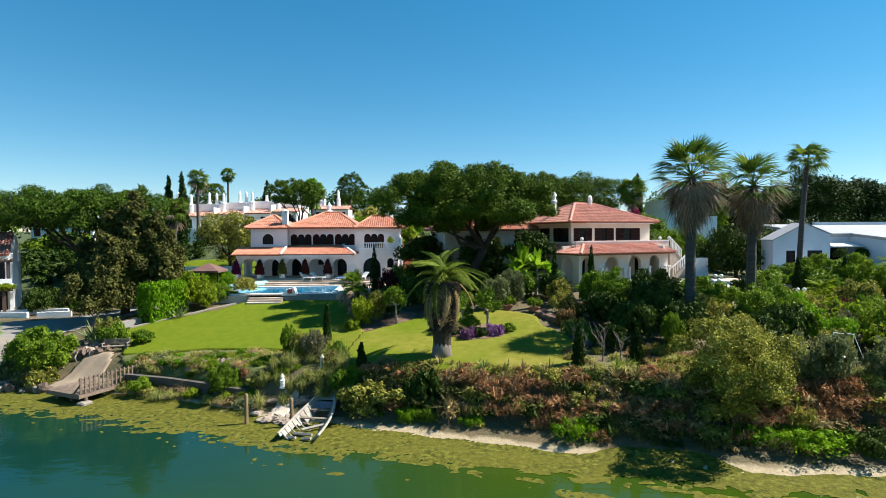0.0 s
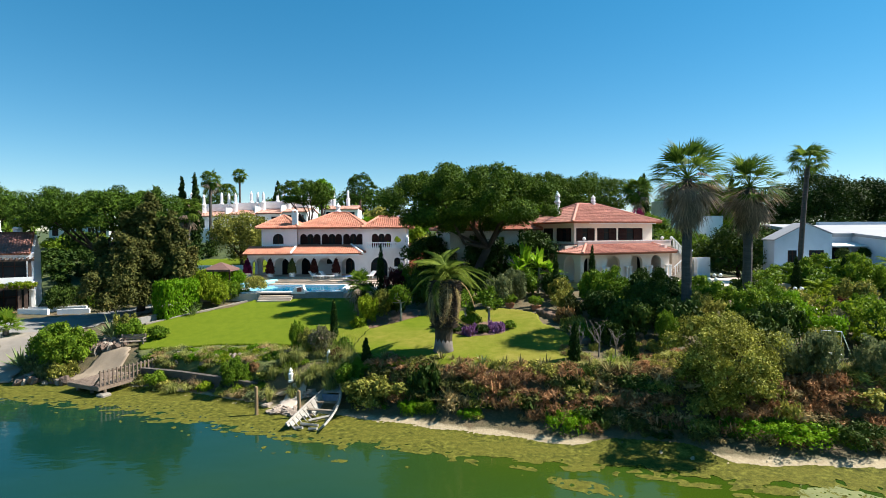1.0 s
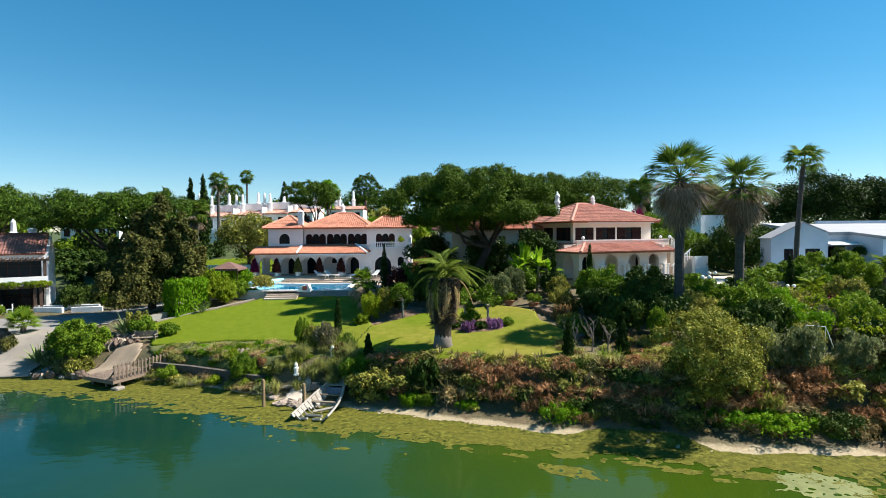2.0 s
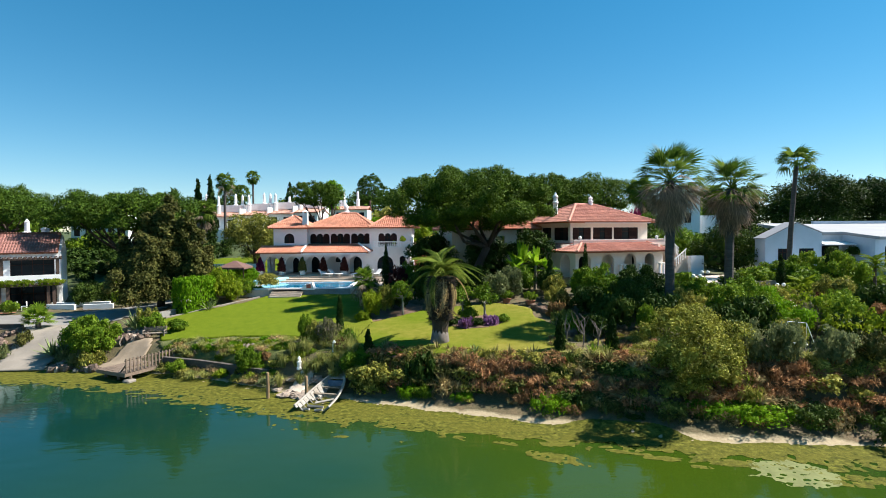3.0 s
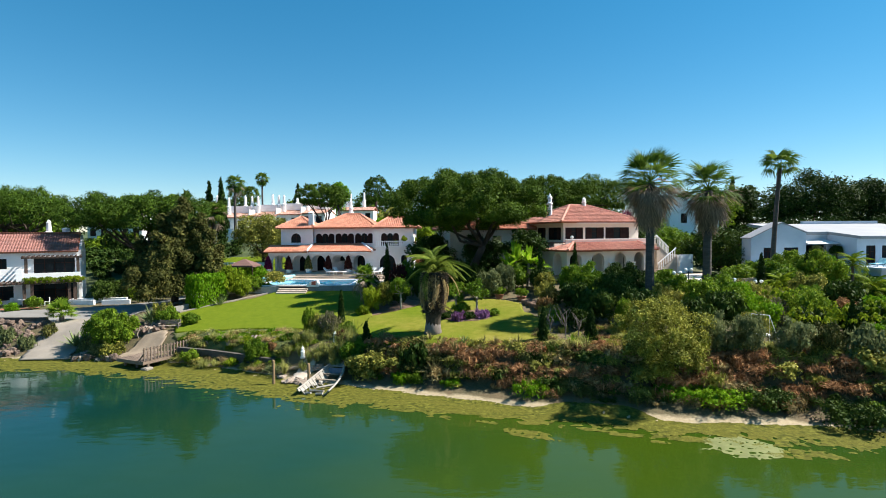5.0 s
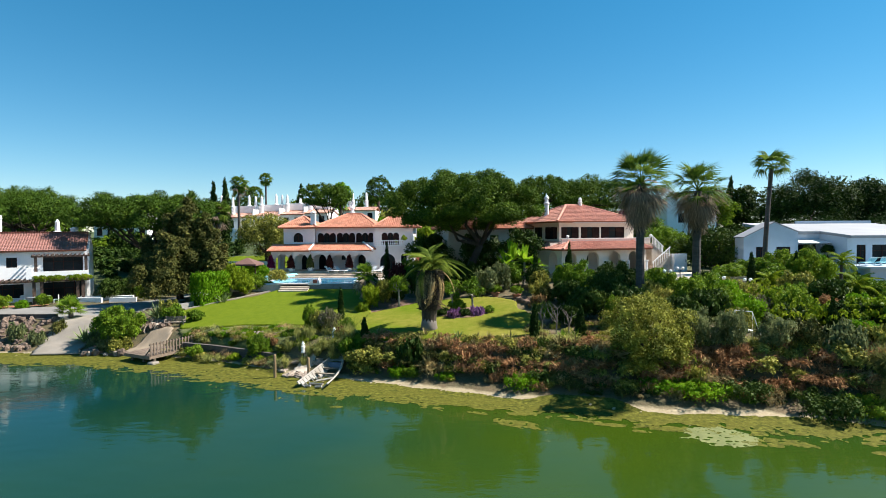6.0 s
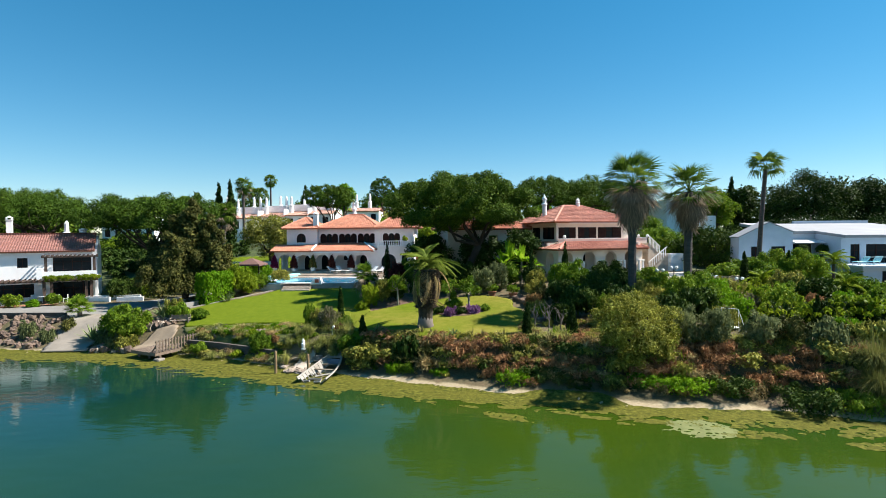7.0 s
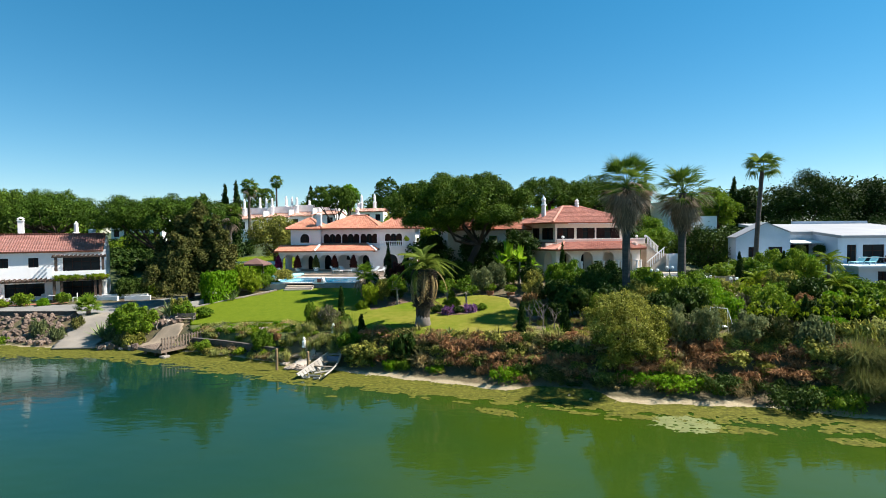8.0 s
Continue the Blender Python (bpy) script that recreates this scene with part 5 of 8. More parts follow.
def shrub_mesh(kind, form, variant=0):
    """Shrub foliage one metre in half-width and about as high, by leaf kind and form; built once."""
    key = (kind, form, variant)
    if key not in SHRUBS:
        rng = np.random.default_rng(abs(hash_of(key)) % 100000)
        if form == "round":
            cl = bumpy(rng, 18, 0.74, 0.74, 0.2, 0.98, 0.30, 0.85, 0.55) + [(0, 0, 0.42, 0.62, 0.62, 0.5)]
            q = leaf_cloud(rng, cl, 2300, 0.15, 0.075)
        elif form == "fine":
            cl = bumpy(rng, 30, 0.8, 0.8, 0.15, 1.02, 0.22, 0.9, 0.5) + [(0, 0, 0.42, 0.6, 0.6, 0.5)]
            q = leaf_cloud(rng, cl, 2700, 0.108, 0.045, 0.5)
        elif form == "big":
            cl = bumpy(rng, 44, 0.84, 0.84, 0.15, 1.05, 0.19, 0.85, 0.62) + [(0, 0, 0.45, 0.66, 0.66, 0.5)]
            q = leaf_cloud(rng, cl, 7500, 0.08, 0.04)
        elif form == "mound":
            cl = bumpy(rng, 14, 0.75, 0.75, 0.05, 0.42, 0.3, 0.8) + [(0, 0, 0.1, 0.85, 0.85, 0.35)]
            q = leaf_cloud(rng, cl, 1100, 0.165, 0.085)
        elif form == "scrub":
            cl = bumpy(rng, 16, 0.85, 0.85, 0.0, 0.4, 0.26, 0.8) + [(0, 0, 0.05, 0.8, 0.8, 0.25)]
            q = leaf_cloud(rng, cl, 600, 0.22, 0.04, 0.3, -0.5, -0.55, 0.16)
        elif form == "weed":
            cl = bumpy(rng, 12, 0.8, 0.8, 0.03, 0.35, 0.25, 0.8)
            q = leaf_cloud(rng, cl, 480, 0.22, 0.09)
        elif form == "carpet":
            cl = bumpy(rng, 46, 0.88, 0.88, 0.02, 0.4, 0.15, 0.85) + [(0, 0, 0.05, 0.82, 0.82, 0.3)]
            q = leaf_cloud(rng, cl, 3600, 0.07, 0.037)
        elif form == "vine":
            cl = bumpy(rng, 40, 0.95, 0.95, 0.3, 1.0, 0.12, 1.0, 0.3)
            q = leaf_cloud(rng, cl, 620, 0.12, 0.095, 0.6, 0, -0.2, 0.0)
        elif form == "far":
            cl = bumpy(rng, 12, 0.66, 0.66, 0.25, 0.95, 0.4) + [(0, 0, 0.4, 0.8, 0.8, 0.6)]
            q = leaf_cloud(rng, cl, 620, 0.23, 0.15)
        elif form == "block":
            p = rng.uniform(-1, 1, (5200, 3))
            face = rng.integers(0, 5, 5200)
            for ax, sg, f in ((0, 1, 0), (0, -1, 1), (1, 1, 2), (1, -1, 3), (2, 1, 4)):
                p[face == f, ax] = sg * (1 + 0.05 * rng.normal(size=(face == f).sum()))
            d = np.where(np.abs(p) > 0.93, np.sign(p), 0.0) + 0.01
            wob = 0.07 * np.sin(p[:, [1, 2, 0]] * 5 + 1.0) * np.sin(p[:, [2, 0, 1]] * 4)
            p = (p + wob) * np.array([1, 0.45, 0.5]) + np.array([0, 0, 0.5])
            nrm = unit(unit(d) + rng.normal(size=p.shape) * 0.55)
            t = unit(np.cross(nrm, rng.normal(size=p.shape)))
            b = np.cross(nrm, t)
            q = np.stack((p - t * 0.05, p + b * 0.03, p + t * 0.05, p - b * 0.03), axis=1)
        elif form == "trimmed":
            cl = [(0, 0, 0.5, 1.0, 1.0, 0.5)]
            q = leaf_cloud(rng, cl, 2400, 0.13, 0.07, 1.2)
        elif form == "column":
            cl = [(0.10 * math.sin(i * 2.1), 0.1 * math.cos(i * 1.7), 0.06 + 0.09 * i, 0.95 * (1 - (i / 10.8) ** 2.2) + 0.12, 0.95 * (1 - (i / 10.8) ** 2.2) + 0.12, 0.11) for i in range(11)]
            q = leaf_cloud(rng, cl, 2600, 0.5, 0.3, 0.9, -1.5)
            q[:, :, 2] = q[:, :, 2].mean(axis=1, keepdims=True) + (q[:, :, 2] - q[:, :, 2].mean(axis=1, keepdims=True)) * 0.18
        SHRUB_Q[key] = q
        SHRUBS[key] = quads("foliage", q, LEAF[kind])
    return SHRUBS[key]


def hash_of(key):
    return sum((i + 1) * ord(ch) for i, ch in enumerate(str(key)))


def shrub(kind, form, x, y, w, h, label, category="shrub", name="shrub", group="", z=None, variant=0):
    ob = new(name, shrub_mesh(kind, form, variant))
    zz = land_z(x, y) - 0.05 if z is None else z
    turn = (x * 37.7 + y * 91.3) % 360
    top = {"mound": 0.5, "scrub": 0.5, "carpet": 0.55, "weed": 0.5}.get(form, 1.08)
    ob.matrix_basis = pose(x, y, zz, 0, 0, turn) @ Matrix.Diagonal((w / 2, w / 2, h / top, 1))
    return tagged(ob, label, category, group)


def grow(stuff, kind, form, x, y, w, h, variant=0, sink=0.05):
    """Adds a shrub's foliage to a joined mass of growth."""
    shrub_mesh(kind, form, variant)
    top = {"mound": 0.5, "scrub": 0.5, "carpet": 0.55, "weed": 0.5}.get(form, 1.08)
    m = np.array(pose(x, y, land_z(x, y) - sink, 0, 0, (x * 37.7 + y * 91.3) % 360) @ Matrix.Diagonal((w / 2, w / 2, h / top, 1)))
    stuff.setdefault(kind, []).append(SHRUB_Q[kind, form, variant] @ m[:3, :3].T + m[:3, 3])


def limbs(bm, rng, start, ends, r0, bend=0.15, sides=6):
    for e in ends:
        a, e = Vector(start), Vector(e)
        mid = a.lerp(e, 0.5) + Vector(rng.normal(size=3)) * (e - a).length * bend * 0.5
        mid.z -= (e - a).length * 0.06
        pts = [a, a.lerp(mid, 0.55), mid, mid.lerp(e, 0.55), e]
        tube(bm, pts, [r0, r0 * 0.8, r0 * 0.62, r0 * 0.45, r0 * 0.22], sides, False)


def umbrella_pine(x, y, w, h, label, seed, leaves=20000, lean=(0, 0), crown_depth=0.42, z=None, forks=9, open_trunk=0.55, size=0.34, split=0.5):
    """A stone pine: leaning trunk, spreading limbs, flat-topped crown of many needle tufts."""
    rng = np.random.default_rng(seed)
    t = base("pine_tree", pose(x, y, land_z(x, y) if z is None else z), label, "tree")
    r = w / 2
    z0, z1 = h * (1 - crown_depth), h
    zc = z0 + 0.30 * (z1 - z0)
    clumps = []
    lump = max(0.5, 0.058 * w)
    n = int(0.85 * (r / lump) ** 2)
    for i in range(n):
        q = min(0.99, math.sqrt((i + 0.5) / n) * rng.uniform(0.93, 1.05))
        a = i * 2.39996 + rng.uniform(-0.3, 0.3)
        wave = 1 + 0.08 * math.sin(3 * a + seed) + 0.06 * math.sin(5 * a + 2 * seed)
        s = lump * rng.uniform(0.7, 1.45)
        dome = (1 - q ** 2.4) ** 0.5
        bump = 0.035 * w * math.sin(q * r * 1.1 + 2 * a + seed) * (1 - 0.5 * q) + 0.42 * lump * rng.normal()
        clumps.append((math.cos(a) * q * r * wave, math.sin(a) * q * r * wave, zc + (z1 - zc - s) * dome + bump, s * 0.97, s * 0.97, s * 0.82))
        if i % 2 == 0 and q > 0.25:
            clumps.append((math.cos(a + 0.4) * q * r * 0.95 * wave, math.sin(a + 0.4) * q * r * 0.95 * wave, zc - (zc - z0) * (1 - q ** 3) ** 0.5 * rng.uniform(0.35, 1.0), s * 1.15, s * 1.15, s * 0.7))
    quad = leaf_cloud(rng, clumps, leaves, size * 0.85, size * 0.25, 1.2, 0, -0.75, 0.08, 0.5)
    fill = leaf_cloud(rng, [(0, 0, zc, r * 0.72, r * 0.72, (z1 - zc) * 0.62)], int(leaves * 0.10), size * 1.3, size * 0.7, 0.9, 0, -0.35, 0)
    me = quads("crown", np.concatenate((quad, fill)), LEAF["pine"])
    crown = new("crown", me)
    crown.parent = t
    bm = bmesh.new()
    fork = Vector((lean[0], lean[1], h * split))
    r0 = 0.022 * h + 0.012 * w
    tube(bm, [(0, 0, -0.3), (lean[0] * 0.2, lean[1] * 0.2, h * split * 0.35), (lean[0] * 0.6, lean[1] * 0.6, h * split * 0.7), fork], [r0 * 1.25, r0, r0 * 0.9, r0 * 0.8], 10)
    ends = [(math.cos(k * math.tau / forks + 0.3) * r * open_trunk * rng.uniform(0.7, 1.2), math.sin(k * math.tau / forks + 0.3) * r * open_trunk * rng.uniform(0.7, 1.2), z0 + (z1 - z0) * rng.uniform(0.25, 0.5)) for k in range(forks)]
    limbs(bm, rng, fork, ends, r0 * 0.5, 0.2)
    part("trunk", bm, M["bark"], t, shade=True)
    return t


def broad_tree(kind, x, y, w, h, label, seed, leaves=14000, foot=0.15, size=0.22, clump=0.15, hang=0.0, bark="bark", z=None, name="tree", round_=1.0, slim=0.62, hollow=0.35):
    """A rounded tree: trunk, limbs and an uneven crown of leaf clumps."""
    rng = np.random.default_rng(seed)
    t = base(name, pose(x, y, land_z(x, y) if z is None else z), label, "tree")
    r = w / 2
    z0 = h * foot
    n = int(36 * round_)
    leaves, size = int(leaves * 0.62), size * 1.5
    cl = bumpy(rng, n, r * 0.84, r * 0.84, z0 + w * clump * 0.5, h - w * clump * 0.6, w * clump, 0.9, hollow)
    cl.append((0, 0, (z0 + h) / 2, r * slim, r * slim, (h - z0) * 0.36))
    crown = new("crown", quads("crown", leaf_cloud(rng, cl, leaves, size, size * 0.5, 0.7, hang), LEAF[kind]))
    crown.parent = t
    bm = bmesh.new()
    fork = (0, 0, z0 + (h - z0) * 0.22)
    r0 = 0.02 * h + 0.012 * w
    tube(bm, [(0, 0, -0.3), (0.05 * w * 0.3, 0, z0 * 0.6), fork], [r0 * 1.2, r0, r0 * 0.85], 8)
    limbs(bm, rng, fork, [tuple(0.9 * np.array(c[:3])) for c in cl[:10]], r0 * 0.55)
    part("trunk", bm, M[bark], t, shade=True)
    return t


def ragged_tree(kind, x, y, w, h, label, seed, leaves, towers, size=0.26, z=None):
    """A big loose tree of several leafy masses of uneven height; towers are (across, along, height, width) as shares of w and h."""
    rng = np.random.default_rng(seed)
    t = base("tree", pose(x, y, land_z(x, y) if z is None else z), label, "tree")
    cl, tips = [], []
    for dx, dy, th, tw in towers:
        top, wide = th * h, tw * w
        tips.append((dx * w, dy * w, top * 0.8))
        n = int(top / (wide * 0.17))
        for i in range(n):
            k = (i + 0.5) / n
            ring = wide / 2 * (0.55 + 0.5 * math.sin(math.pi * min(1, 0.2 + 0.75 * k))) * (1 - 0.55 * k ** 5)
            for _ in range(3):
                a, q = rng.uniform(0, math.tau), rng.uniform(0.3, 1.0)
                s = wide * rng.uniform(0.11, 0.20) * (1.1 - 0.45 * k)
                cl.append((dx * w + math.cos(a) * ring * q, dy * w + math.sin(a) * ring * q, 1.1 + k * (top - 1.3) + rng.normal() * 0.15, s, s, s * rng.uniform(0.9, 1.4)))
    heart = leaf_cloud(rng, [(dx * w, dy * w, 0.8 + th * h * 0.45, tw * w * 0.25, tw * w * 0.25, th * h * 0.36) for dx, dy, th, tw in towers], 9000, 0.42, 0.24, 1.2, 0, -0.9, 0.3)
    crown = new("crown", quads("crown", np.concatenate((leaf_cloud(rng, cl, leaves, size, size * 0.36, 0.6, 0.5, -0.6, 0.12), heart)), LEAF[kind]))
    crown.parent = t
    bm = bmesh.new()
    tube(bm, [(0, 0, -0.3), (0.1, 0, h * 0.12), (0, 0, h * 0.25)], [0.4, 0.34, 0.3], 8)
    limbs(bm, rng, (0, 0, h * 0.22), tips, 0.2, 0.1)
    part("trunk", bm, M["bark"], t, shade=True)
    return t


def conifer(x, y, w, h, label, seed, kind="cypress", z=None, leaves=3500):
    """A slender upright cypress with a pointed, slightly ragged top."""
    rng = np.random.default_rng(seed)
    t = base("cypress_tree", pose(x, y, land_z(x, y) if z is None else z), label, "tree")
    cl = []
    n = max(8, int(h / (w * 0.45)))
    for i in range(n):
        k = (i + 0.3) / n
        rr = w / 2 * (1 - k ** 2.4) * (0.75 + 0.35 * min(1, k * 5)) + 0.05
        cl.append((rng.normal() * 0.04 * w, rng.normal() * 0.04 * w, k * h * 0.97, rr, rr, h / n * 0.95))
    s = max(0.12, w * 0.16)
    crown = new("crown", quads("crown", leaf_cloud(rng, cl, leaves, s * 1.6, s * 0.6, 0.9, -1.2), LEAF[kind]))
    crown.parent = t
    bm = bmesh.new()
    tube(bm, [(0, 0, -0.2), (0, 0, h * 0.5), (0, 0, h * 0.93)], [w * 0.09 + 0.03, w * 0.06 + 0.02, 0.015], 6)
    part("trunk", bm, M["bark"], t)
    return t


def strip(p0, p1, w0, w1, up=None):
    """Corners of a flat strip from p0 to p1."""
    p0, p1 = np.asarray(p0, float), np.asarray(p1, float)
    d = p1 - p0
    s = np.cross(d, np.array([0, 0, 1.0]) if up is None else up)
    s = s / max(1e-6, np.linalg.norm(s))
    return (p0 - s * w0 / 2, p1 - s * w1 / 2, p1 + s * w1 / 2, p0 + s * w0 / 2)


def feather_frond(name, rng, length, droop, leaflet, mat, pairs=34, width=0.05, rise=0.6, bow=0.12):
    """A feather frond along +x, rising then arching over, with two rows of leaflets."""
    q = []
    pts = []
    for i in range(pairs + 1):
        k = i / pairs
        pts.append(np.array([length * (k - bow * k * k), 0.0, length * (rise * k - (rise + droop) * k * k * 0.9)]))
    for a, b2 in zip(pts, pts[1:]):
        q.append(strip(a, b2, 0.06, 0.05))
        q.append(strip(a + [0, 0, -0.04], b2 + [0, 0, -0.03], 0.05, 0.04, np.array([0, 1.0, 0])))
    for i in range(3, pairs + 1):
        k = i / pairs
        ll = leaflet * (0.45 + 0.75 * math.sin(math.pi * min(1, 0.15 + 0.85 * k)))
        ahead = pts[i] - pts[i - 1]
        ahead /= np.linalg.norm(ahead)
        for s in (-1, 1):
            tip = pts[i] + ahead * ll * 0.55 + np.array([0, s * ll * 0.8, -ll * (0.25 + 0.35 * rng.random())])
            mid = (pts[i] + tip) / 2 + np.array([0, 0, 0.08 * ll])
            up = np.array([0, 0, 1.0])
            q.append(strip(pts[i], mid, width, width, up))
            q.append(strip(mid, tip, width, 0.008, up))
    return quads(name, np.array(q), mat)


def fan_frond(name, rng, stalk, radius, mat, blades=22, droop=0.25, spread_deg=230, solid=0.58):
    """A fan frond on a stalk along +x: pleated blades joined to the solid share of their length, with split drooping tips."""
    q = [strip((0, 0, 0), (stalk, 0, -0.05 * stalk), 0.07, 0.04), strip((0, 0, 0), (stalk, 0, -0.05 * stalk), 0.06, 0.035, np.array([0, 1.0, 0]))]
    c = np.array([stalk, 0, -0.05 * stalk])
    step = math.radians(spread_deg) / blades
    for i in range(blades):
        a = step * (i + 0.5) - math.radians(spread_deg) / 2
        r = radius * (1 - 0.22 * abs(a) / math.pi) * rng.uniform(0.9, 1.08)
        d = np.array([math.cos(a), math.sin(a), 0.0])
        side = np.array([-math.sin(a), math.cos(a), 0.0])
        sag = -radius * droop * rng.uniform(0.6, 1.4)
        mid = c + d * r * solid + np.array([0, 0, 0.15 * sag + 0.02 * radius * (i % 2)])
        tip = c + d * r * (1 - 0.12 * droop) + np.array([0, 0, sag])
        half = r * solid * math.tan(step / 2) * 1.08
        ridge = np.array([0, 0, 0.10 * radius * step])
        q.append((c, mid - side * half, mid + ridge, c))
        q.append((c, mid + ridge, mid + side * half, c))
        q.append((mid - side * half, tip, tip, mid + ridge))
        q.append((mid + ridge, tip, tip, mid + side * half))
    return quads(name, np.array(q), mat)


FRONDS = {}


def frond_of(kind, variant):
    key = (kind, variant)
    if key not in FRONDS:
        rng = np.random.default_rng(500 + variant * 7 + hash_of(kind) % 97)
        if kind == "canary":
            FRONDS[key] = feather_frond("frond", rng, 2.9, 0.35 + 0.28 * variant, 0.44, LEAF["palm"], 46, 0.05, 0.5, 0.28)
        elif kind == "canary_dead":
            FRONDS[key] = feather_frond("dead_frond", rng, 2.7, 0.7, 0.34, LEAF["straw"], 30, 0.03, 0.3, 0.3)
        elif kind == "fan":
            FRONDS[key] = fan_frond("frond", rng, 1.25, 1.45, LEAF["palm_dark"], 15, 0.12 + 0.16 * variant, 125, 0.5)
        elif kind == "fan_round":
            FRONDS[key] = fan_frond("frond", rng, 0.95, 1.15, LEAF["palm_dark"], 20, 0.35 + 0.2 * variant, 200, 0.6)
        elif kind == "fan_broad":
            FRONDS[key] = fan_frond("frond", rng, 0.7, 1.0, LEAF["palm_fresh"], 20, 0.12 + 0.1 * variant, 210, 0.6)
        elif kind == "fan_dead":
            FRONDS[key] = fan_frond("dead_frond", rng, 0.95, 1.45, LEAF["dead"], 10, 0.35, 70, 0.4)
        elif kind == "feather_small":
            FRONDS[key] = feather_frond("frond", rng, 1.5, 0.5, 0.34, LEAF["lime"], 24, 0.04)
    return FRONDS[key]


def palm(x, y, h, label, seed, kind, fronds, r0, r1, lean=(0, 0), dead=0, dead_kind="", scale=1.0, z=None, boots=False, bark="palm_bark", low=-25, high=80, dead_len=1.0, name="palm_tree"):
    """A palm: trunk (with old leaf bases where shown), a head of fronds, and a hanging skirt of dead ones."""
    rng = np.random.default_rng(seed)
    t = base(name, pose(x, y, (land_z(x, y) if z is None else z)), label, "palm")
    bm = bmesh.new()
    n = 14
    pts = [(lean[0] * (i / n) ** 1.5, lean[1] * (i / n) ** 1.5, -0.3 + (h + 0.3) * i / n) for i in range(n + 1)]
    rad = [r0 * (1.35 - 0.35 * min(1, i / 2)) + (r1 - r0) * (i / n) + 0.012 * (i % 2) for i in range(n + 1)]
    tube(bm, pts, rad, 12)
    trunk = part("trunk", bm, M[bark], t)
    top = Vector((lean[0], lean[1], h))
    if boots:
        vs, fs = [], []
        rows = int((h - 1.5) / 0.15)
        for j in range(rows):
            zz = 1.6 + j * 0.15
            rr = r0 * 1.0 + (r1 * 1.15 - r0) * (zz / h)
            for k in range(14):
                a = (k + 0.5 * (j % 2)) * math.tau / 14 + rng.normal() * 0.03
                d, s = Vector((math.cos(a), math.sin(a), 0)), Vector((-math.sin(a), math.cos(a), 0))
                c = d * rr + Vector((lean[0] * (zz / h) ** 1.5, lean[1] * (zz / h) ** 1.5, zz))
                o = c + d * rng.uniform(0.16, 0.42) + Vector((0, 0, 0.12))
                i = len(vs)
                vs += [c - s * 0.11, c + s * 0.11, c + Vector((0, 0, 0.17)), o]
                fs += [(i, i + 1, i + 3), (i + 1, i + 2, i + 3), (i + 2, i, i + 3)]
        ob = link_mesh("leaf_base_husk", vs, fs, M["palm_boot"], trunk)
        ob["kind"] = "stuff"
        bm = bmesh.new()
        tube(bm, [(0, 0, -0.3), (0, 0, 0.5), (0.02, 0, 1.25)], [r0 * 1.5, r0 * 1.2, r0 * 1.02], 14)
        part("trunk_foot", bm, M["palm_foot"], trunk, "pale smooth foot of the trunk", True)
    for i in range(fronds):
        k = (i + 0.5) / fronds
        el = high - (high - low) * k ** 0.85 + rng.normal() * 4
        f = new("frond", frond_of(kind, i % 3))
        f.parent = t
        s = scale * rng.uniform(0.88, 1.08)
        f.matrix_basis = Matrix.Translation(top + Vector((0, 0, 0.25 * (1 - k)))) @ pose(0, 0, 0, rng.normal() * 12, 0, i * 137.5 + rng.normal() * 8) @ pose(0, 0, 0, 0, -el, 0) @ Matrix.Diagonal((s, s, s, 1))
    for i in range(dead):
        f = new("dead_frond", frond_of(dead_kind, i % 2))
        f.parent = t
        k = i / max(1, dead)
        s = scale * rng.uniform(0.9, 1.2)
        f.matrix_basis = Matrix.Translation(top + Vector((0, 0, 0.05 - dead_len * k ** 1.3))) @ pose(0, 0, 0, 0, 0, i * 137.5) @ pose(0, 0, 0, rng.normal() * 15, 10 + 68 * k ** 0.85 + rng.normal() * 9, 0) @ Matrix.Diagonal((s, s, s, 1))
    return t


ROSETTES = {}


def rosette(kind, x, y, size, label, blades=26, z=None, name="agave", category="succulent", form=0):
    """A rosette of stiff tapering leaves."""
    key = (kind, blades, form, name)
    if key not in ROSETTES:
        rng = np.random.default_rng(hash_of(key))
        q = []
        for i in range(blades):
            a = i * 2.39996
            el = math.radians(80 - 75 * (i / blades) ** 0.8 + rng.normal() * 5)
            d = np.array([math.cos(a) * math.cos(el), math.sin(a) * math.cos(el), math.sin(el)])
            side = np.array([-math.sin(a), math.cos(a), 0])
            ln = rng.uniform(0.8, 1.1)
            mid = d * ln * 0.5
            tip = d * ln + np.array([0, 0, -0.12 * ln * form])
            wd = 0.085 if form else 0.13
            q.append((-side * wd * 0.35, side * wd * 0.35, mid + side * wd * 0.5, mid - side * wd * 0.5))
            q.append((mid - side * wd * 0.5, mid + side * wd * 0.5, tip + side * 0.004, tip - side * 0.004))
        if name == "agave":
            ROSETTES[key] = [quads("leaf", np.array(q[i:i + 2]), LEAF[kind]) for i in range(0, len(q), 2)]
        else:
            ROSETTES[key] = [quads("leaf_rosette", np.array(q), LEAF[kind])]
    m = pose(x, y, (land_z(x, y) if z is None else z), 0, 0, (x * 53 + y * 17) % 360) @ Matrix.Diagonal((size, size, size, 1))
    if name != "agave":
        ob = new(name, ROSETTES[key][0])
        ob.matrix_basis = m
        return tagged(ob, label, category)
    ob = base(name, m, label, category)
    for me in ROSETTES[key]:
        new("leaf", me).parent = ob
    return ob


TUFTS = {}


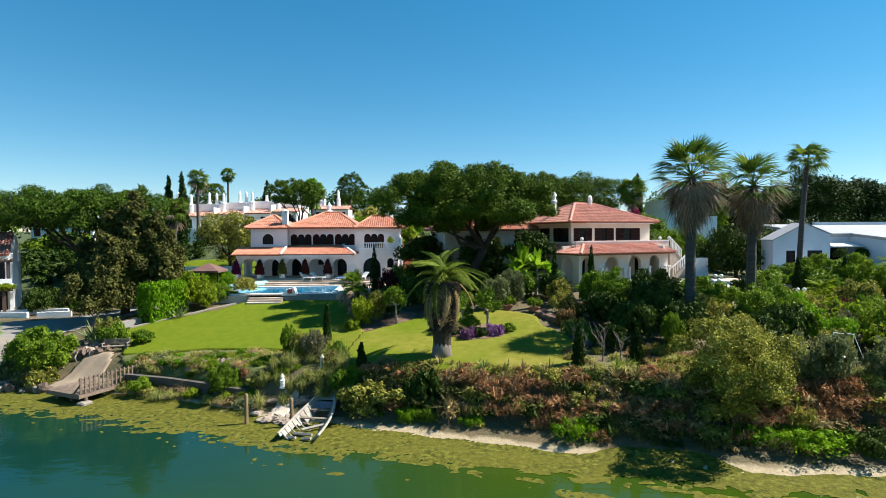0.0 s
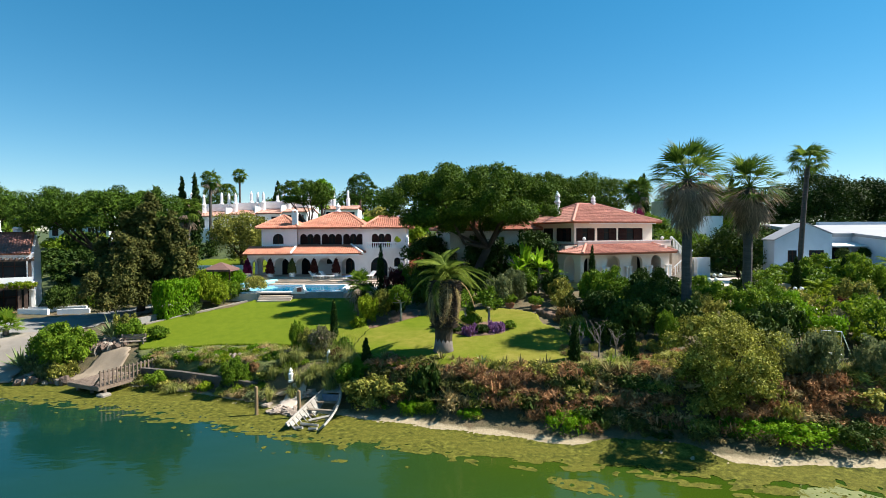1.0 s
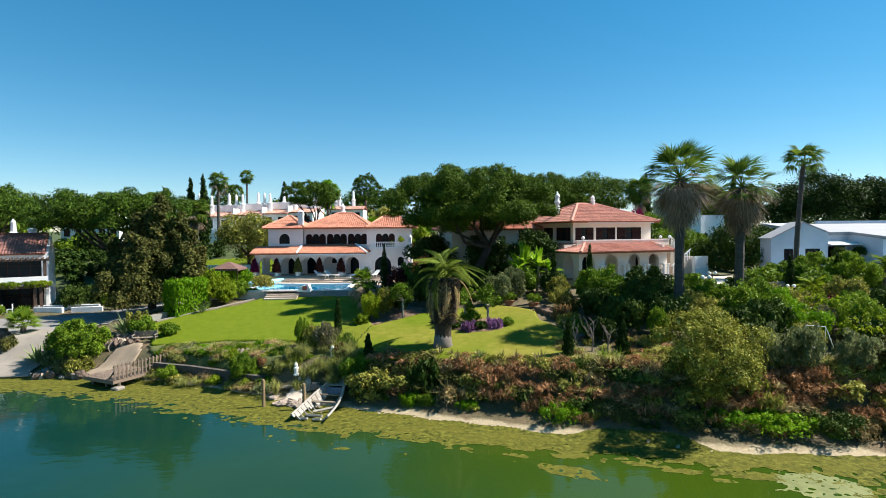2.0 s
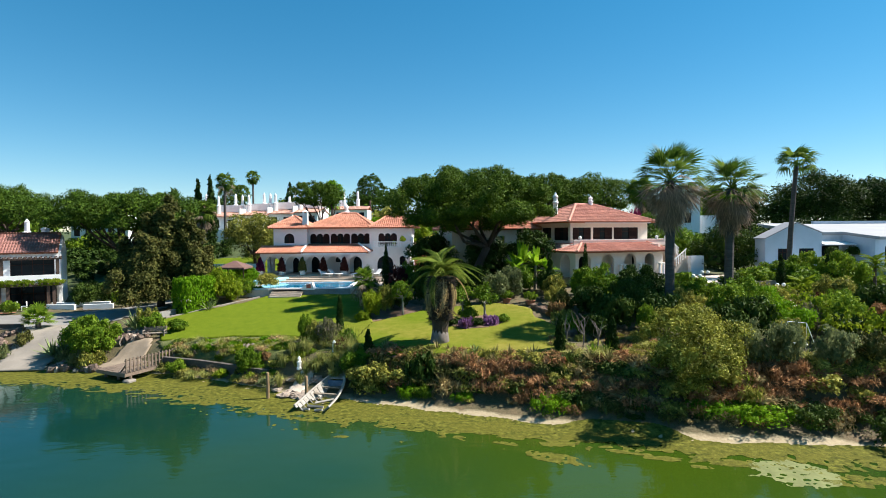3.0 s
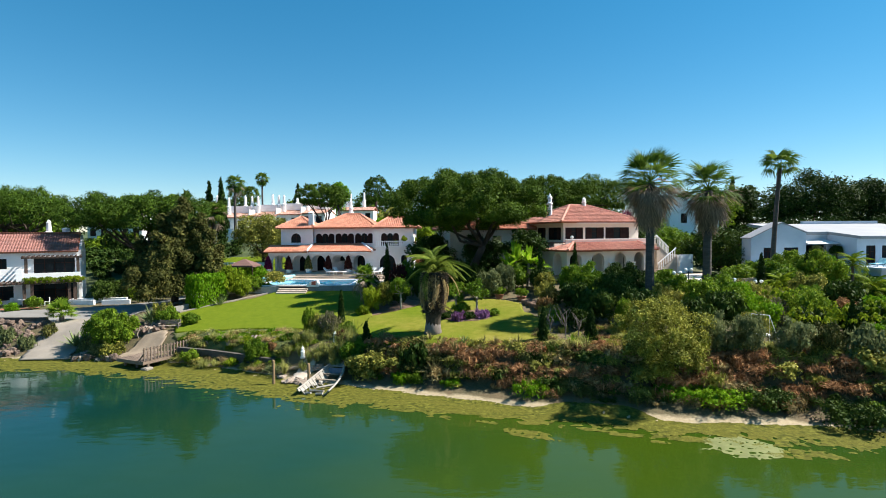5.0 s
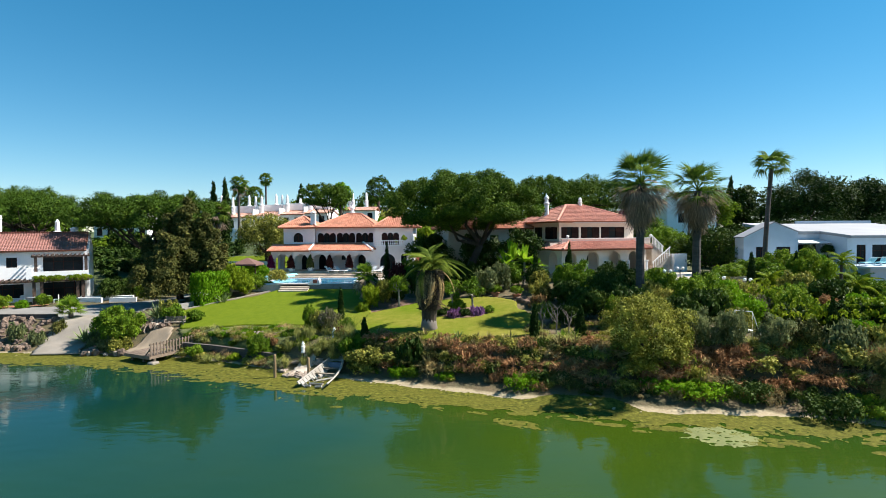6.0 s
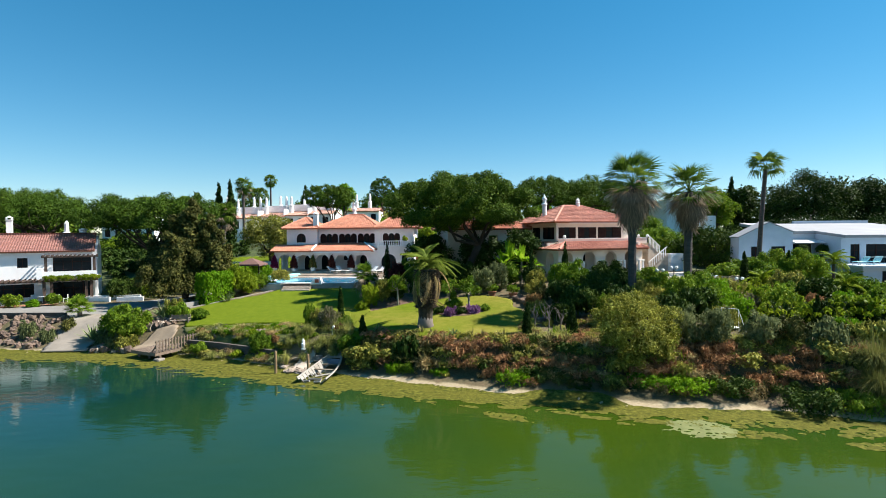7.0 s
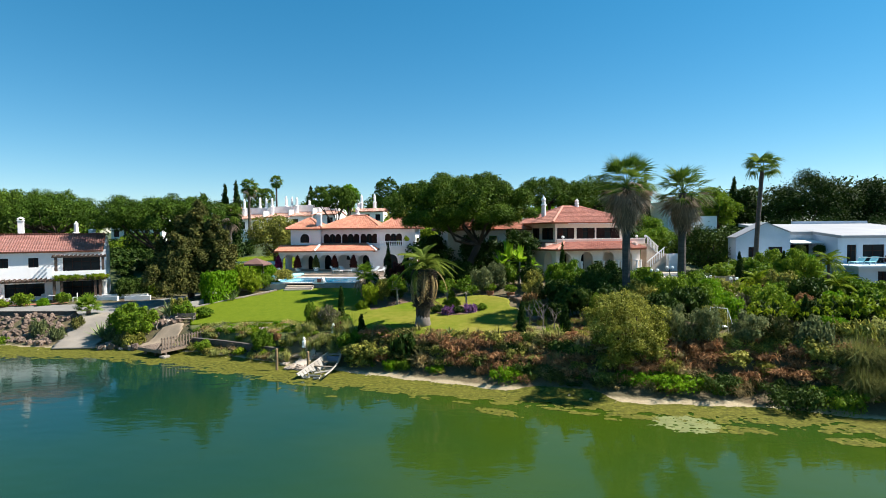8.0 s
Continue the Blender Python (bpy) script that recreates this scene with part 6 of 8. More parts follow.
def tuft(kind, x, y, w, h, label, blades=170, plume=0, name="grass_tuft", z=None):
    """A tussock of arching thin blades, with upright plumes where shown."""
    key = (kind, blades, plume)
    if key not in TUFTS:
        rng = np.random.default_rng(hash_of(key))
        q = []
        for i in range(blades):
            a, out = rng.uniform(0, math.tau), rng.random() ** 0.7
            root = np.array([math.cos(a), math.sin(a), 0]) * 0.35 * rng.random()
            mid = root + np.array([math.cos(a) * 0.35 * out, math.sin(a) * 0.35 * out, 0.62 * rng.uniform(0.6, 1.0)])
            tip = root + np.array([math.cos(a) * 0.95 * out, math.sin(a) * 0.95 * out, rng.uniform(0.3, 1.0) * (1.1 - 0.5 * out)])
            s = np.array([-math.sin(a), math.cos(a), 0]) * (0.016 if blades < 500 else 0.0065)
            q.append((root - s, root + s, mid + s, mid - s))
            q.append((mid - s, mid + s, tip + s * 0.2, tip - s * 0.2))
        for i in range(plume):
            a = rng.uniform(0, math.tau)
            root = np.array([math.cos(a), math.sin(a), 0]) * 0.4 * rng.random()
            tip = root + np.array([math.cos(a) * 0.25, math.sin(a) * 0.25, rng.uniform(1.1, 1.45)])
            for s in (np.array([0.006, 0, 0]), np.array([0, 0.006, 0])):
                q.append((root - s, root + s, tip + s * 2, tip - s * 2))
        TUFTS[key] = quads("blades", np.array(q), LEAF[kind])
    ob = new(name, TUFTS[key])
    ob.matrix_basis = pose(x, y, (land_z(x, y) - 0.03 if z is None else z), 0, 0, (x * 71 + y * 29) % 360) @ Matrix.Diagonal((w / 2, w / 2, h, 1))
    return tagged(ob, label, "grass")


# trees of the middle distance
umbrella_pine(3.9, 54.5, 16.4, 12.2, "huge dark green umbrella pine with a wide domed crown", 11, 86000, (1.6, 0), 0.47, None, 7, 0.6, 0.30, 0.36)
ragged_tree("grey", -28.2, 54.8, 9.5, 11.4, "large ragged grey-green tree beside the drive", 12, 40000, ((0.10, 0.0, 1.0, 0.42), (-0.12, 0.05, 0.84, 0.46), (-0.33, 0.0, 0.62, 0.40), (0.32, 0.05, 0.86, 0.36), (0.0, -0.22, 0.66, 0.46), (0.40, -0.05, 0.52, 0.34), (-0.10, -0.30, 0.42, 0.5)), 0.27)
broad_tree("grey", -27.0, 60.5, 4.6, 6.6, "smaller grey-green tree beside the tall hedge", 112, 14000, 0.02, 0.165, 0.13, 0.2, slim=0.75)
umbrella_pine(-39.0, 67.6, 16.4, 12.9, "umbrella pine with bare spreading limbs behind the houses", 13, 44000, (0.3, 0), 0.33, None, 9, 0.7, 0.34, 0.40)
umbrella_pine(-83, 100, 20, 12.9, "umbrella pine on the hillside", 14, 20000, (-1, 0), 0.42, None, 9, 0.7, 0.42, 0.38)
umbrella_pine(-74.5, 94, 15, 11.6, "umbrella pine on the hillside", 15, 14000, (0, 0), 0.42, None, 8, 0.7, 0.4, 0.4)
umbrella_pine(-97, 96, 20, 14.5, "umbrella pine on the hillside", 16, 14000, (0, 0), 0.45, None, 8, 0.6, 0.45, 0.4)
umbrella_pine(-22.3, 102, 10.2, 11.0, "umbrella pine with forked trunk on the hill", 17, 14000, (0.5, 0), 0.40, 9.0, 8, 0.75, 0.36, 0.22)
broad_tree("fresh", -21.4, 112, 4.6, 12.6, "bright green tree behind a pine", 18, 4000, 0.4, 0.34, 0.2, z=9.3)
broad_tree("olive", -26.0, 77.0, 9.4, 8.2, "feathery light green tree beside the villa", 19, 22000, 0.03, 0.17, 0.12, 0.5, round_=1.6, slim=0.75)
umbrella_pine(-18, 150, 8.5, 14.0, "dark pine behind the hillside houses", 20, 7000, (0, 0), 0.6, None, 6, 0.5, 0.45)
umbrella_pine(20, 92, 13.0, 9.2, "dark pine behind the garden villa", 21, 16000, (0, 0), 0.55, None, 8, 0.6, 0.38)
umbrella_pine(30, 99, 17, 9.9, "broad dark pine behind the garden villa", 22, 18000, (0, 0), 0.6, None, 8, 0.6, 0.4)
broad_tree("cypress", 66, 91, 16.5, 14.6, "broad dark evergreen tree behind the white house", 23, 46000, 0.02, 0.24, 0.12, round_=1.6, slim=0.86)
broad_tree("cypress", 81, 94, 15, 13.0, "broad dark evergreen tree behind the white house", 24, 40000, 0.02, 0.24, 0.13, round_=1.5, slim=0.86)
broad_tree("dark", 46.5, 80, 7.0, 5.0, "dark evergreen tree behind the garden villa", 123, 9000, 0.02, 0.3, 0.14, slim=0.8)
broad_tree("mid", 55, 101, 8, 12.6, "green tree behind palms", 25, 8000, 0.1, 0.36, 0.16)
broad_tree("dark", 64, 106, 9, 13.0, "dark tree on the skyline", 26, 8000, 0.1, 0.36, 0.16)
broad_tree("mid", 45, 98, 9, 9.5, "green tree behind palms", 27, 8000, 0.1, 0.36, 0.16)
broad_tree("dark", 34.0, 60.0, 9.0, 6.0, "large rounded green bush behind the stair", 28, 12000, 0.02, 0.2, 0.15)
broad_tree("mid", 29.0, 63.0, 6.5, 6.0, "rounded green bush behind the stair", 29, 9000, 0.02, 0.2, 0.15)
broad_tree("dark", 44.0, 66.0, 10, 5.0, "dark hedge tree beside the white house", 30, 9000, 0.02, 0.26, 0.15)
broad_tree("cypress", 60.0, 84.0, 15, 7.0, "dark hedge trees behind the white house", 130, 14000, 0.0, 0.26, 0.14)
broad_tree("cypress", 75.0, 85.0, 15, 7.0, "dark hedge trees behind the white house", 131, 14000, 0.0, 0.26, 0.14)
broad_tree("dark", 25.5, 73.0, 10, 6.0, "dark green tree behind the villa roof", 31, 9000, 0.05, 0.28, 0.15)
broad_tree("mid", 33.5, 82.0, 7.5, 6.0, "leafy green tree behind the garden villa", 124, 8000, 0.02, 0.28, 0.15, slim=0.8)
broad_tree("mid", 5.0, 62.5, 8.0, 5.2, "dense shrubs in the shade of the pine", 32, 9000, 0.02, 0.22, 0.14)
broad_tree("dark", 0.6, 60.0, 7.5, 6.0, "dense dark shrubs in the shade of the pine", 33, 9000, 0.02, 0.22, 0.14)
broad_tree("dark", 5.6, 56.8, 6.5, 5.2, "dense dark shrubs in the shade of the pine", 34, 9000, 0.02, 0.2, 0.14)
broad_tree("dark", 10.2, 56.0, 5.0, 5.4, "dark leafy tree against the villa wall", 35, 7000, 0.05, 0.2, 0.15)
for i, (x, y, w, h) in enumerate(((-112, 130, 26, 13), (-88, 150, 24, 13), (-64, 160, 24, 12.5), (-120, 118, 20, 13), (-42, 168, 22, 12), (8, 160, 24, 14), (40, 150, 26, 12), (70, 140, 26, 14), (98, 120, 24, 15), (118, 112, 22, 15), (-20, 190, 30, 12), (104, 96, 16, 13), (-104, 136, 26, 14), (-92, 118, 18, 11), (-132, 150, 28, 16), (-76, 140, 22, 12.5))):
    broad_tree(("dark", "pine", "dark")[i % 3], x, y, w, h, "distant green tree on the wooded skyline", 60 + i, 6000, 0.02, 0.6, 0.13, name="far_tree")
umbrella_pine(-66, 178, 10, 17.5, "lone dark pine on the skyline", 80, 4000, (0, 0), 0.35, None, 6, 0.6, 0.6)
for x, y, w, h in ((-43.2, 98, 1.9, 12.6), (-40.9, 98, 1.9, 12.9), (59.9, 105, 2.4, 14.0), (-52, 104, 1.6, 10.6), (-54, 106, 1.6, 10.2), (-36.6, 135, 2.6, 23.2 - land_z(-36.6, 135)), (39.6, 98, 2.0, 21.1 - land_z(39.6, 98))):
    conifer(x, y, w, h, "tall slender dark cypress on the hillside", int(x * 3 + 400))
for x, y, w, h in ((-5.2, 57.1, 0.79, 5.2), (-7.4, 41.3, 0.40, 2.9), (-4.5, 35.5, 0.36, 1.55), (7.9, 33.2, 0.54, 2.5), (10.3, 47.0, 0.60, 4.7), (13.9, 48.5, 0.60, 4.7), (11.0, 32.6, 0.65, 2.3), (35.0, 46.5, 0.58, 3.8), (30.5, 46.0, 0.65, 3.6), (26.5, 30.0, 0.50, 2.6)):
    conifer(x, y, w, h, "small clipped dark cypress in the garden", int(x * 5 + 300), leaves=1800)

for x, y, w, h in ((-41.3, 78, 4.2, 11.2), (-37.9, 77, 4.4, 12.2), (-34.8, 74, 3.0, 9.6)):
    conifer(x, y, w, h, "dark ragged conifer behind the grey tree", int(x * 7 + 900), leaves=2600)

# palms
palm(0.35, 36.25, 4.6, "stout date palm with drooping fronds and rough trunk on the lawn", 41, "canary", 21, 0.50, 0.72, (0.15, 0), 34, "canary_dead", 0.98, None, True, "palm_boot", 2, 86, 0.6)
palm(17.3, 38.6, 10.3, "tall fan palm with a thick skirt of dead fronds", 42, "fan", 34, 0.33, 0.30, (0.0, 0), 96, "fan_dead", 1.08, None, False, "palm_bark", -14, 86, 1.4)
palm(22.4, 39.9, 9.5, "tall fan palm with a thick skirt of dead fronds", 43, "fan", 30, 0.33, 0.30, (0.1, 0), 90, "fan_dead", 1.0, None, False, "palm_bark", -14, 86, 1.3)
palm(35.6, 52.6, 12.0, "slim tall fan palm with a small round head", 44, "fan_round", 17, 0.26, 0.20, (0.7, 0), 0, "", 1.05, None, False, "palm_bark", -14, 80)
palm(-36.0, 92, 11.7, "tall fan palm on the hillside", 45, "fan_round", 30, 0.26, 0.2, (0, 0), 8, "fan_dead", 0.95, None, False, "palm_bark", -55, 80)
palm(-44.0, 130, 14.9, "distant slim fan palm against the sky", 46, "fan_round", 26, 0.26, 0.2, (0, 0), 0, "", 1.0, None, False, "palm_bark", -60, 80)
palm(-41.5, 96, 6.4, "bushy palm beside cypresses", 47, "fan_round", 34, 0.3, 0.3, (0, 0), 10, "fan_dead", 1.3, None, False, "palm_bark", -40, 80)
palm(-51.0, 100, 8.0, "bushy palm on the hillside", 48, "fan_round", 28, 0.3, 0.3, (0, 0), 0, "", 1.3, None, False, "palm_bark", -40, 80)
palm(35.2, 90, 17.0 - land_z(35.2, 90), "bushy fan palm behind the garden villa", 55, "fan_round", 30, 0.3, 0.3, (0, 0), 10, "fan_dead", 1.35, None, False, "palm_bark", -40, 80)
palm(-6.2, 46.6, 3.0, "small fan palm with a brown skirt beside the pool", 49, "fan_broad", 22, 0.16, 0.14, (0, 0), 16, "fan_dead", 0.75, None, False, "palm_bark", -25, 80, 0.8)
palm(-34.6, 46.6, 0.7, "low spreading fan palm beside the drive", 50, "fan_broad", 17, 0.2, 0.2, (0, 0), 0, "", 0.95, None, False, "palm_bark", -5, 80)
palm(39.3, 46.5, 2.6, "small feathery palm in front of the white house", 51, "feather_small", 20, 0.14, 0.12, (0, 0), 0, "", 1.1, None, False, "palm_bark", -20, 80)
palm(33.5, 37.0, 1.6, "small yellowish feather palm", 52, "feather_small", 18, 0.14, 0.12, (0, 0), 0, "", 1.1, None, False, "palm_bark", -20, 75)
palm(31.0, 44.0, 0.8, "yellow-green cycad by the terrace", 53, "feather_small", 26, 0.2, 0.2, (0, 0), 0, "", 0.95, None, False, "palm_bark", -5, 80)
palm(30.0, 36.6, 0.5, "yellow-green cycad by the terrace", 54, "feather_small", 24, 0.2, 0.2, (0, 0), 0, "", 0.8, None, False, "palm_bark", -5, 80)


# ---- shore: jetty, boat, posts, walls ----
def jetty():
    t = base("jetty", pose(-21.5, 37.25, 0, 0, 0, -26), "weathered wooden jetty with a slatted railing on the lake shore", "jetty")
    for i in range(22):
        y = -0.3 + i * 0.17
        boxed("plank", (-3.0, 0.12, y, y + 0.155, 0.62, 0.67), M["dock_wood"], t)
    for x in (-2.8, -1.4, 0.0):
        boxed("joist", (x, x + 0.14, -0.3, 3.5, 0.42, 0.62), M["dock_wood"], t)
    boxed("fascia", (-3.0, 0.14, -0.36, -0.3, 0.4, 0.66), M["dock_wood"], t)
    for x, y in ((-2.7, 0.1), (-1.3, 0.1), (0.0, 0.1), (-2.7, 2.6), (0.0, 2.6)):
        bm = bmesh.new()
        tube(bm, [(x + 0.05, y, -1.2), (x + 0.05, y, 0.45)], [0.11, 0.1], 8)
        part("pile", bm, M["dock_wood"], t)
    bm = bmesh.new()
    box(bm, -0.25, 0.45, -0.35, 0.3, -0.6, 0.2, 0.08)
    part("footing", bm, M["concrete"], t, "pale concrete footing")
    rail = new("railing")
    rail.parent = t
    for z0, z1 in ((1.02, 1.09), (1.5, 1.57)):
        boxed("rail", (0.04, 0.1, -0.3, 4.1, z0, z1), M["dock_wood"], rail)
    for i in range(16):
        y = -0.28 + i * 0.28
        boxed("slat", (0.1, 0.15, y, y + 0.10, 0.68, 1.68), M["dock_wood"], rail)
    bm = bmesh.new()
    tube(bm, [(-0.5, -0.22, 0.68), (0.07, -0.22, 1.25)], [0.05, 0.05], 6)
    part("brace", bm, M["dock_wood"], rail)
    return t


jetty()


def wrecked_boat():
    t = base("rowing_boat", pose(-7.15, 30.3, -0.02, 0, 0, -11), "broken white rowing boat stranded with open stern on the shore", "boat")

    def half(s):
        return 1.02 * (1 - s ** 2.8) ** 0.75

    def sheer(s):
        return 0.38 + 0.15 * s + 0.75 * s * s

    def keel(s):
        return -0.15 + 0.55 * s * s
    L = 4.9
    for side in (-1, 1):
        for k, (a, b, s0) in enumerate(((0.82, 1.0, 0.0), (0.62, 0.80, 0.06 if side < 0 else 0.02), (0.42, 0.60, 0.35), (0.2, 0.40, 0.5))):
            vs, fs = [], []
            for i in range(17):
                s = s0 + (1 - s0) * i / 16
                for f in (a, b):
                    z = keel(s) + (sheer(s) - keel(s)) * f
                    x = side * half(s) * (0.25 + 0.75 * f ** 0.6)
                    vs.append((x, s * L, z))
                    vs.append((x - side * 0.05, s * L, z))
            for i in range(16):
                q = i * 4
                fs += [(q, q + 4, q + 6, q + 2), (q + 1, q + 3, q + 7, q + 5), (q + 2, q + 6, q + 7, q + 3), (q, q + 1, q + 5, q + 4)]
            fs += [(0, 2, 3, 1)]
            link_mesh("strake", vs, fs, M["boat_paint"], t)
        bm = bmesh.new()
        path = [(side * (half(s) + 0.02), s * L, sheer(s) + 0.03) for s in [i / 14 for i in range(15)]]
        tube(bm, path, [0.065] * 15, 6)
        part("gunwale", bm, M["boat_paint"], t)
        for i in range(11):
            s = 0.05 + 0.085 * i
            bm = bmesh.new()
            pts = []
            for f in (0.1, 0.4, 0.7, 1.02):
                pts.append((side * (half(s) * (0.25 + 0.75 * f ** 0.6) - 0.06), s * L, keel(s) + (sheer(s) - keel(s)) * f))
            tube(bm, pts, [0.035] * 4, 5)
            part("rib", bm, M["boat_paint"], t)
    bm = bmesh.new()
    tube(bm, [(0, 0.1, -0.1), (0, L * 0.5, 0.02), (0, L * 0.85, 0.35), (0, L, 1.35)], [0.07, 0.07, 0.07, 0.08], 6)
    part("keel", bm, M["boat_inside"], t)
    for s, z in ((0.46, 0.42), (0.66, 0.55)):
        w = half(s) * 0.93
        boxed("thwart", (-w, w, s * L - 0.12, s * L + 0.12, z, z + 0.05), M["boat_inside"], t, "weathered plank seat")
    bm = bmesh.new()
    w = half(0.78) * 0.85
    hexa(bm, ((-w, 0.76 * L, 0.35), (w, 0.76 * L, 0.35), (w, 0.78 * L, 0.35), (-w, 0.78 * L, 0.35), (-w, 0.76 * L, 0.86), (w, 0.76 * L, 0.86), (w, 0.78 * L, 0.86), (-w, 0.78 * L, 0.86)))
    part("bulkhead", bm, M["boat_blue"], t, "faded blue bulkhead")
    bm = bmesh.new()
    w = half(0.8)
    vs = [bm.verts.new(p) for p in ((-w * 0.95, 0.8 * L, sheer(0.8) - 0.02), (w * 0.95, 0.8 * L, sheer(0.8) - 0.02), (0, 0.995 * L, sheer(0.99) - 0.02), (-w * 0.95, 0.8 * L, sheer(0.8) - 0.06), (w * 0.95, 0.8 * L, sheer(0.8) - 0.06), (0, 0.995 * L, sheer(0.99) - 0.06))]
    for f in ((0, 1, 2), (5, 4, 3), (0, 3, 4, 1), (1, 4, 5, 2), (2, 5, 3, 0)):
        bm.faces.new([vs[i] for i in f])
    part("foredeck", bm, M["boat_paint"], t)
    for x0, y0, x1, y1, z in ((-0.6, 0.9, 0.5, 0.6, 0.12), (-0.3, 1.2, 0.7, 1.9, 0.2), (-0.8, 0.4, -0.2, 0.2, 0.1), (0.1, 0.3, 0.6, 0.2, 0.1)):
        bm = bmesh.new()
        tube(bm, [(x0, y0, z), (x1, y1, z + 0.08)], [0.09, 0.08], 5)
        part("loose_plank", bm, M["boat_paint"], t)
    return t


wrecked_boat()

for x, y, h in ((-10.5, 33.1, 1.6), (-7.95, 32.5, 1.5)):
    bm = bmesh.new()
    tube(bm, [(0, 0, -0.8), (0.02, 0, h * 0.5), (0.0, 0.02, h - 0.06), (0, 0.02, h)], [0.11, 0.1, 0.1, 0.07], 9)
    ob = part("mooring_post", bm, M["post_wood"])
    ob.matrix_basis = pose(x, y, 0.05)
    tagged(ob, "round ochre wooden mooring post in the shallows", "post", "mooring posts")

for x, y, s in ((-9.15, 35.6, 0.8), (-6.9, 36.2, 0.75)):
    bm = bmesh.new()
    lathe(bm, ((0.20, 0), (0.20, 0.12), (0.15, 0.16), (0.17, 0.55), (0.20, 0.6), (0.12, 0.66), (0.11, 0.8), (0.15, 0.82), (0.02, 1.05)), 10)
    ob = part("garden_lantern", bm, M["render_white"])
    ob.matrix_basis = pose(x, y, land_z(x, y)) @ Matrix.Diagonal((s * 1.1, s * 1.1, s * 1.05, 1))
    tagged(ob, "small white stone garden lantern among grasses", "ornament", "garden lanterns")


def rock_mesh(name, seed, mat, flat=0.75):
    rng = np.random.default_rng(seed)
    bm = bmesh.new()
    bmesh.ops.create_icosphere(bm, subdivisions=2, radius=1.0)
    off = Vector(rng.uniform(0, 50, 3))
    for v in bm.verts:
        k = 1 + 0.7 * noise.noise(v.co * 1.2 + off) + 0.42 * noise.noise(v.co * 3.1 + off)
        v.co *= k
        v.co.z *= flat
        v.co.x = max(-0.85, min(0.9, v.co.x))
    me = bpy.data.meshes.new(name)
    bm.to_mesh(me)
    bm.free()
    me.materials.append(mat)
    return me


ROCKS = [rock_mesh("rock", i, M["rock"], 0.7 + 0.06 * (i % 4)) for i in range(6)]
PALE = [rock_mesh("rock", 20 + i, M["pale_rock"], 0.6) for i in range(4)]
rng = np.random.default_rng(7)
heap = base("rock_revetment", pose(-42, 43.5, 0), "sloping heap of rough brown boulders below the drive", "rocks")
for i in range(296):
    x = rng.uniform(-54, -34.6)
    s = rng.uniform(0.6, 5.4)
    y = shore_y(x) + s
    ob = new("rock", ROCKS[i % 6])
    ob.parent = heap
    k = rng.uniform(0.15, 0.38)
    ob.matrix_basis = pose(x + 42, y - 43.5, ground_z(x, y) + k * 0.25, *rng.uniform(0, 360, 3)) @ Matrix.Diagonal((k * 1.2, k, k, 1))
edge = base("shore_rocks", pose(-9.2, 34, 0), "pale flat rocks at the foot of the boat landing", "rocks")
for i in range(26):
    x = rng.uniform(-10.4, -7.4)
    y = shore_y(x) + rng.uniform(-0.2, 0.5) + (1.5 if i > 20 else 0)
    ob = new("rock", PALE[i % 4])
    ob.parent = edge
    k = rng.uniform(0.15, 0.34)
    ob.matrix_basis = pose(x + 9.2, y - 34, max(0.05, land_z(x, y)) + 0.03, rng.uniform(-15, 15), rng.uniform(-15, 15), rng.uniform(0, 360)) @ Matrix.Diagonal((k * 1.5, k, k * 0.8, 1))
bed_stones = base("bed_stones", pose(-14, 41, 0), "scattered pale stones in the bed below the lawn", "rocks")
for i in range(46):
    x = rng.uniform(-20.4, -9.0)
    y = 42.4 - (x + 21) * 0.24 - rng.uniform(0.3, 2.0)
    ob = new("rock", PALE[i % 4])
    ob.parent = bed_stones
    k = rng.uniform(0.08, 0.2)
    ob.matrix_basis = pose(x + 14, y - 41, land_z(x, y) + 0.08 + k * 0.2, *rng.uniform(0, 360, 3)) @ Matrix.Diagonal((k * 1.3, k, k * 0.8, 1))
draped("landing_slab", [(-9.6, 33.5), (-8.5, 33.3), (-8.0, 35.6), (-8.8, 35.9)], 0.10, M["paving"], "broken pale concrete slab beside the boat", "slab", 0.15, 0.25, kind="structure")
jumble = base("bank_rocks", pose(-24.5, 41.5, 0), "pinkish rocks beside the jetty path", "rocks")
for i in range(90):
    x, y = (rng.uniform(-29.6, -25.2), 0) if i < 20 else (rng.uniform(-25.6, -23.8), 0)
    y = shore_y(x) + rng.uniform(0.1, 0.9) if i < 20 else rng.uniform(43.0, 45.0)
    ob = new("rock", (PALE + ROCKS)[i % 10])
    ob.parent = jumble
    k = rng.uniform(0.15, 0.4)
    ob.matrix_basis = pose(x + 24.5, y - 41.5, land_z(x, y) + k * 0.3, *rng.uniform(0, 360, 3)) @ Matrix.Diagonal((k * 1.3, k, k, 1))


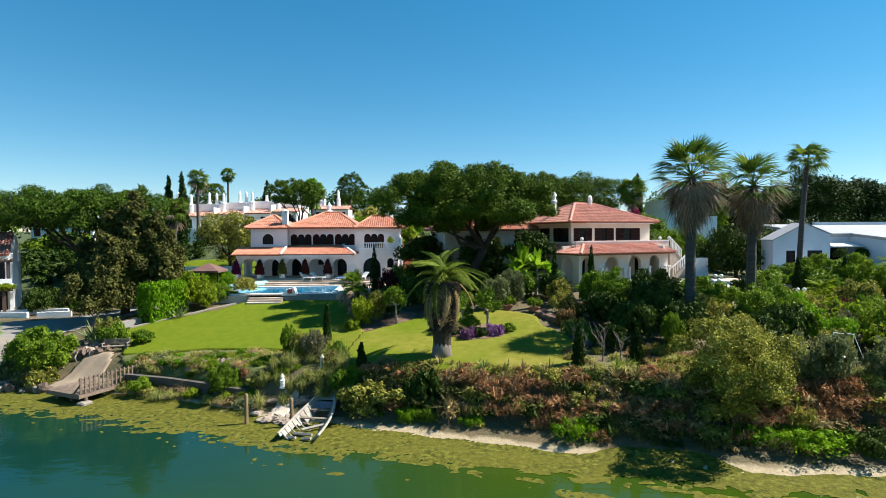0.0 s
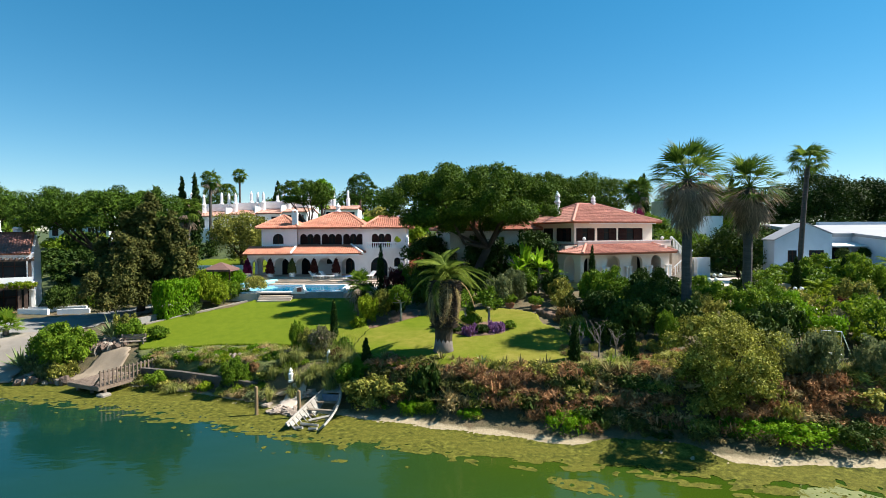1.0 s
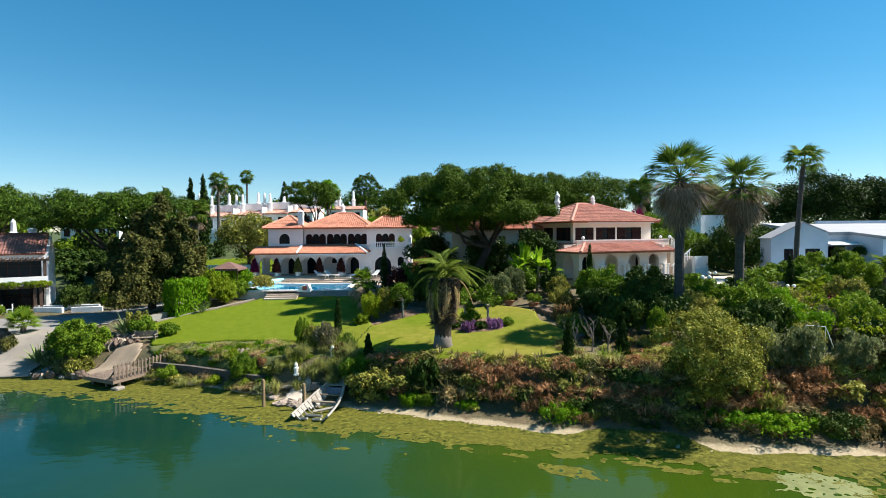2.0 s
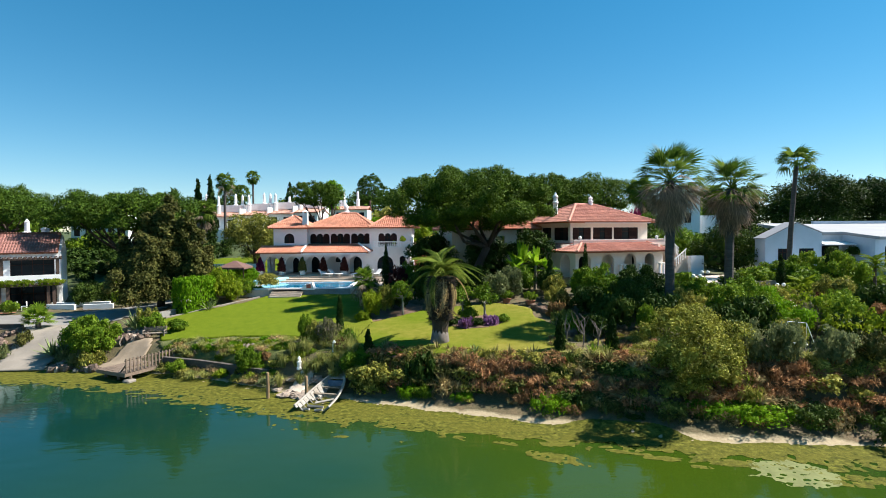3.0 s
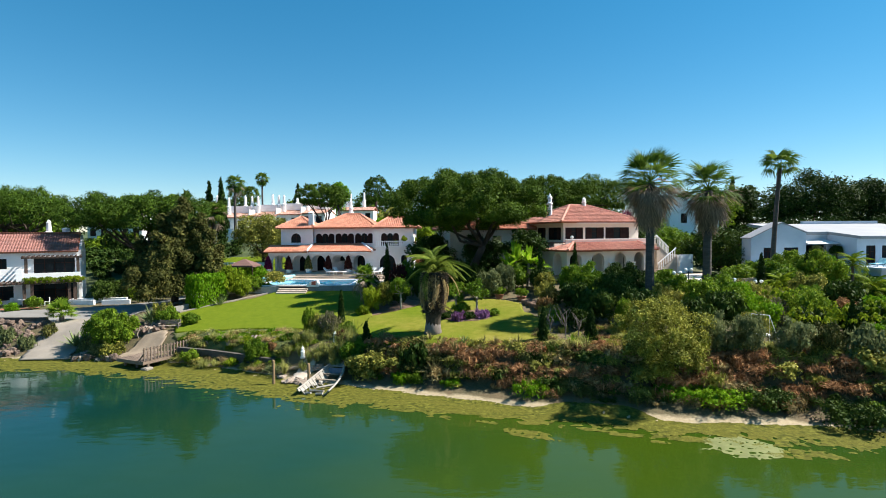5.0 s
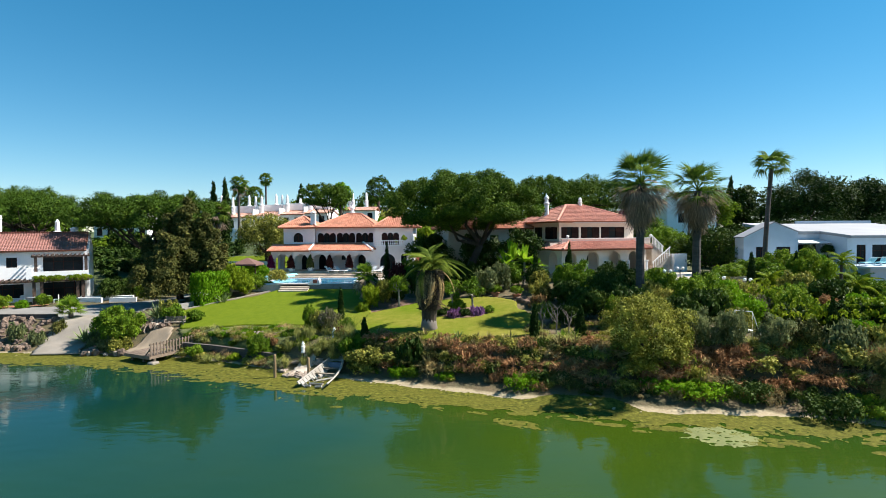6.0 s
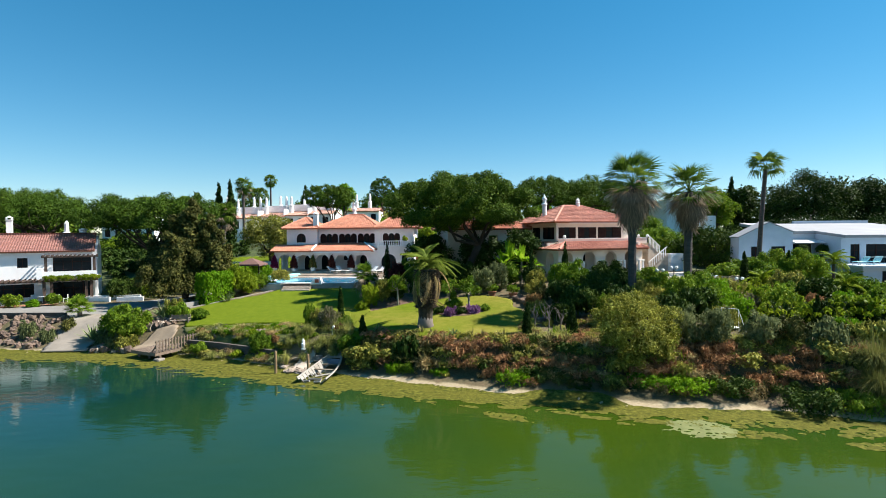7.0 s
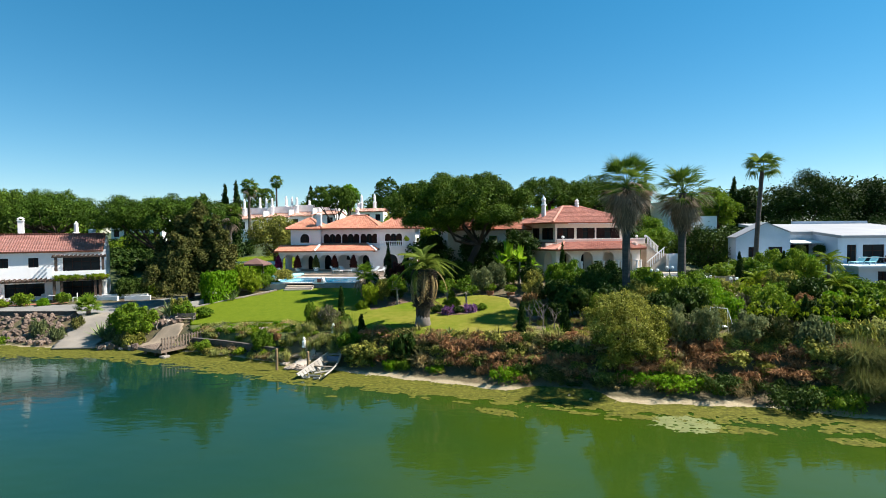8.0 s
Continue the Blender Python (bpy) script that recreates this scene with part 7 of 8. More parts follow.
def wall_run(name, pts, z_low, tops, th, mat, label, category="wall", rough=0.0):
    """A low wall along a line of points."""
    bm = bmesh.new()
    for (xa, ya), (xb, yb), ta, tb in zip(pts, pts[1:], tops, tops[1:]):
        d = Vector((xb - xa, yb - ya, 0)).normalized()
        s = Vector((-d.y, d.x, 0)) * th / 2
        a, b2 = Vector((xa, ya, 0)), Vector((xb, yb, 0))
        za, zb = land_z(xa, ya) - z_low, land_z(xb, yb) - z_low
        hexa(bm, (a - s + Vector((0, 0, za)), b2 - s + Vector((0, 0, zb)), b2 + s + Vector((0, 0, zb)), a + s + Vector((0, 0, za)), a - s + Vector((0, 0, ta)), b2 - s + Vector((0, 0, tb)), b2 + s + Vector((0, 0, tb)), a + s + Vector((0, 0, ta))))
    return tagged(part(name, bm, mat), label, category, kind="structure")


wall_run("retaining_wall", [(-20.4, 39.7), (-17.2, 38.7), (-14.0, 37.3), (-11.4, 36.0)], 1.2, [1.2, 1.15, 1.1, 1.05], 0.3, M["dark_stone"], "low dark stone retaining wall above the shore")
wall_run("gate_wall", [(-25.5, 48.0), (-24.3, 50.4)], 0.5, [3.15, 3.3], 0.25, M["stone_grey"], "grey stone garden wall at the end of the hedge")
wall_run("drive_kerb", [(-75, 46.6), (-44, 46.5), (-36.2, 46.9)], 1.2, [2.62, 2.62, 2.55], 0.35, M["dark_stone"], "low grey wall along the edge of the drive")
for pts in ([(-41.6, 57.4), (-38.4, 57.0)], [(-37.4, 56.8), (-34.6, 57.4)], [(-60, 51.6), (-47.5, 53.6)], [(-42.0, 58.6), (-36.0, 59.2)]):
    wall_run("garden_wall", pts, 0.4, [2.9] * 2, 0.28, M["render_white"], "low white garden wall beside the drive")
wall_run("garden_wall", [(-33.0, 73.2), (-24.0, 72.6)], 0.3, [6.2, 6.2], 0.3, M["render_white"], "white garden wall below the hillside lawn")
wall_run("lawn_kerb", [(-24.6, 48.6), (-22.4, 51.0), (-19.9, 53.6), (-18.2, 55.2)], 0.4, [2.75, 3.1, 3.5, 3.8], 0.35, M["concrete"], "pale stone edging curving along the lawn")
draped("hill_lawn", [(-34, 74), (-22, 73), (-21, 84), (-36, 86)], 0.15, M["lawn"], "small green lawn on the hillside", "lawn", 0.5, 0.4)
draped("brick_edge", [(8.1, 44.6), (9.4, 40.8), (9.6, 38.0), (9.0, 36.2), (9.6, 36.0), (10.4, 38.2), (10.2, 41.4), (9.0, 45.0)], 0.32, M["soil"], "raised red-brown planting bed curving round the lawn", "bed", 0.25, 0.1, thick=0.5)
draped("flower_bed", [(1.0, 40.2), (2.6, 39.0), (4.6, 39.2), (5.6, 40.6), (4.8, 42.2), (2.4, 42.6), (1.0, 41.6)], 0.26, M["soil"], "round flower bed in the lawn", "bed", 0.2, 0.1, thick=0.2)
draped("planting_bed", [(-5.6, 42.8), (-3.8, 44.0), (-1.4, 45.6), (-1.0, 48), (-4, 52), (-7.6, 54), (-6.6, 48)], 0.1, M["soil"], "earth planting bed beside the pool terrace", "bed", 0.25, 0.15)


def slat_bench(x, y, turn):
    t = base("garden_bench", pose(x, y, land_z(x, y), 0, 0, turn), "silvered wooden garden bench at the lawn's edge", "bench")
    for i in range(5):
        boxed("seat_slat", (-0.9, 0.9, -0.25 + i * 0.1, -0.17 + i * 0.1, 0.42, 0.45), M["bench_wood"], t)
    for i in range(4):
        boxed("back_slat", (-0.9, 0.9, 0.27 + i * 0.02, 0.3 + i * 0.02, 0.52 + i * 0.1, 0.6 + i * 0.1), M["bench_wood"], t)
    for x0 in (-0.85, 0.77):
        boxed("leg", (x0, x0 + 0.08, -0.25, -0.17, 0, 0.62), M["bench_wood"], t)
        boxed("leg", (x0, x0 + 0.08, 0.24, 0.32, 0, 0.95), M["bench_wood"], t)
        boxed("arm", (x0 - 0.01, x0 + 0.09, -0.28, 0.3, 0.62, 0.67), M["bench_wood"], t)


slat_bench(-22.9, 43.4, 8)


def lounger(x, y, z, turn, fabric, label="white sun lounger on the pool terrace", group="pool loungers"):
    t = base("sun_lounger", pose(x, y, z, 0, 0, turn), label, "sun lounger", group)
    bm = bmesh.new()
    box(bm, -0.33, 0.33, -0.95, 0.35, 0.28, 0.36, 0.02)
    part("seat", bm, M[fabric], t)
    bm = bmesh.new()
    hexa(bm, ((-0.33, 0.35, 0.28), (0.33, 0.35, 0.28), (0.33, 0.95, 0.78), (-0.33, 0.95, 0.78), (-0.33, 0.33, 0.36), (0.33, 0.33, 0.36), (0.33, 0.9, 0.86), (-0.33, 0.9, 0.86)))
    part("backrest", bm, M[fabric], t)
    for a in (-0.3, 0.24):
        for b2 in (-0.85, 0.3):
            boxed("leg", (a, a + 0.06, b2, b2 + 0.06, 0, 0.28), M["white_paint"], t)


for x, y, turn, fabric in ((-13.4, 65.2, 60, "white_paint"), (-12.2, 65.3, 60, "white_paint"), (-9.3, 64.7, -50, "blue_fabric"), (-8.3, 64.6, -50, "white_paint"), (-7.2, 64.8, -40, "white_paint")):
    lounger(x, y, 5.02, turn, fabric)


def ball_topiary(x, y, z):
    t = base("ball_topiary", pose(x, y, z), "dark clipped ball tree in a pot on the white balcony", "topiary", "balcony topiaries")
    bm = bmesh.new()
    lathe(bm, ((0.20, 0), (0.27, 0.38), (0.30, 0.42), (0.24, 0.42), (0.22, 0.36)), 12)
    part("pot", bm, M["terracotta_pot"], t)
    bm = bmesh.new()
    tube(bm, [(0, 0, 0.3), (0.01, 0, 1.3)], [0.035, 0.03], 6)
    part("trunk", bm, M["bark"], t)
    ob = new("crown", shrub_mesh("dark", "trimmed"))
    ob.parent = t
    ob.matrix_basis = pose(0, 0, 0.85) @ Matrix.Diagonal((0.62, 0.62, 1.1, 1))


ball_topiary(41.9, 55.0, 6.55)
ball_topiary(44.1, 55.0, 6.55)
for x, turn in ((44.6, -70), (46.0, -60)):
    lounger(x, 50.0, 6.55, turn, "aqua_plastic", "aqua deck lounger on the white house balcony", "balcony loungers")


def canopy(x, y, z):
    t = base("gazebo", pose(x, y, z), "brown canvas gazebo with slim posts beside the pool", "gazebo")
    bm = bmesh.new()
    lo = [bm.verts.new((a * 1.5, b2 * 1.5, 2.15)) for a, b2 in ((-1, -1), (1, -1), (1, 1), (-1, 1))]
    up = [bm.verts.new((a * 0.12, b2 * 0.12, 2.85)) for a, b2 in ((-1, -1), (1, -1), (1, 1), (-1, 1))]
    va = [bm.verts.new((a * 1.52, b2 * 1.52, 1.95)) for a, b2 in ((-1, -1), (1, -1), (1, 1), (-1, 1))]
    for i in range(4):
        j = (i + 1) % 4
        bm.faces.new((lo[i], lo[j], up[j], up[i]))
        bm.faces.new((va[i], va[j], lo[j], lo[i]))
    bm.faces.new(up)
    part("canopy", bm, M["brown_fabric"], t)
    for a in (-1, 1):
        for b2 in (-1, 1):
            boxed("post", (a * 1.4 - 0.05, a * 1.4 + 0.05, b2 * 1.4 - 0.05, b2 * 1.4 + 0.05, -0.8, 2.15), M["dark_wood"], t)


canopy(-23.0, 61.5, 4.35)

# pool cover roll and the low white slide
bm = bmesh.new()
tube(bm, [(-2.6, 0, 0), (2.6, 0, 0)], [0.3, 0.3], 12)
ob = part("pool_cover", bm, M["aqua_plastic"])
ob.matrix_basis = pose(-19.2, 62.6, 4.74, 0, 0, 62)
tagged(ob, "rolled aqua pool cover on the terrace", "pool cover")
t = base("pool_slide", pose(-13.0, 55.6, 4.42), "small white and red fibreglass pool slide", "pool slide")
bm = bmesh.new()
hexa(bm, ((-0.9, -0.5, 0), (0.5, -0.5, 0), (0.5, 0.5, 0), (-0.9, 0.5, 0), (-0.6, -0.45, 0.5), (0.25, -0.45, 0.75), (0.25, 0.45, 0.75), (-0.6, 0.45, 0.5)))
part("body", bm, M["white_paint"], t)
boxed("panel", (-0.3, 0.15, -0.56, -0.5, 0.2, 0.6), M["red_paint"], t, "faded red panel")

# pots with clipped plants between the arches
for i, (x, kind, cat) in enumerate(((-21.6, "magenta", "purple bougainvillea"), (-18.95, "maroon", "reddish climber"), (-16.4, "grey", "dark green climber"), (-13.8, "maroon", "red-leaved climber"), (-11.2, "maroon", "red-leaved climber"))):
    t = base("potted_plant", pose(x, 65.9, 5.2), cat + " trained up an arcade pillar in a white pot", "potted plant", "veranda pots")
    bm = bmesh.new()
    lathe(bm, ((0.28, 0), (0.36, 0.4), (0.4, 0.42), (0.4, 0.5), (0.3, 0.5)), 12)
    part("pot", bm, M["render_white"], t)
    ob = new("foliage", shrub_mesh(kind, "column", 0))
    ob.parent = t
    ob.matrix_basis = pose(0, 0, 0.4) @ Matrix.Diagonal((0.42, 0.42, 1.65, 1))
shrub("olive", "trimmed", -17.7, 56.3, 2.1, 1.7, "round clipped reddish-green bush in a white pot by the pool", "shrub", "clipped_bush", z=4.5)
for x, y, z, s in ((-3.9, 66.6, 8.6, 1.0), (-2.6, 67.4, 8.6, 0.9), (-5.0, 66.4, 8.55, 0.6)):
    t = base("potted_plant", pose(x, y, z), "terracotta pot with a leafy plant on the villa terrace", "potted plant")
    bm = bmesh.new()
    lathe(bm, ((0.18 * s, 0), (0.28 * s, 0.45 * s), (0.32 * s, 0.5 * s), (0.2 * s, 0.5 * s)), 10)
    part("pot", bm, M["terracotta_pot"], t)
    ob = new("foliage", shrub_mesh("lime", "round", 0))
    ob.parent = t
    ob.matrix_basis = pose(0, 0, 0.4 * s) @ Matrix.Diagonal((0.45 * s, 0.45 * s, 0.8 * s, 1))
for x, y in ((8.3, 45.6), (6.4, 47.0)):
    t = base("potted_plant", pose(x, y, land_z(x, y)), "wide terracotta pot with a shrub at the lawn's edge", "potted plant")
    bm = bmesh.new()
    lathe(bm, ((0.28, 0), (0.42, 0.34), (0.46, 0.38), (0.36, 0.38)), 12)
    part("pot", bm, M["terracotta_pot"], t)
    ob = new("foliage", shrub_mesh("mid", "fine", 0))
    ob.parent = t
    ob.matrix_basis = pose(0, 0, 0.3) @ Matrix.Diagonal((0.7, 0.7, 0.8, 1))


def globe_lamp(x, y, h, z=None):
    t = base("garden_lamp", pose(x, y, land_z(x, y) if z is None else z), "slim post lamp with white globes on the terrace path", "lamp", "garden lamps")
    bm = bmesh.new()
    tube(bm, [(0, 0, -0.2), (0, 0, h)], [0.05, 0.04], 7)
    part("post", bm, M["iron"], t)
    for dx in (-0.26, 0.26):
        bm = bmesh.new()
        tube(bm, [(0, 0, h - 0.15), (dx * 0.6, 0, h - 0.1), (dx, 0, h)], [0.025] * 3, 5)
        part("arm", bm, M["iron"], t)
        bm = bmesh.new()
        bmesh.ops.create_uvsphere(bm, u_segments=12, v_segments=8, radius=0.15, matrix=pose(dx, 0, h + 0.12))
        part("globe", bm, M["globe"], t, "white opal globe", True)


for x, y, h in ((26.2, 43.2, 1.5), (24.0, 46.5, 1.9), (20.5, 41.0, 2.6), (28.2, 42.6, 1.4)):
    globe_lamp(x, y, h)

# terrace by the fan palms, garden table, swing frame
draped("palm_terrace", [(24, 41.5), (29, 41), (30, 44.5), (25, 45.5)], 0.2, M["paving"], "pale paved terrace among shrubs", "terrace", 0.4, 0.1, thick=0.4)
t = base("garden_swing", pose(20.7, 29.9, land_z(20.7, 29.9)), "thin metal swing frame with a white seat among shrubs", "swing")
for a, b2 in (((-0.9, -0.6, 0), (-0.5, 0, 2.1)), ((-0.9, 0.6, 0), (-0.5, 0, 2.1)), ((1.0, -0.6, 0), (0.6, 0, 2.0)), ((1.0, 0.6, 0), (0.6, 0, 2.0)), ((-0.5, 0, 2.1), (0.6, 0, 2.0))):
    bm = bmesh.new()
    tube(bm, [a, b2], [0.02, 0.02], 6)
    part("pole", bm, M["white_paint"], t)
boxed("seat", (-0.4, 0.55, -0.25, 0.25, 0.75, 0.85), M["white_paint"], t, "white seat cushion", 0.03)


def table_set(x, y, z):
    t = base("garden_table", pose(x, y, z), "white garden table on the veranda", "table")
    boxed("tabletop", (-0.7, 0.7, -0.4, 0.4, 0.7, 0.76), M["white_paint"], t)
    for a in (-0.62, 0.56):
        for b2 in (-0.34, 0.28):
            boxed("leg", (a, a + 0.06, b2, b2 + 0.06, 0, 0.7), M["white_paint"], t)
    proto = base("garden_chair", pose(x - 1.3, y, z, 0, 0, 90), "white garden chair beside the table", "chair", "veranda chairs")
    boxed("seat", (-0.24, 0.24, -0.24, 0.24, 0.42, 0.46), M["white_paint"], proto)
    boxed("backrest", (-0.24, 0.24, 0.2, 0.25, 0.46, 0.95), M["white_paint"], proto)
    for a in (-0.23, 0.18):
        for b2 in (-0.23, 0.18):
            boxed("leg", (a, a + 0.05, b2, b2 + 0.05, 0, 0.42), M["white_paint"], proto)
    copy_thing(proto, pose(x + 1.3, y, z, 0, 0, -90))
    copy_thing(proto, pose(x + 2.0, y + 0.5, z, 0, 0, -60))


table_set(-45.0, 55.5, 2.45)
t = base("parasol", pose(-50.4, 53.6, 2.4), "closed white parasol on the veranda", "parasol")
bm = bmesh.new()
tube(bm, [(0, 0, 0), (0, 0, 2.4)], [0.03, 0.03], 6)
part("pole", bm, M["white_paint"], t)
bm = bmesh.new()
lathe(bm, ((0.2, 1.0), (0.14, 1.7), (0.04, 2.45)), 8)
part("canopy", bm, M["white_paint"], t)
for x, y, kind in ((47.5, 49.5, "maroon"), (50.5, 49.4, "mid")):
    shrub(kind, "trimmed", x, y, 0.9, 1.1, "clipped ball bush on the white house balcony", "shrub", "clipped_bush", z=6.6)
for x in (42.0, 44.9):
    shrub("dark", "trimmed", x, 55.9, 1.5, 0.75, "clipped dark bush beside glass doors", "shrub", "clipped_bush", z=6.6)

# ---- shrubs, by part of the garden ----
# hedge and green by the drive
ob = new("hedge", shrub_mesh("fresh", "block"))
ob.matrix_basis = pose(-23.3, 51.6, 2.3, 0, 0, 62) @ Matrix.Diagonal((1.7, 2.0, 3.7, 1))
tagged(ob, "tall bright green clipped hedge beside the lawn", "hedge")
for k, f, x, y, w, h in (
    ("mid", "big", -27.1, 42.0, 4.4, 3.2), ("mid", "round", -28.9, 43.2, 2.2, 1.8), ("silver", "mound", -27.6, 40.9, 1.8, 1.0), ("mid", "round", -23.6, 44.6, 2.2, 1.8), ("olive", "fine", -24.6, 45.8, 2.4, 2.0),
    ("mid", "round", -21.6, 44.6, 1.8, 1.2), ("lime", "fine", -21.8, 55.6, 3.4, 2.6), ("lime", "round", -20.6, 54.2, 2.2, 1.6), ("dark", "round", -22.4, 52.6, 2.0, 1.0), ("dark", "fine", -24.0, 50.6, 2.2, 1.0),
    ("mid", "fine", -20.4, 57.4, 2.4, 1.8), ("lime", "vine", -21.6, 53.8, 3.2, 3.0), ("lime", "fine", -22.4, 55.0, 2.6, 3.4), ("mid", "round", -19.6, 55.8, 1.8, 1.2), ("mid", "fine", -18.8, 56.6, 1.6, 1.0), ("fresh", "fine", -23.8, 58.6, 3.0, 2.6), ("fresh", "fine", -21.8, 62.0, 3.4, 3.0), ("mid", "round", -27.5, 70.0, 4.0, 2.4), ("mid", "fine", -31.0, 70.4, 4.0, 2.4), ("fresh", "round", -29.0, 67.0, 4.0, 2.6), ("fresh", "fine", -26.0, 66.4, 4.4, 2.8), ("mid", "round", -32.0, 64, 3.0, 2.2)):
    shrub(k, f, x, y, w, h, "leafy garden shrub beside the drive and lawn")
for x, y, w, h, k in ((-38.6, 58.6, 2.6, 2.4, "dark"), (-37.0, 60.6, 2.8, 2.6, "dark"), (-40.0, 62.0, 3.0, 2.6, "dark"), (-36.0, 63.5, 3.0, 2.8, "dark"), (-39.0, 66.0, 3.2, 2.6, "mid"), (-34.4, 58.4, 1.8, 2.0, "lime"), (-33.5, 61.0, 2.4, 2.4, "dark"), (-43.0, 54.2, 1.8, 1.4, "mid"), (-46.6, 52.6, 2.4, 1.6, "mid"), (-50.0, 51.4, 2.4, 1.4, "heather"), (-53.0, 51.0, 3.0, 2.2, "fresh"), (-56.5, 50.0, 2.6, 1.6, "maroon"), (-48.0, 51.6, 1.8, 0.9, "lime"), (-44.4, 52.8, 1.8, 0.9, "fresh")):
    shrub(k, "round", x, y, w, h, "rounded shrub in the front garden by the drive")
for x in (4.6, 6.0, 7.8, 8.6):
    m = pose(-42.0, 60.2, 2.3, 0, 0, 31) @ pose(x - 9, -2.5, 2.5)
    ob = new("climber", shrub_mesh("lime", "round", 1))
    ob.matrix_basis = m @ Matrix.Diagonal((0.9, 0.5, 0.7, 1))
    tagged(ob, "bright green vine over the timber pergola", "climber", "pergola vines")
for k, x, y, w, h in (("silver", -37.0, 43.4, 1.8, 1.2), ("silver", -34.6, 42.6, 1.6, 1.0), ("mid", -39.5, 41.8, 1.4, 0.6), ("silver", -29.0, 41.6, 1.6, 1.0), ("olive", -26.2, 40.6, 2.0, 1.0), ("grey", -33.9, 44.0, 1.4, 0.9)):
    shrub(k, "mound", x, y, w, h, "low greyish shrub on the rocky shore")
for x, y, s in ((-25.4, 45.2, 1.3), (-24.8, 44.4, 1.0), (-30.0, 43.0, 1.2), (-29.4, 42.2, 1.1), (-26.2, 46.0, 1.0)):
    rosette("agave", x, y, s, "spiky grey-green agave beside the drive", 26)
rosette("agave", -25.6, 45.8, 1.9, "large spiky grey-green agave beside the drive", 30)
rosette("agave", -30.4, 42.4, 1.6, "large spiky grey-green agave beside the ramp", 30)
rosette("agave", -21.6, 51.0, 1.3, "dark spreading cycad at the hedge", 34, name="cycad", form=1)

# bed in front of the lawn and shore planting
rng = np.random.default_rng(22)
for i in range(104):
    x = rng.uniform(-20.6, -7.4)
    y = 42.6 - (x + 21) * 0.22 - rng.uniform(0.1, 2.2)
    k = ("reed", "lime", "straw", "mid", "reed", "olive", "fresh", "silver")[i % 8]
    if k in ("reed", "straw"):
        tuft(k, x, y, rng.uniform(0.9, 1.6), rng.uniform(0.4, 0.75), "pale soft grass tussock below the lawn")
    else:
        shrub(k, "mound", x, y, rng.uniform(0.7, 1.4), rng.uniform(0.2, 0.42), "low cushion plant in the bed below the lawn", variant=i % 2)
rng = np.random.default_rng(21)
for i in range(34):
    x = rng.uniform(-21.4, -6.4)
    y = 40.4 - (x + 21) * 0.28 + rng.uniform(-1.9, 0.6)
    k = ("mid", "silver", "lime", "reed", "olive", "reed", "mid", "straw", "reed")[int(rng.integers(0, 9))]
    if k in ("reed", "straw"):
        tuft(k, x, y, rng.uniform(1.0, 1.8), rng.uniform(0.5, 0.9), "soft grass tussock in the lake-side bed")
    else:
        shrub(k, "mound", x, y, rng.uniform(0.8, 1.6), rng.uniform(0.2, 0.5), "low flowering shrub in the lake-side bed", variant=i % 2)
for i in range(16):
    x = rng.uniform(-20.5, -10.5)
    y = shore_y(x) + rng.uniform(0.5, 1.5)
    if i % 2:
        tuft(("straw", "reed")[i % 4 // 2], x, y, rng.uniform(1.2, 2.0), rng.uniform(0.5, 0.9), "dry grass tussock on the shore")
    else:
        shrub(("grey", "silver", "olive")[i % 3], "mound", x, y, rng.uniform(1.2, 2.2), rng.uniform(0.3, 0.6), "grey-green shore shrub below the stone wall")
for k, f, x, y, w, h, lab in (
    ("mid", "big", -13.0, 37.0, 2.2, 1.9, "dense green bush with a few red flowers"), ("mid", "round", -18.8, 38.6, 1.6, 1.1, "green shore shrub beside the jetty"),
    ("mid", "fine", -9.5, 38.6, 1.1, 2.3, "upright pale green shrub in the bed"), ("olive", "fine", -8.5, 38.0, 1.6, 1.9, "loose yellow-green shrub in the bed"), ("heather", "fine", -7.6, 37.6, 2.0, 2.2, "tall shrub with pale purple blossom"),
    ("maroon", "fine", -6.4, 36.2, 1.2, 0.9, "dark red-leaved shrub on the bank"), ("mid", "round", -6.2, 37.4, 1.4, 1.2, "green shrub beside purple blossom"), ("olive", "round", -4.2, 33.6, 3.0, 1.5, "dense dark green shrub on the bank"),
    ("olive", "round", -2.4, 33.2, 2.8, 1.2, "dense dark green shrub on the bank"), ("mid", "round", -5.4, 34.6, 2.0, 1.4, "dense dark green shrub on the bank"), ("dark", "mound", -1.0, 33.0, 2.4, 1.4, "dense dark green shrub on the bank"),
    ("olive", "mound", -4.2, 33.4, 2.4, 0.7, "low ground cover on the bank")):
    shrub(k, f, x, y, w, h, lab)
shrub("rust", "mound", -11.9, 37.4, 0.8, 0.5, "small patch of red flowers", "flowers", "flower_patch")
for i in range(30):
    x, y = rng.uniform(-10.4, -5.4), rng.uniform(34.4, 37.4)
    tuft("reed", x, y, rng.uniform(1.0, 1.6), rng.uniform(0.9, 1.4), "tall pale reed grass on the bank", 170, 8 if i % 3 == 0 else 0)

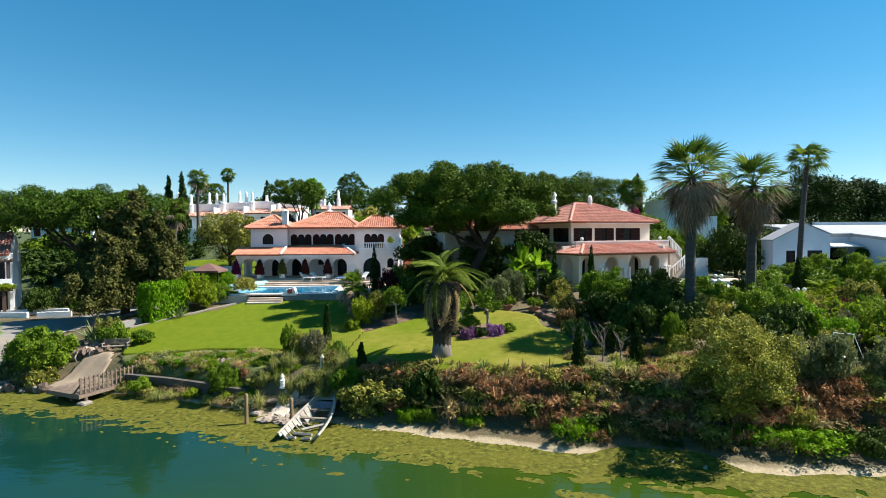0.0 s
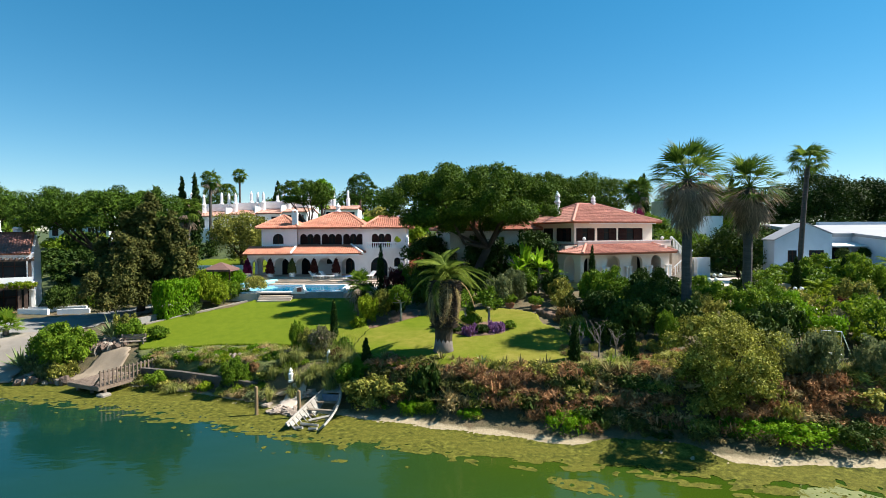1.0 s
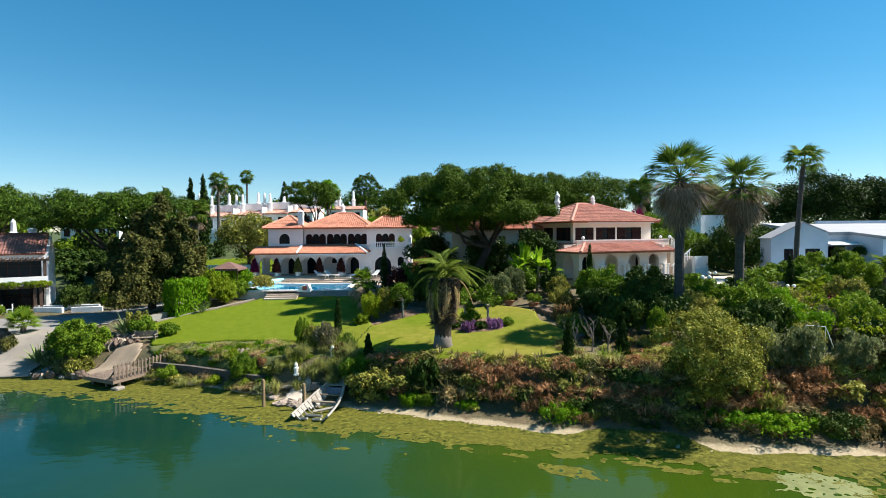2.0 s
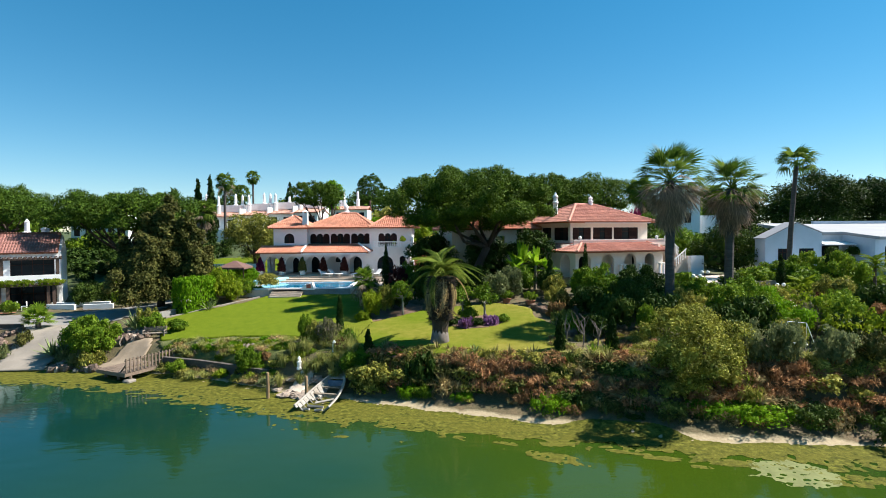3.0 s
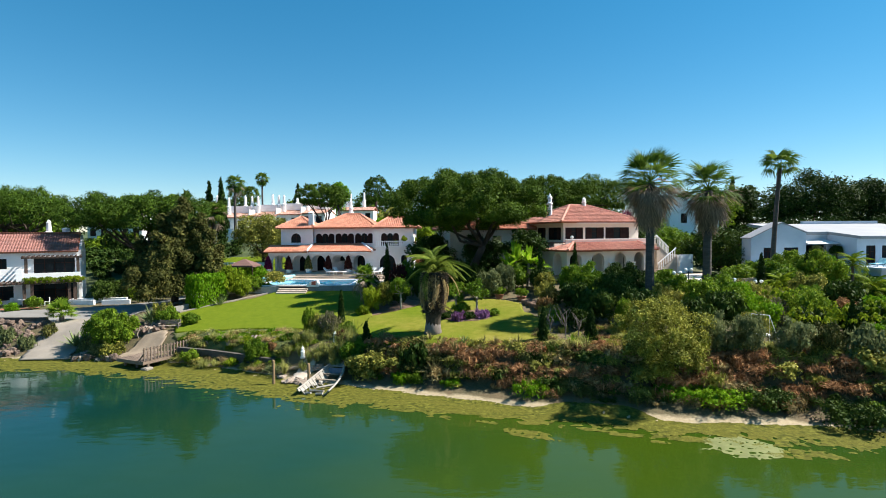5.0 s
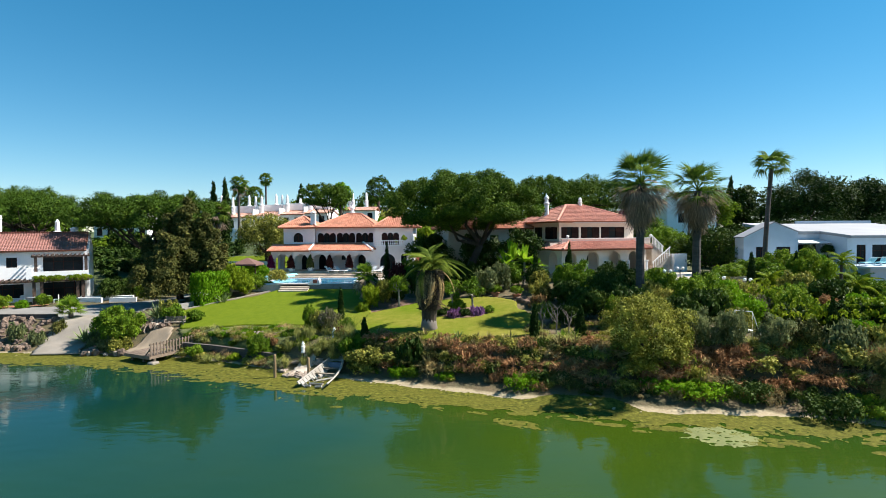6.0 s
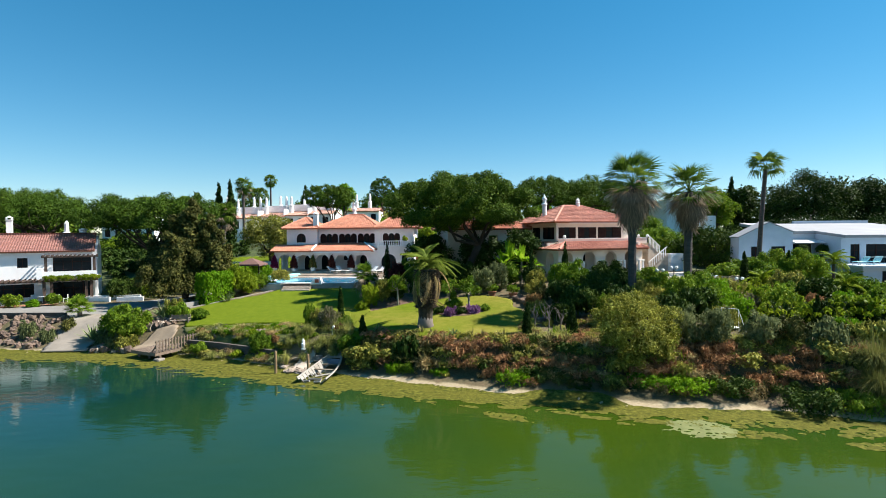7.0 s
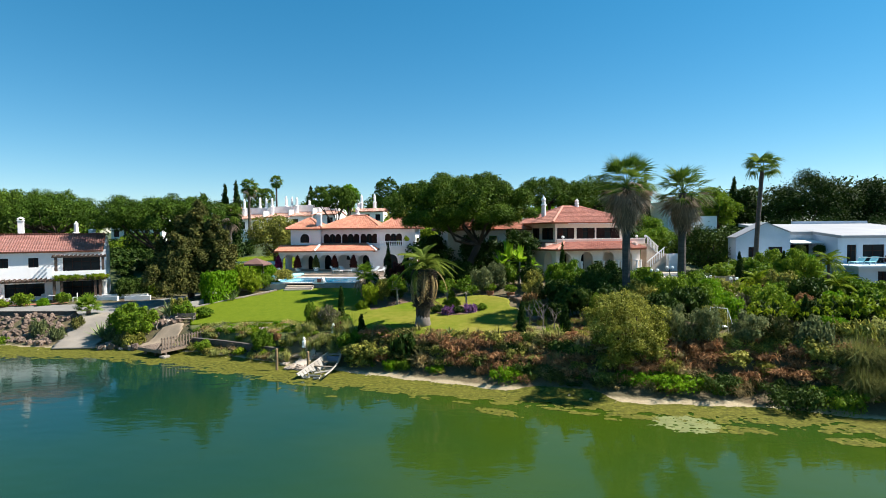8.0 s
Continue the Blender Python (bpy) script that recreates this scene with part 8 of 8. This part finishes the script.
# bank below the east lawn and the wild bank beyond it
rng = np.random.default_rng(33)
bank_growth = {}
x = -3.0
while x < 38:
    w = lerp_table(BANK_WIDTH, x)
    for row, s in enumerate((1.15, 1.9, 2.6, 3.3, 4.0, 4.8)):
        xx, yy = x + rng.uniform(-0.5, 0.5), shore_y(x) + 1.0 + s * (w - 0.9) / 4.6 + rng.uniform(-0.3, 0.3)
        r = rng.random()
        if row == 0:
            if r < 0.15:
                grow(bank_growth, ("mid", "dark", "olive", "mid", "rust")[int(rng.integers(0, 5))], "mound", xx, yy + 0.3, rng.uniform(1.0, 1.8), rng.uniform(0.2, 0.45))
        elif row < 5:
            if x < 12:
                k = ("rust", "olive", "straw", "rust", "grey", "rust", "dark")[int(rng.integers(0, 7))]
            else:
                k = ("rust", "rust", "straw", "olive", "rust")[int(rng.integers(0, 5))]
            grow(bank_growth, k, "scrub" if k in ("rust", "straw") or r < 0.5 else "mound", xx, yy, rng.uniform(1.6, 2.8), rng.uniform(0.35, 0.75), row % 2)
            if r > 0.70 and x < 14 and row > 1:
                rosette("aloe", xx, yy - 0.2, rng.uniform(0.6, 0.95), "brownish aloe rosette on the bank", 30, land_z(xx, yy) + 0.2, "aloe", form=1)
        elif x < 9:
            if r < 0.4:
                rosette(("aloe", "agave")[r < 0.12], xx, yy, rng.uniform(0.6, 0.95), "spiky aloe rosette along the lawn's edge", 30, None, "aloe", form=1)
            else:
                grow(bank_growth, ("straw", "rust", "olive")[int(rng.integers(0, 3))], "scrub", xx, yy - 0.4, rng.uniform(1.0, 1.8), rng.uniform(0.25, 0.5))
        else:
            tuft(("straw", "reed", "olive")[int(rng.integers(0, 3))], xx, yy, rng.uniform(1.4, 2.4), rng.uniform(0.4, 0.8), "dry grass tussock on top of the bank")
    x += 1.0
for i in range(64):
    xx = rng.uniform(-4.0, 36)
    yy = shore_y(xx) + rng.uniform(1.4, 2.4)
    grow(bank_growth, ("olive", "mid", "dark", "straw", "mid", "grey")[i % 6], "weed", xx, yy, rng.uniform(0.7, 1.5), rng.uniform(0.12, 0.32), i % 2)
for i in range(44):
    xx = 5.0 + i * 0.7 + rng.uniform(-0.3, 0.3)
    yy = shore_y(xx) + rng.uniform(1.5, 2.3)
    grow(bank_growth, ("rust", "dark", "straw", "grey")[i % 4], "scrub", xx, yy, rng.uniform(1.2, 2.0), rng.uniform(0.4, 0.7), i % 2)
for i in range(80):
    xx, yy = rng.uniform(7.4, 14.5), rng.uniform(29.6, 35.2)
    if i % 3:
        grow(bank_growth, ("straw", "rust", "olive", "reed")[i % 4], "scrub", xx, yy, rng.uniform(1.0, 1.9), rng.uniform(0.2, 0.5), i % 2)
    else:
        tuft(("straw", "reed")[i % 2], xx, yy, rng.uniform(1.0, 1.8), rng.uniform(0.3, 0.6), "dry grass tussock on top of the bank")
for k, made in bank_growth.items():
    ob = new("bank_scrub", quads("bank_scrub", np.concatenate(made), LEAF[k]))
    tagged(ob, "tangled dry and green scrub on the steep lake bank", "scrub", kind="stuff")
for x, y, w, h, k in ((16.6, 26.3, 4.2, 0.9, "fresh"), (14.6, 26.7, 3.2, 0.7, "fresh"), (18.8, 25.9, 3.8, 1.0, "dark"), (22.6, 23.9, 4.4, 1.3, "dark"), (24.6, 23.4, 3.2, 1.1, "mid"), (6.4, 28.6, 2.6, 0.95, "fresh"), (7.8, 28.3, 1.8, 0.6, "olive"), (1.6, 30.4, 1.6, 0.5, "fresh"), (29, 22.3, 4, 1.2, "mid"), (33, 21.1, 4, 1.2, "mid")):
    shrub(k, "carpet", x, y + 0.8, w, h, "spreading green shrub at the water's edge")
for x, y in ((26.2, 24.4), (27.4, 23.9), (28.3, 24.9), (26.9, 25.6), (29.4, 24.0)):
    tuft("reed_dull", x, y, 3.4, 2.3, "tall pampas-like reed clump on the shore", 2200, 3, "reed_clump")
rosette("aloe", 1.9, 32.7, 1.5, "large brownish aloe clump at the lawn's edge", 60, land_z(1.9, 32.7) + 0.1, "aloe", form=1)
rosette("aloe", 0.5, 31.9, 1.2, "large brownish aloe clump on the bank face", 60, land_z(0.5, 31.9) + 0.1, "aloe", form=1)
for x, y, w, h, k in ((-1.7, 32.2, 1.5, 0.8, "fresh"), (-0.7, 32.1, 1.8, 0.7, "mid")):
    shrub(k, "carpet", x, y, w, h, "spreading green shrub at the water's edge")
draped("bank_lip", [(-3.0, 34.6), (0, 33.9), (3, 32.9), (5, 32.1), (4.8, 31.6), (2.6, 32.2), (-0.4, 33.1), (-3.0, 33.8)], 0.14, M["soil"], "bare red-brown earth along the lip of the bank", "earth", 0.2, 0.3)
rosette("agave", 2.2, 33.0, 0.8, "large brownish aloe clump at the lawn's edge", 44, None, "aloe", form=1)
rosette("aloe", 1.6, 32.7, 1.1, "large brownish aloe clump at the lawn's edge", 44, None, "aloe", form=1)
for x, y in ((9.6, 31.8), (17.0, 28.2), (10.6, 32.2)):
    rosette("mid", x, y, 0.9, "bright green yucca on the bank", 30, None, "yucca", form=0)

# the big olive-yellow bush on the wild bank, bare saplings beside it
broad_tree("gold_olive", 14.0, 28.2, 6.3, 5.25, "large loose yellow-green bush on the lake bank", 95, 44000, 0.03, 0.078, 0.085, 0.2, "bark", None, "bush", 2.6, 0.40, 0.4)
for x, y, h in ((9.6, 34.0, 2.2), (10.3, 33.2, 1.9), (8.7, 34.8, 1.8)):
    r2 = np.random.default_rng(int(x * 10))
    t = base("bare_sapling", pose(x, y, land_z(x, y)), "leafless pale grey sapling by the lawn", "sapling", "bare saplings")
    bm = bmesh.new()
    tube(bm, [(0, 0, -0.1), (0.05, 0, h * 0.4)], [0.05, 0.04], 6)
    part("trunk", bm, M["palm_foot"], t)
    for _ in range(9):
        bm = bmesh.new()
        limbs(bm, r2, (0.05, 0, h * 0.38), [(r2.uniform(-0.8, 0.8), r2.uniform(-0.5, 0.5), h * r2.uniform(0.75, 1.05))], 0.03, 0.3, 4)
        part("branch", bm, M["palm_foot"], t)

# round bed, silver shrubs and small trees on the lawn
for x, y in ((2.3, 39.6), (4.2, 39.8)):
    shrub("purple", "mound", x, y, 1.5, 0.9, "cushion of purple blossom in the round bed", "flowers", "flower_cushion")
for k, x, y, w, h in (("mid", 5.2, 40.4, 1.3, 0.8), ("dark", 3.3, 39.7, 1.2, 0.8), ("dark", 1.4, 40.4, 1.4, 0.9), ("mid", 2.6, 41.6, 1.8, 1.2)):
    shrub(k, "round", x, y, w, h, "low shrub in the round flower bed")
for k, x, y, w, h, lab in (("mid", 3.9, 41.4, 2.2, 3.2, "small light green tree in the round bed"), ("mid", 2.2, 41.8, 2.0, 3.0, "small light green tree in the round bed"), ("mid", -2.7, 44.6, 2.0, 3.4, "small light green tree beside the planting bed")):
    broad_tree(k, x, y, w, h, lab, int(x * 10 + 200), 2200, 0.34, 0.10, 0.14, 0, "pale_bark", None, "small_tree", 0.5)
for k, f, x, y, w, h in (
    ("silver", "fine", 5.4, 47.6, 3.0, 2.8), ("silver", "fine", 7.2, 48.8, 2.6, 3.0), ("lime", "fine", -5.3, 44.6, 2.2, 2.6), ("olive", "fine", -4.4, 45.8, 2.4, 2.6), ("dark", "round", -3.2, 47.4, 2.6, 2.4), ("maroon", "fine", -3.6, 53.6, 2.4, 3.0),
    ("dark", "round", -5.6, 48.6, 2.6, 2.6), ("mid", "fine", -6.4, 50.4, 2.2, 1.8), ("dark", "round", -1.0, 49.6, 3.2, 3.0), ("dark", "round", 1.6, 50.0, 3.4, 3.4), ("mid", "fine", -2.4, 56.0, 3.2, 3.2), ("lime", "round", -6.0, 43.6, 1.4, 1.0),
    ("dark", "big", 3.8, 50.4, 3.6, 3.2), ("mid", "round", 8.4, 50.4, 2.8, 2.6), ("olive", "fine", 10.6, 47.2, 2.6, 2.2), ("dark", "round", 10.8, 49.6, 2.8, 2.2), ("olive", "fine", 10.2, 44.4, 2.2, 1.8), ("rust", "mound", 9.6, 41.6, 1.8, 1.0), ("olive", "mound", 9.6, 39.4, 2.0, 1.0), ("grey", "fine", 10.6, 42.6, 1.8, 1.6), ("mid", "mound", 9.8, 37.2, 1.8, 0.9)):
    shrub(k, f, x, y, w, h, "garden shrub between the lawn and the villas", variant=int(abs(x)) % 2)


def banana(x, y, h, seed):
    rng = np.random.default_rng(seed)
    t = base("banana_plant", pose(x, y, land_z(x, y)), "clump of broad bright yellow-green banana leaves", "banana plant", "banana clump")
    bm = bmesh.new()
    tube(bm, [(0, 0, -0.1), (0.1, 0, h * 0.5)], [0.16, 0.1], 8)
    part("stem", bm, M["pale_bark"], t)
    for i in range(18):
        a, el = i * 2.4, math.radians(rng.uniform(15, 80))
        d = np.array([math.cos(a) * math.cos(el), math.sin(a) * math.cos(el), math.sin(el)])
        side = np.array([-math.sin(a), math.cos(a), 0])
        p0, ln, q = np.array([0.1, 0, h * 0.45]), h * rng.uniform(0.36, 0.5), []
        prev, pw = p0, 0.03
        for j in range(1, 7):
            k = j / 6
            p = p0 + d * ln * k + np.array([0, 0, -0.35 * ln * k * k * math.cos(el)])
            w2 = 0.22 * math.sin(math.pi * min(1, 0.12 + 0.86 * k)) + 0.01
            up = np.array([0, 0, 0.25 * w2])
            q.append((prev, p, p + side * w2 + up, prev + side * pw + up))
            q.append((prev - side * pw + up, p - side * w2 + up, p, prev))
            prev, pw = p, w2
        ob = new("leaf", quads("leaf", np.array(q), LEAF["banana"]))
        ob.parent = t


for i, (x, y, h) in enumerate(((8.6, 52.0, 5.6), (9.8, 51.4, 5.0), (7.8, 51.4, 4.6), (10.8, 51.0, 3.8), (12.6, 46.6, 2.6))):
    banana(x, y, h, 300 + i)

# thick garden in front of the garden villa, down to the wild bank
for k, f, x, y, w, h in (
    ("mid", "big", 13.0, 43.2, 4.4, 3.6), ("dark", "big", 16.8, 42.4, 5.0, 3.3), ("mid", "big", 20.0, 41.6, 5.0, 2.8), ("dark", "big", 15.0, 39.6, 4.2, 3.2), ("olive", "fine", 18.2, 38.4, 3.6, 2.6), ("dark", "round", 12.0, 40.4, 3.0, 2.4), ("dark", "round", 12.6, 36.8, 3.2, 2.6),
    ("dark", "round", 15.6, 35.8, 3.4, 2.6), ("mid", "fine", 13.8, 34.0, 1.6, 2.4), ("dark", "round", 10.8, 35.6, 2.2, 1.6), ("mid", "big", 21.0, 36.2, 4.4, 3.2), ("fresh", "fine", 23.6, 36.8, 3.4, 2.6), ("lime", "vine", 25.4, 35.2, 3.2, 2.6),
    ("mid", "fine", 23.2, 39.6, 3.6, 2.8), ("olive", "fine", 25.6, 39.0, 3.2, 2.4), ("heather", "fine", 27.2, 37.8, 2.2, 1.8), ("mid", "fine", 28.8, 37.2, 2.6, 2.2), ("maroon", "fine", 29.2, 39.4, 1.6, 1.4), ("lime", "vine", 28.2, 41.0, 2.6, 2.0), ("olive", "fine", 31.6, 41.2, 3.2, 2.6),
    ("mid", "big", 36.8, 51.4, 4.2, 3.4), ("fresh", "fine", 39.6, 51.0, 4.0, 3.2), ("mid", "big", 42.6, 49.4, 4.2, 1.7), ("mid", "big", 36.0, 46.4, 4.6, 3.8), ("mid", "round", 33.6, 48.8, 4.0, 2.4), ("mid", "round", 30.4, 49.6, 3.6, 2.0), ("mid", "big", 34.4, 52.0, 4.2, 2.4), ("dark", "round", 27.0, 47.6, 2.4, 1.6), ("mid", "big", 32.5, 45.0, 3.6, 2.2)):
    shrub(k, f, x, y, w, h, "dense leafy shrub in the sloping garden", variant=int(x) % 2)
for k, f, x, y, w, h in (
    ("dark", "round", 25.2, 31.6, 2.6, 1.8), ("dark", "round", 27.8, 31.6, 2.8, 1.9), ("dark", "round", 30.6, 31.4, 2.8, 1.8), ("dark", "round", 33.2, 31.2, 2.8, 1.8), ("olive", "fine", 27.0, 34.8, 2.6, 2.0), ("silver", "fine", 18.0, 29.4, 2.4, 2.6), ("silver", "fine", 19.6, 29.2, 2.4, 2.5), ("silver", "fine", 22.0, 28.8, 2.6, 2.2), ("grey", "fine", 23.8, 28.4, 2.4, 1.8), ("olive", "fine", 20.8, 30.8, 2.4, 2.2), ("dark", "round", 17.4, 32.0, 3.2, 2.8),
    ("dark", "round", 20.2, 33.2, 3.2, 2.8), ("fresh", "fine", 22.6, 32.8, 2.8, 2.2), ("straw", "mound", 24.0, 29.6, 2.2, 0.9), ("lime", "vine", 24.4, 31.0, 3.0, 2.4), ("lime", "vine", 26.8, 30.6, 3.2, 2.4), ("lime", "vine", 29.4, 30.6, 3.6, 2.6), ("fresh", "fine", 28.0, 29.2, 2.4, 1.2), ("lime", "vine", 31.8, 30.0, 3.2, 2.4), ("mid", "fine", 26.0, 33.4, 3.4, 2.8),
    ("rust", "fine", 28.6, 33.6, 2.6, 1.8), ("fresh", "round", 31.0, 33.2, 2.8, 2.2), ("mid", "fine", 33.4, 33.0, 3.2, 2.4), ("mid", "big", 35.4, 34.0, 4.4, 2.8), ("dark", "round", 30.8, 36.0, 3.4, 2.6), ("mid", "big", 34.6, 38.0, 4.2, 2.4), ("mid", "big", 38.4, 39.0, 4.4, 1.7), ("silver", "mound", 25.4, 27.6, 2.6, 1.4), ("olive", "mound", 27.8, 27.6, 2.8, 1.4), ("reed", "mound", 30.0, 27.4, 2.8, 1.2), ("heather", "fine", 24.2, 33.8, 1.8, 2.2), ("lime", "round", 16.6, 29.6, 1.8, 1.6)):
    shrub(k, f, x, y, w, h, "mixed wild shrub above the lake bank", variant=int(x) % 2)

shrub("magenta", "fine", 25.0, 66.0, 2.8, 12.6 - land_z(25.0, 66.0), "tall magenta bougainvillea behind the villa roof", "shrub", "bougainvillea")

# rough growth on the hillside behind the houses
rng = np.random.default_rng(55)
hill_growth = {}
for i in range(260):
    x, y = rng.uniform(-90, 90), rng.uniform(69, 125)
    if -24 < x < -1 and y < 80 or 8 < x < 34 and y < 68 or 33 < x < 60 and y < 69 or -36 < x < -21 and y < 87 or -60 < x < -15 and y > 104 or -62 < x < -38 and y < 71:
        continue
    k = ("mid", "dark", "mid", "fresh", "olive", "lime")[int(rng.integers(0, 6))]
    if -68 < x < -30 and y < 100:
        k = "dark"
    w = rng.uniform(3.0, 6.0) * (0.6 if -58 < x < -15 else 1.0)
    grow(hill_growth, k, "far", x, y, w, w * rng.uniform(0.45, 0.75), i % 2)
for i in range(34):
    x, y = rng.uniform(-62, -32.5), rng.uniform(62, 92)
    if x < -41 and y < 71:
        continue
    grow(hill_growth, ("dark", "cypress", "dark", "dark")[i % 4], "far", x, y, rng.uniform(2.4, 3.8), rng.uniform(1.4, 2.8), i % 2)
for i in range(22):
    x, y = rng.uniform(-66, -50), rng.uniform(78, 97)
    grow(hill_growth, "dark", "far", x, y, rng.uniform(3.0, 4.4), rng.uniform(1.6, 2.6), i % 2)
for k, made in hill_growth.items():
    ob = new("hillside_growth", quads("hillside_growth", np.concatenate(made), LEAF[k]))
    tagged(ob, "rounded shrubs and low trees on the planted hillside", "shrubs", kind="stuff")
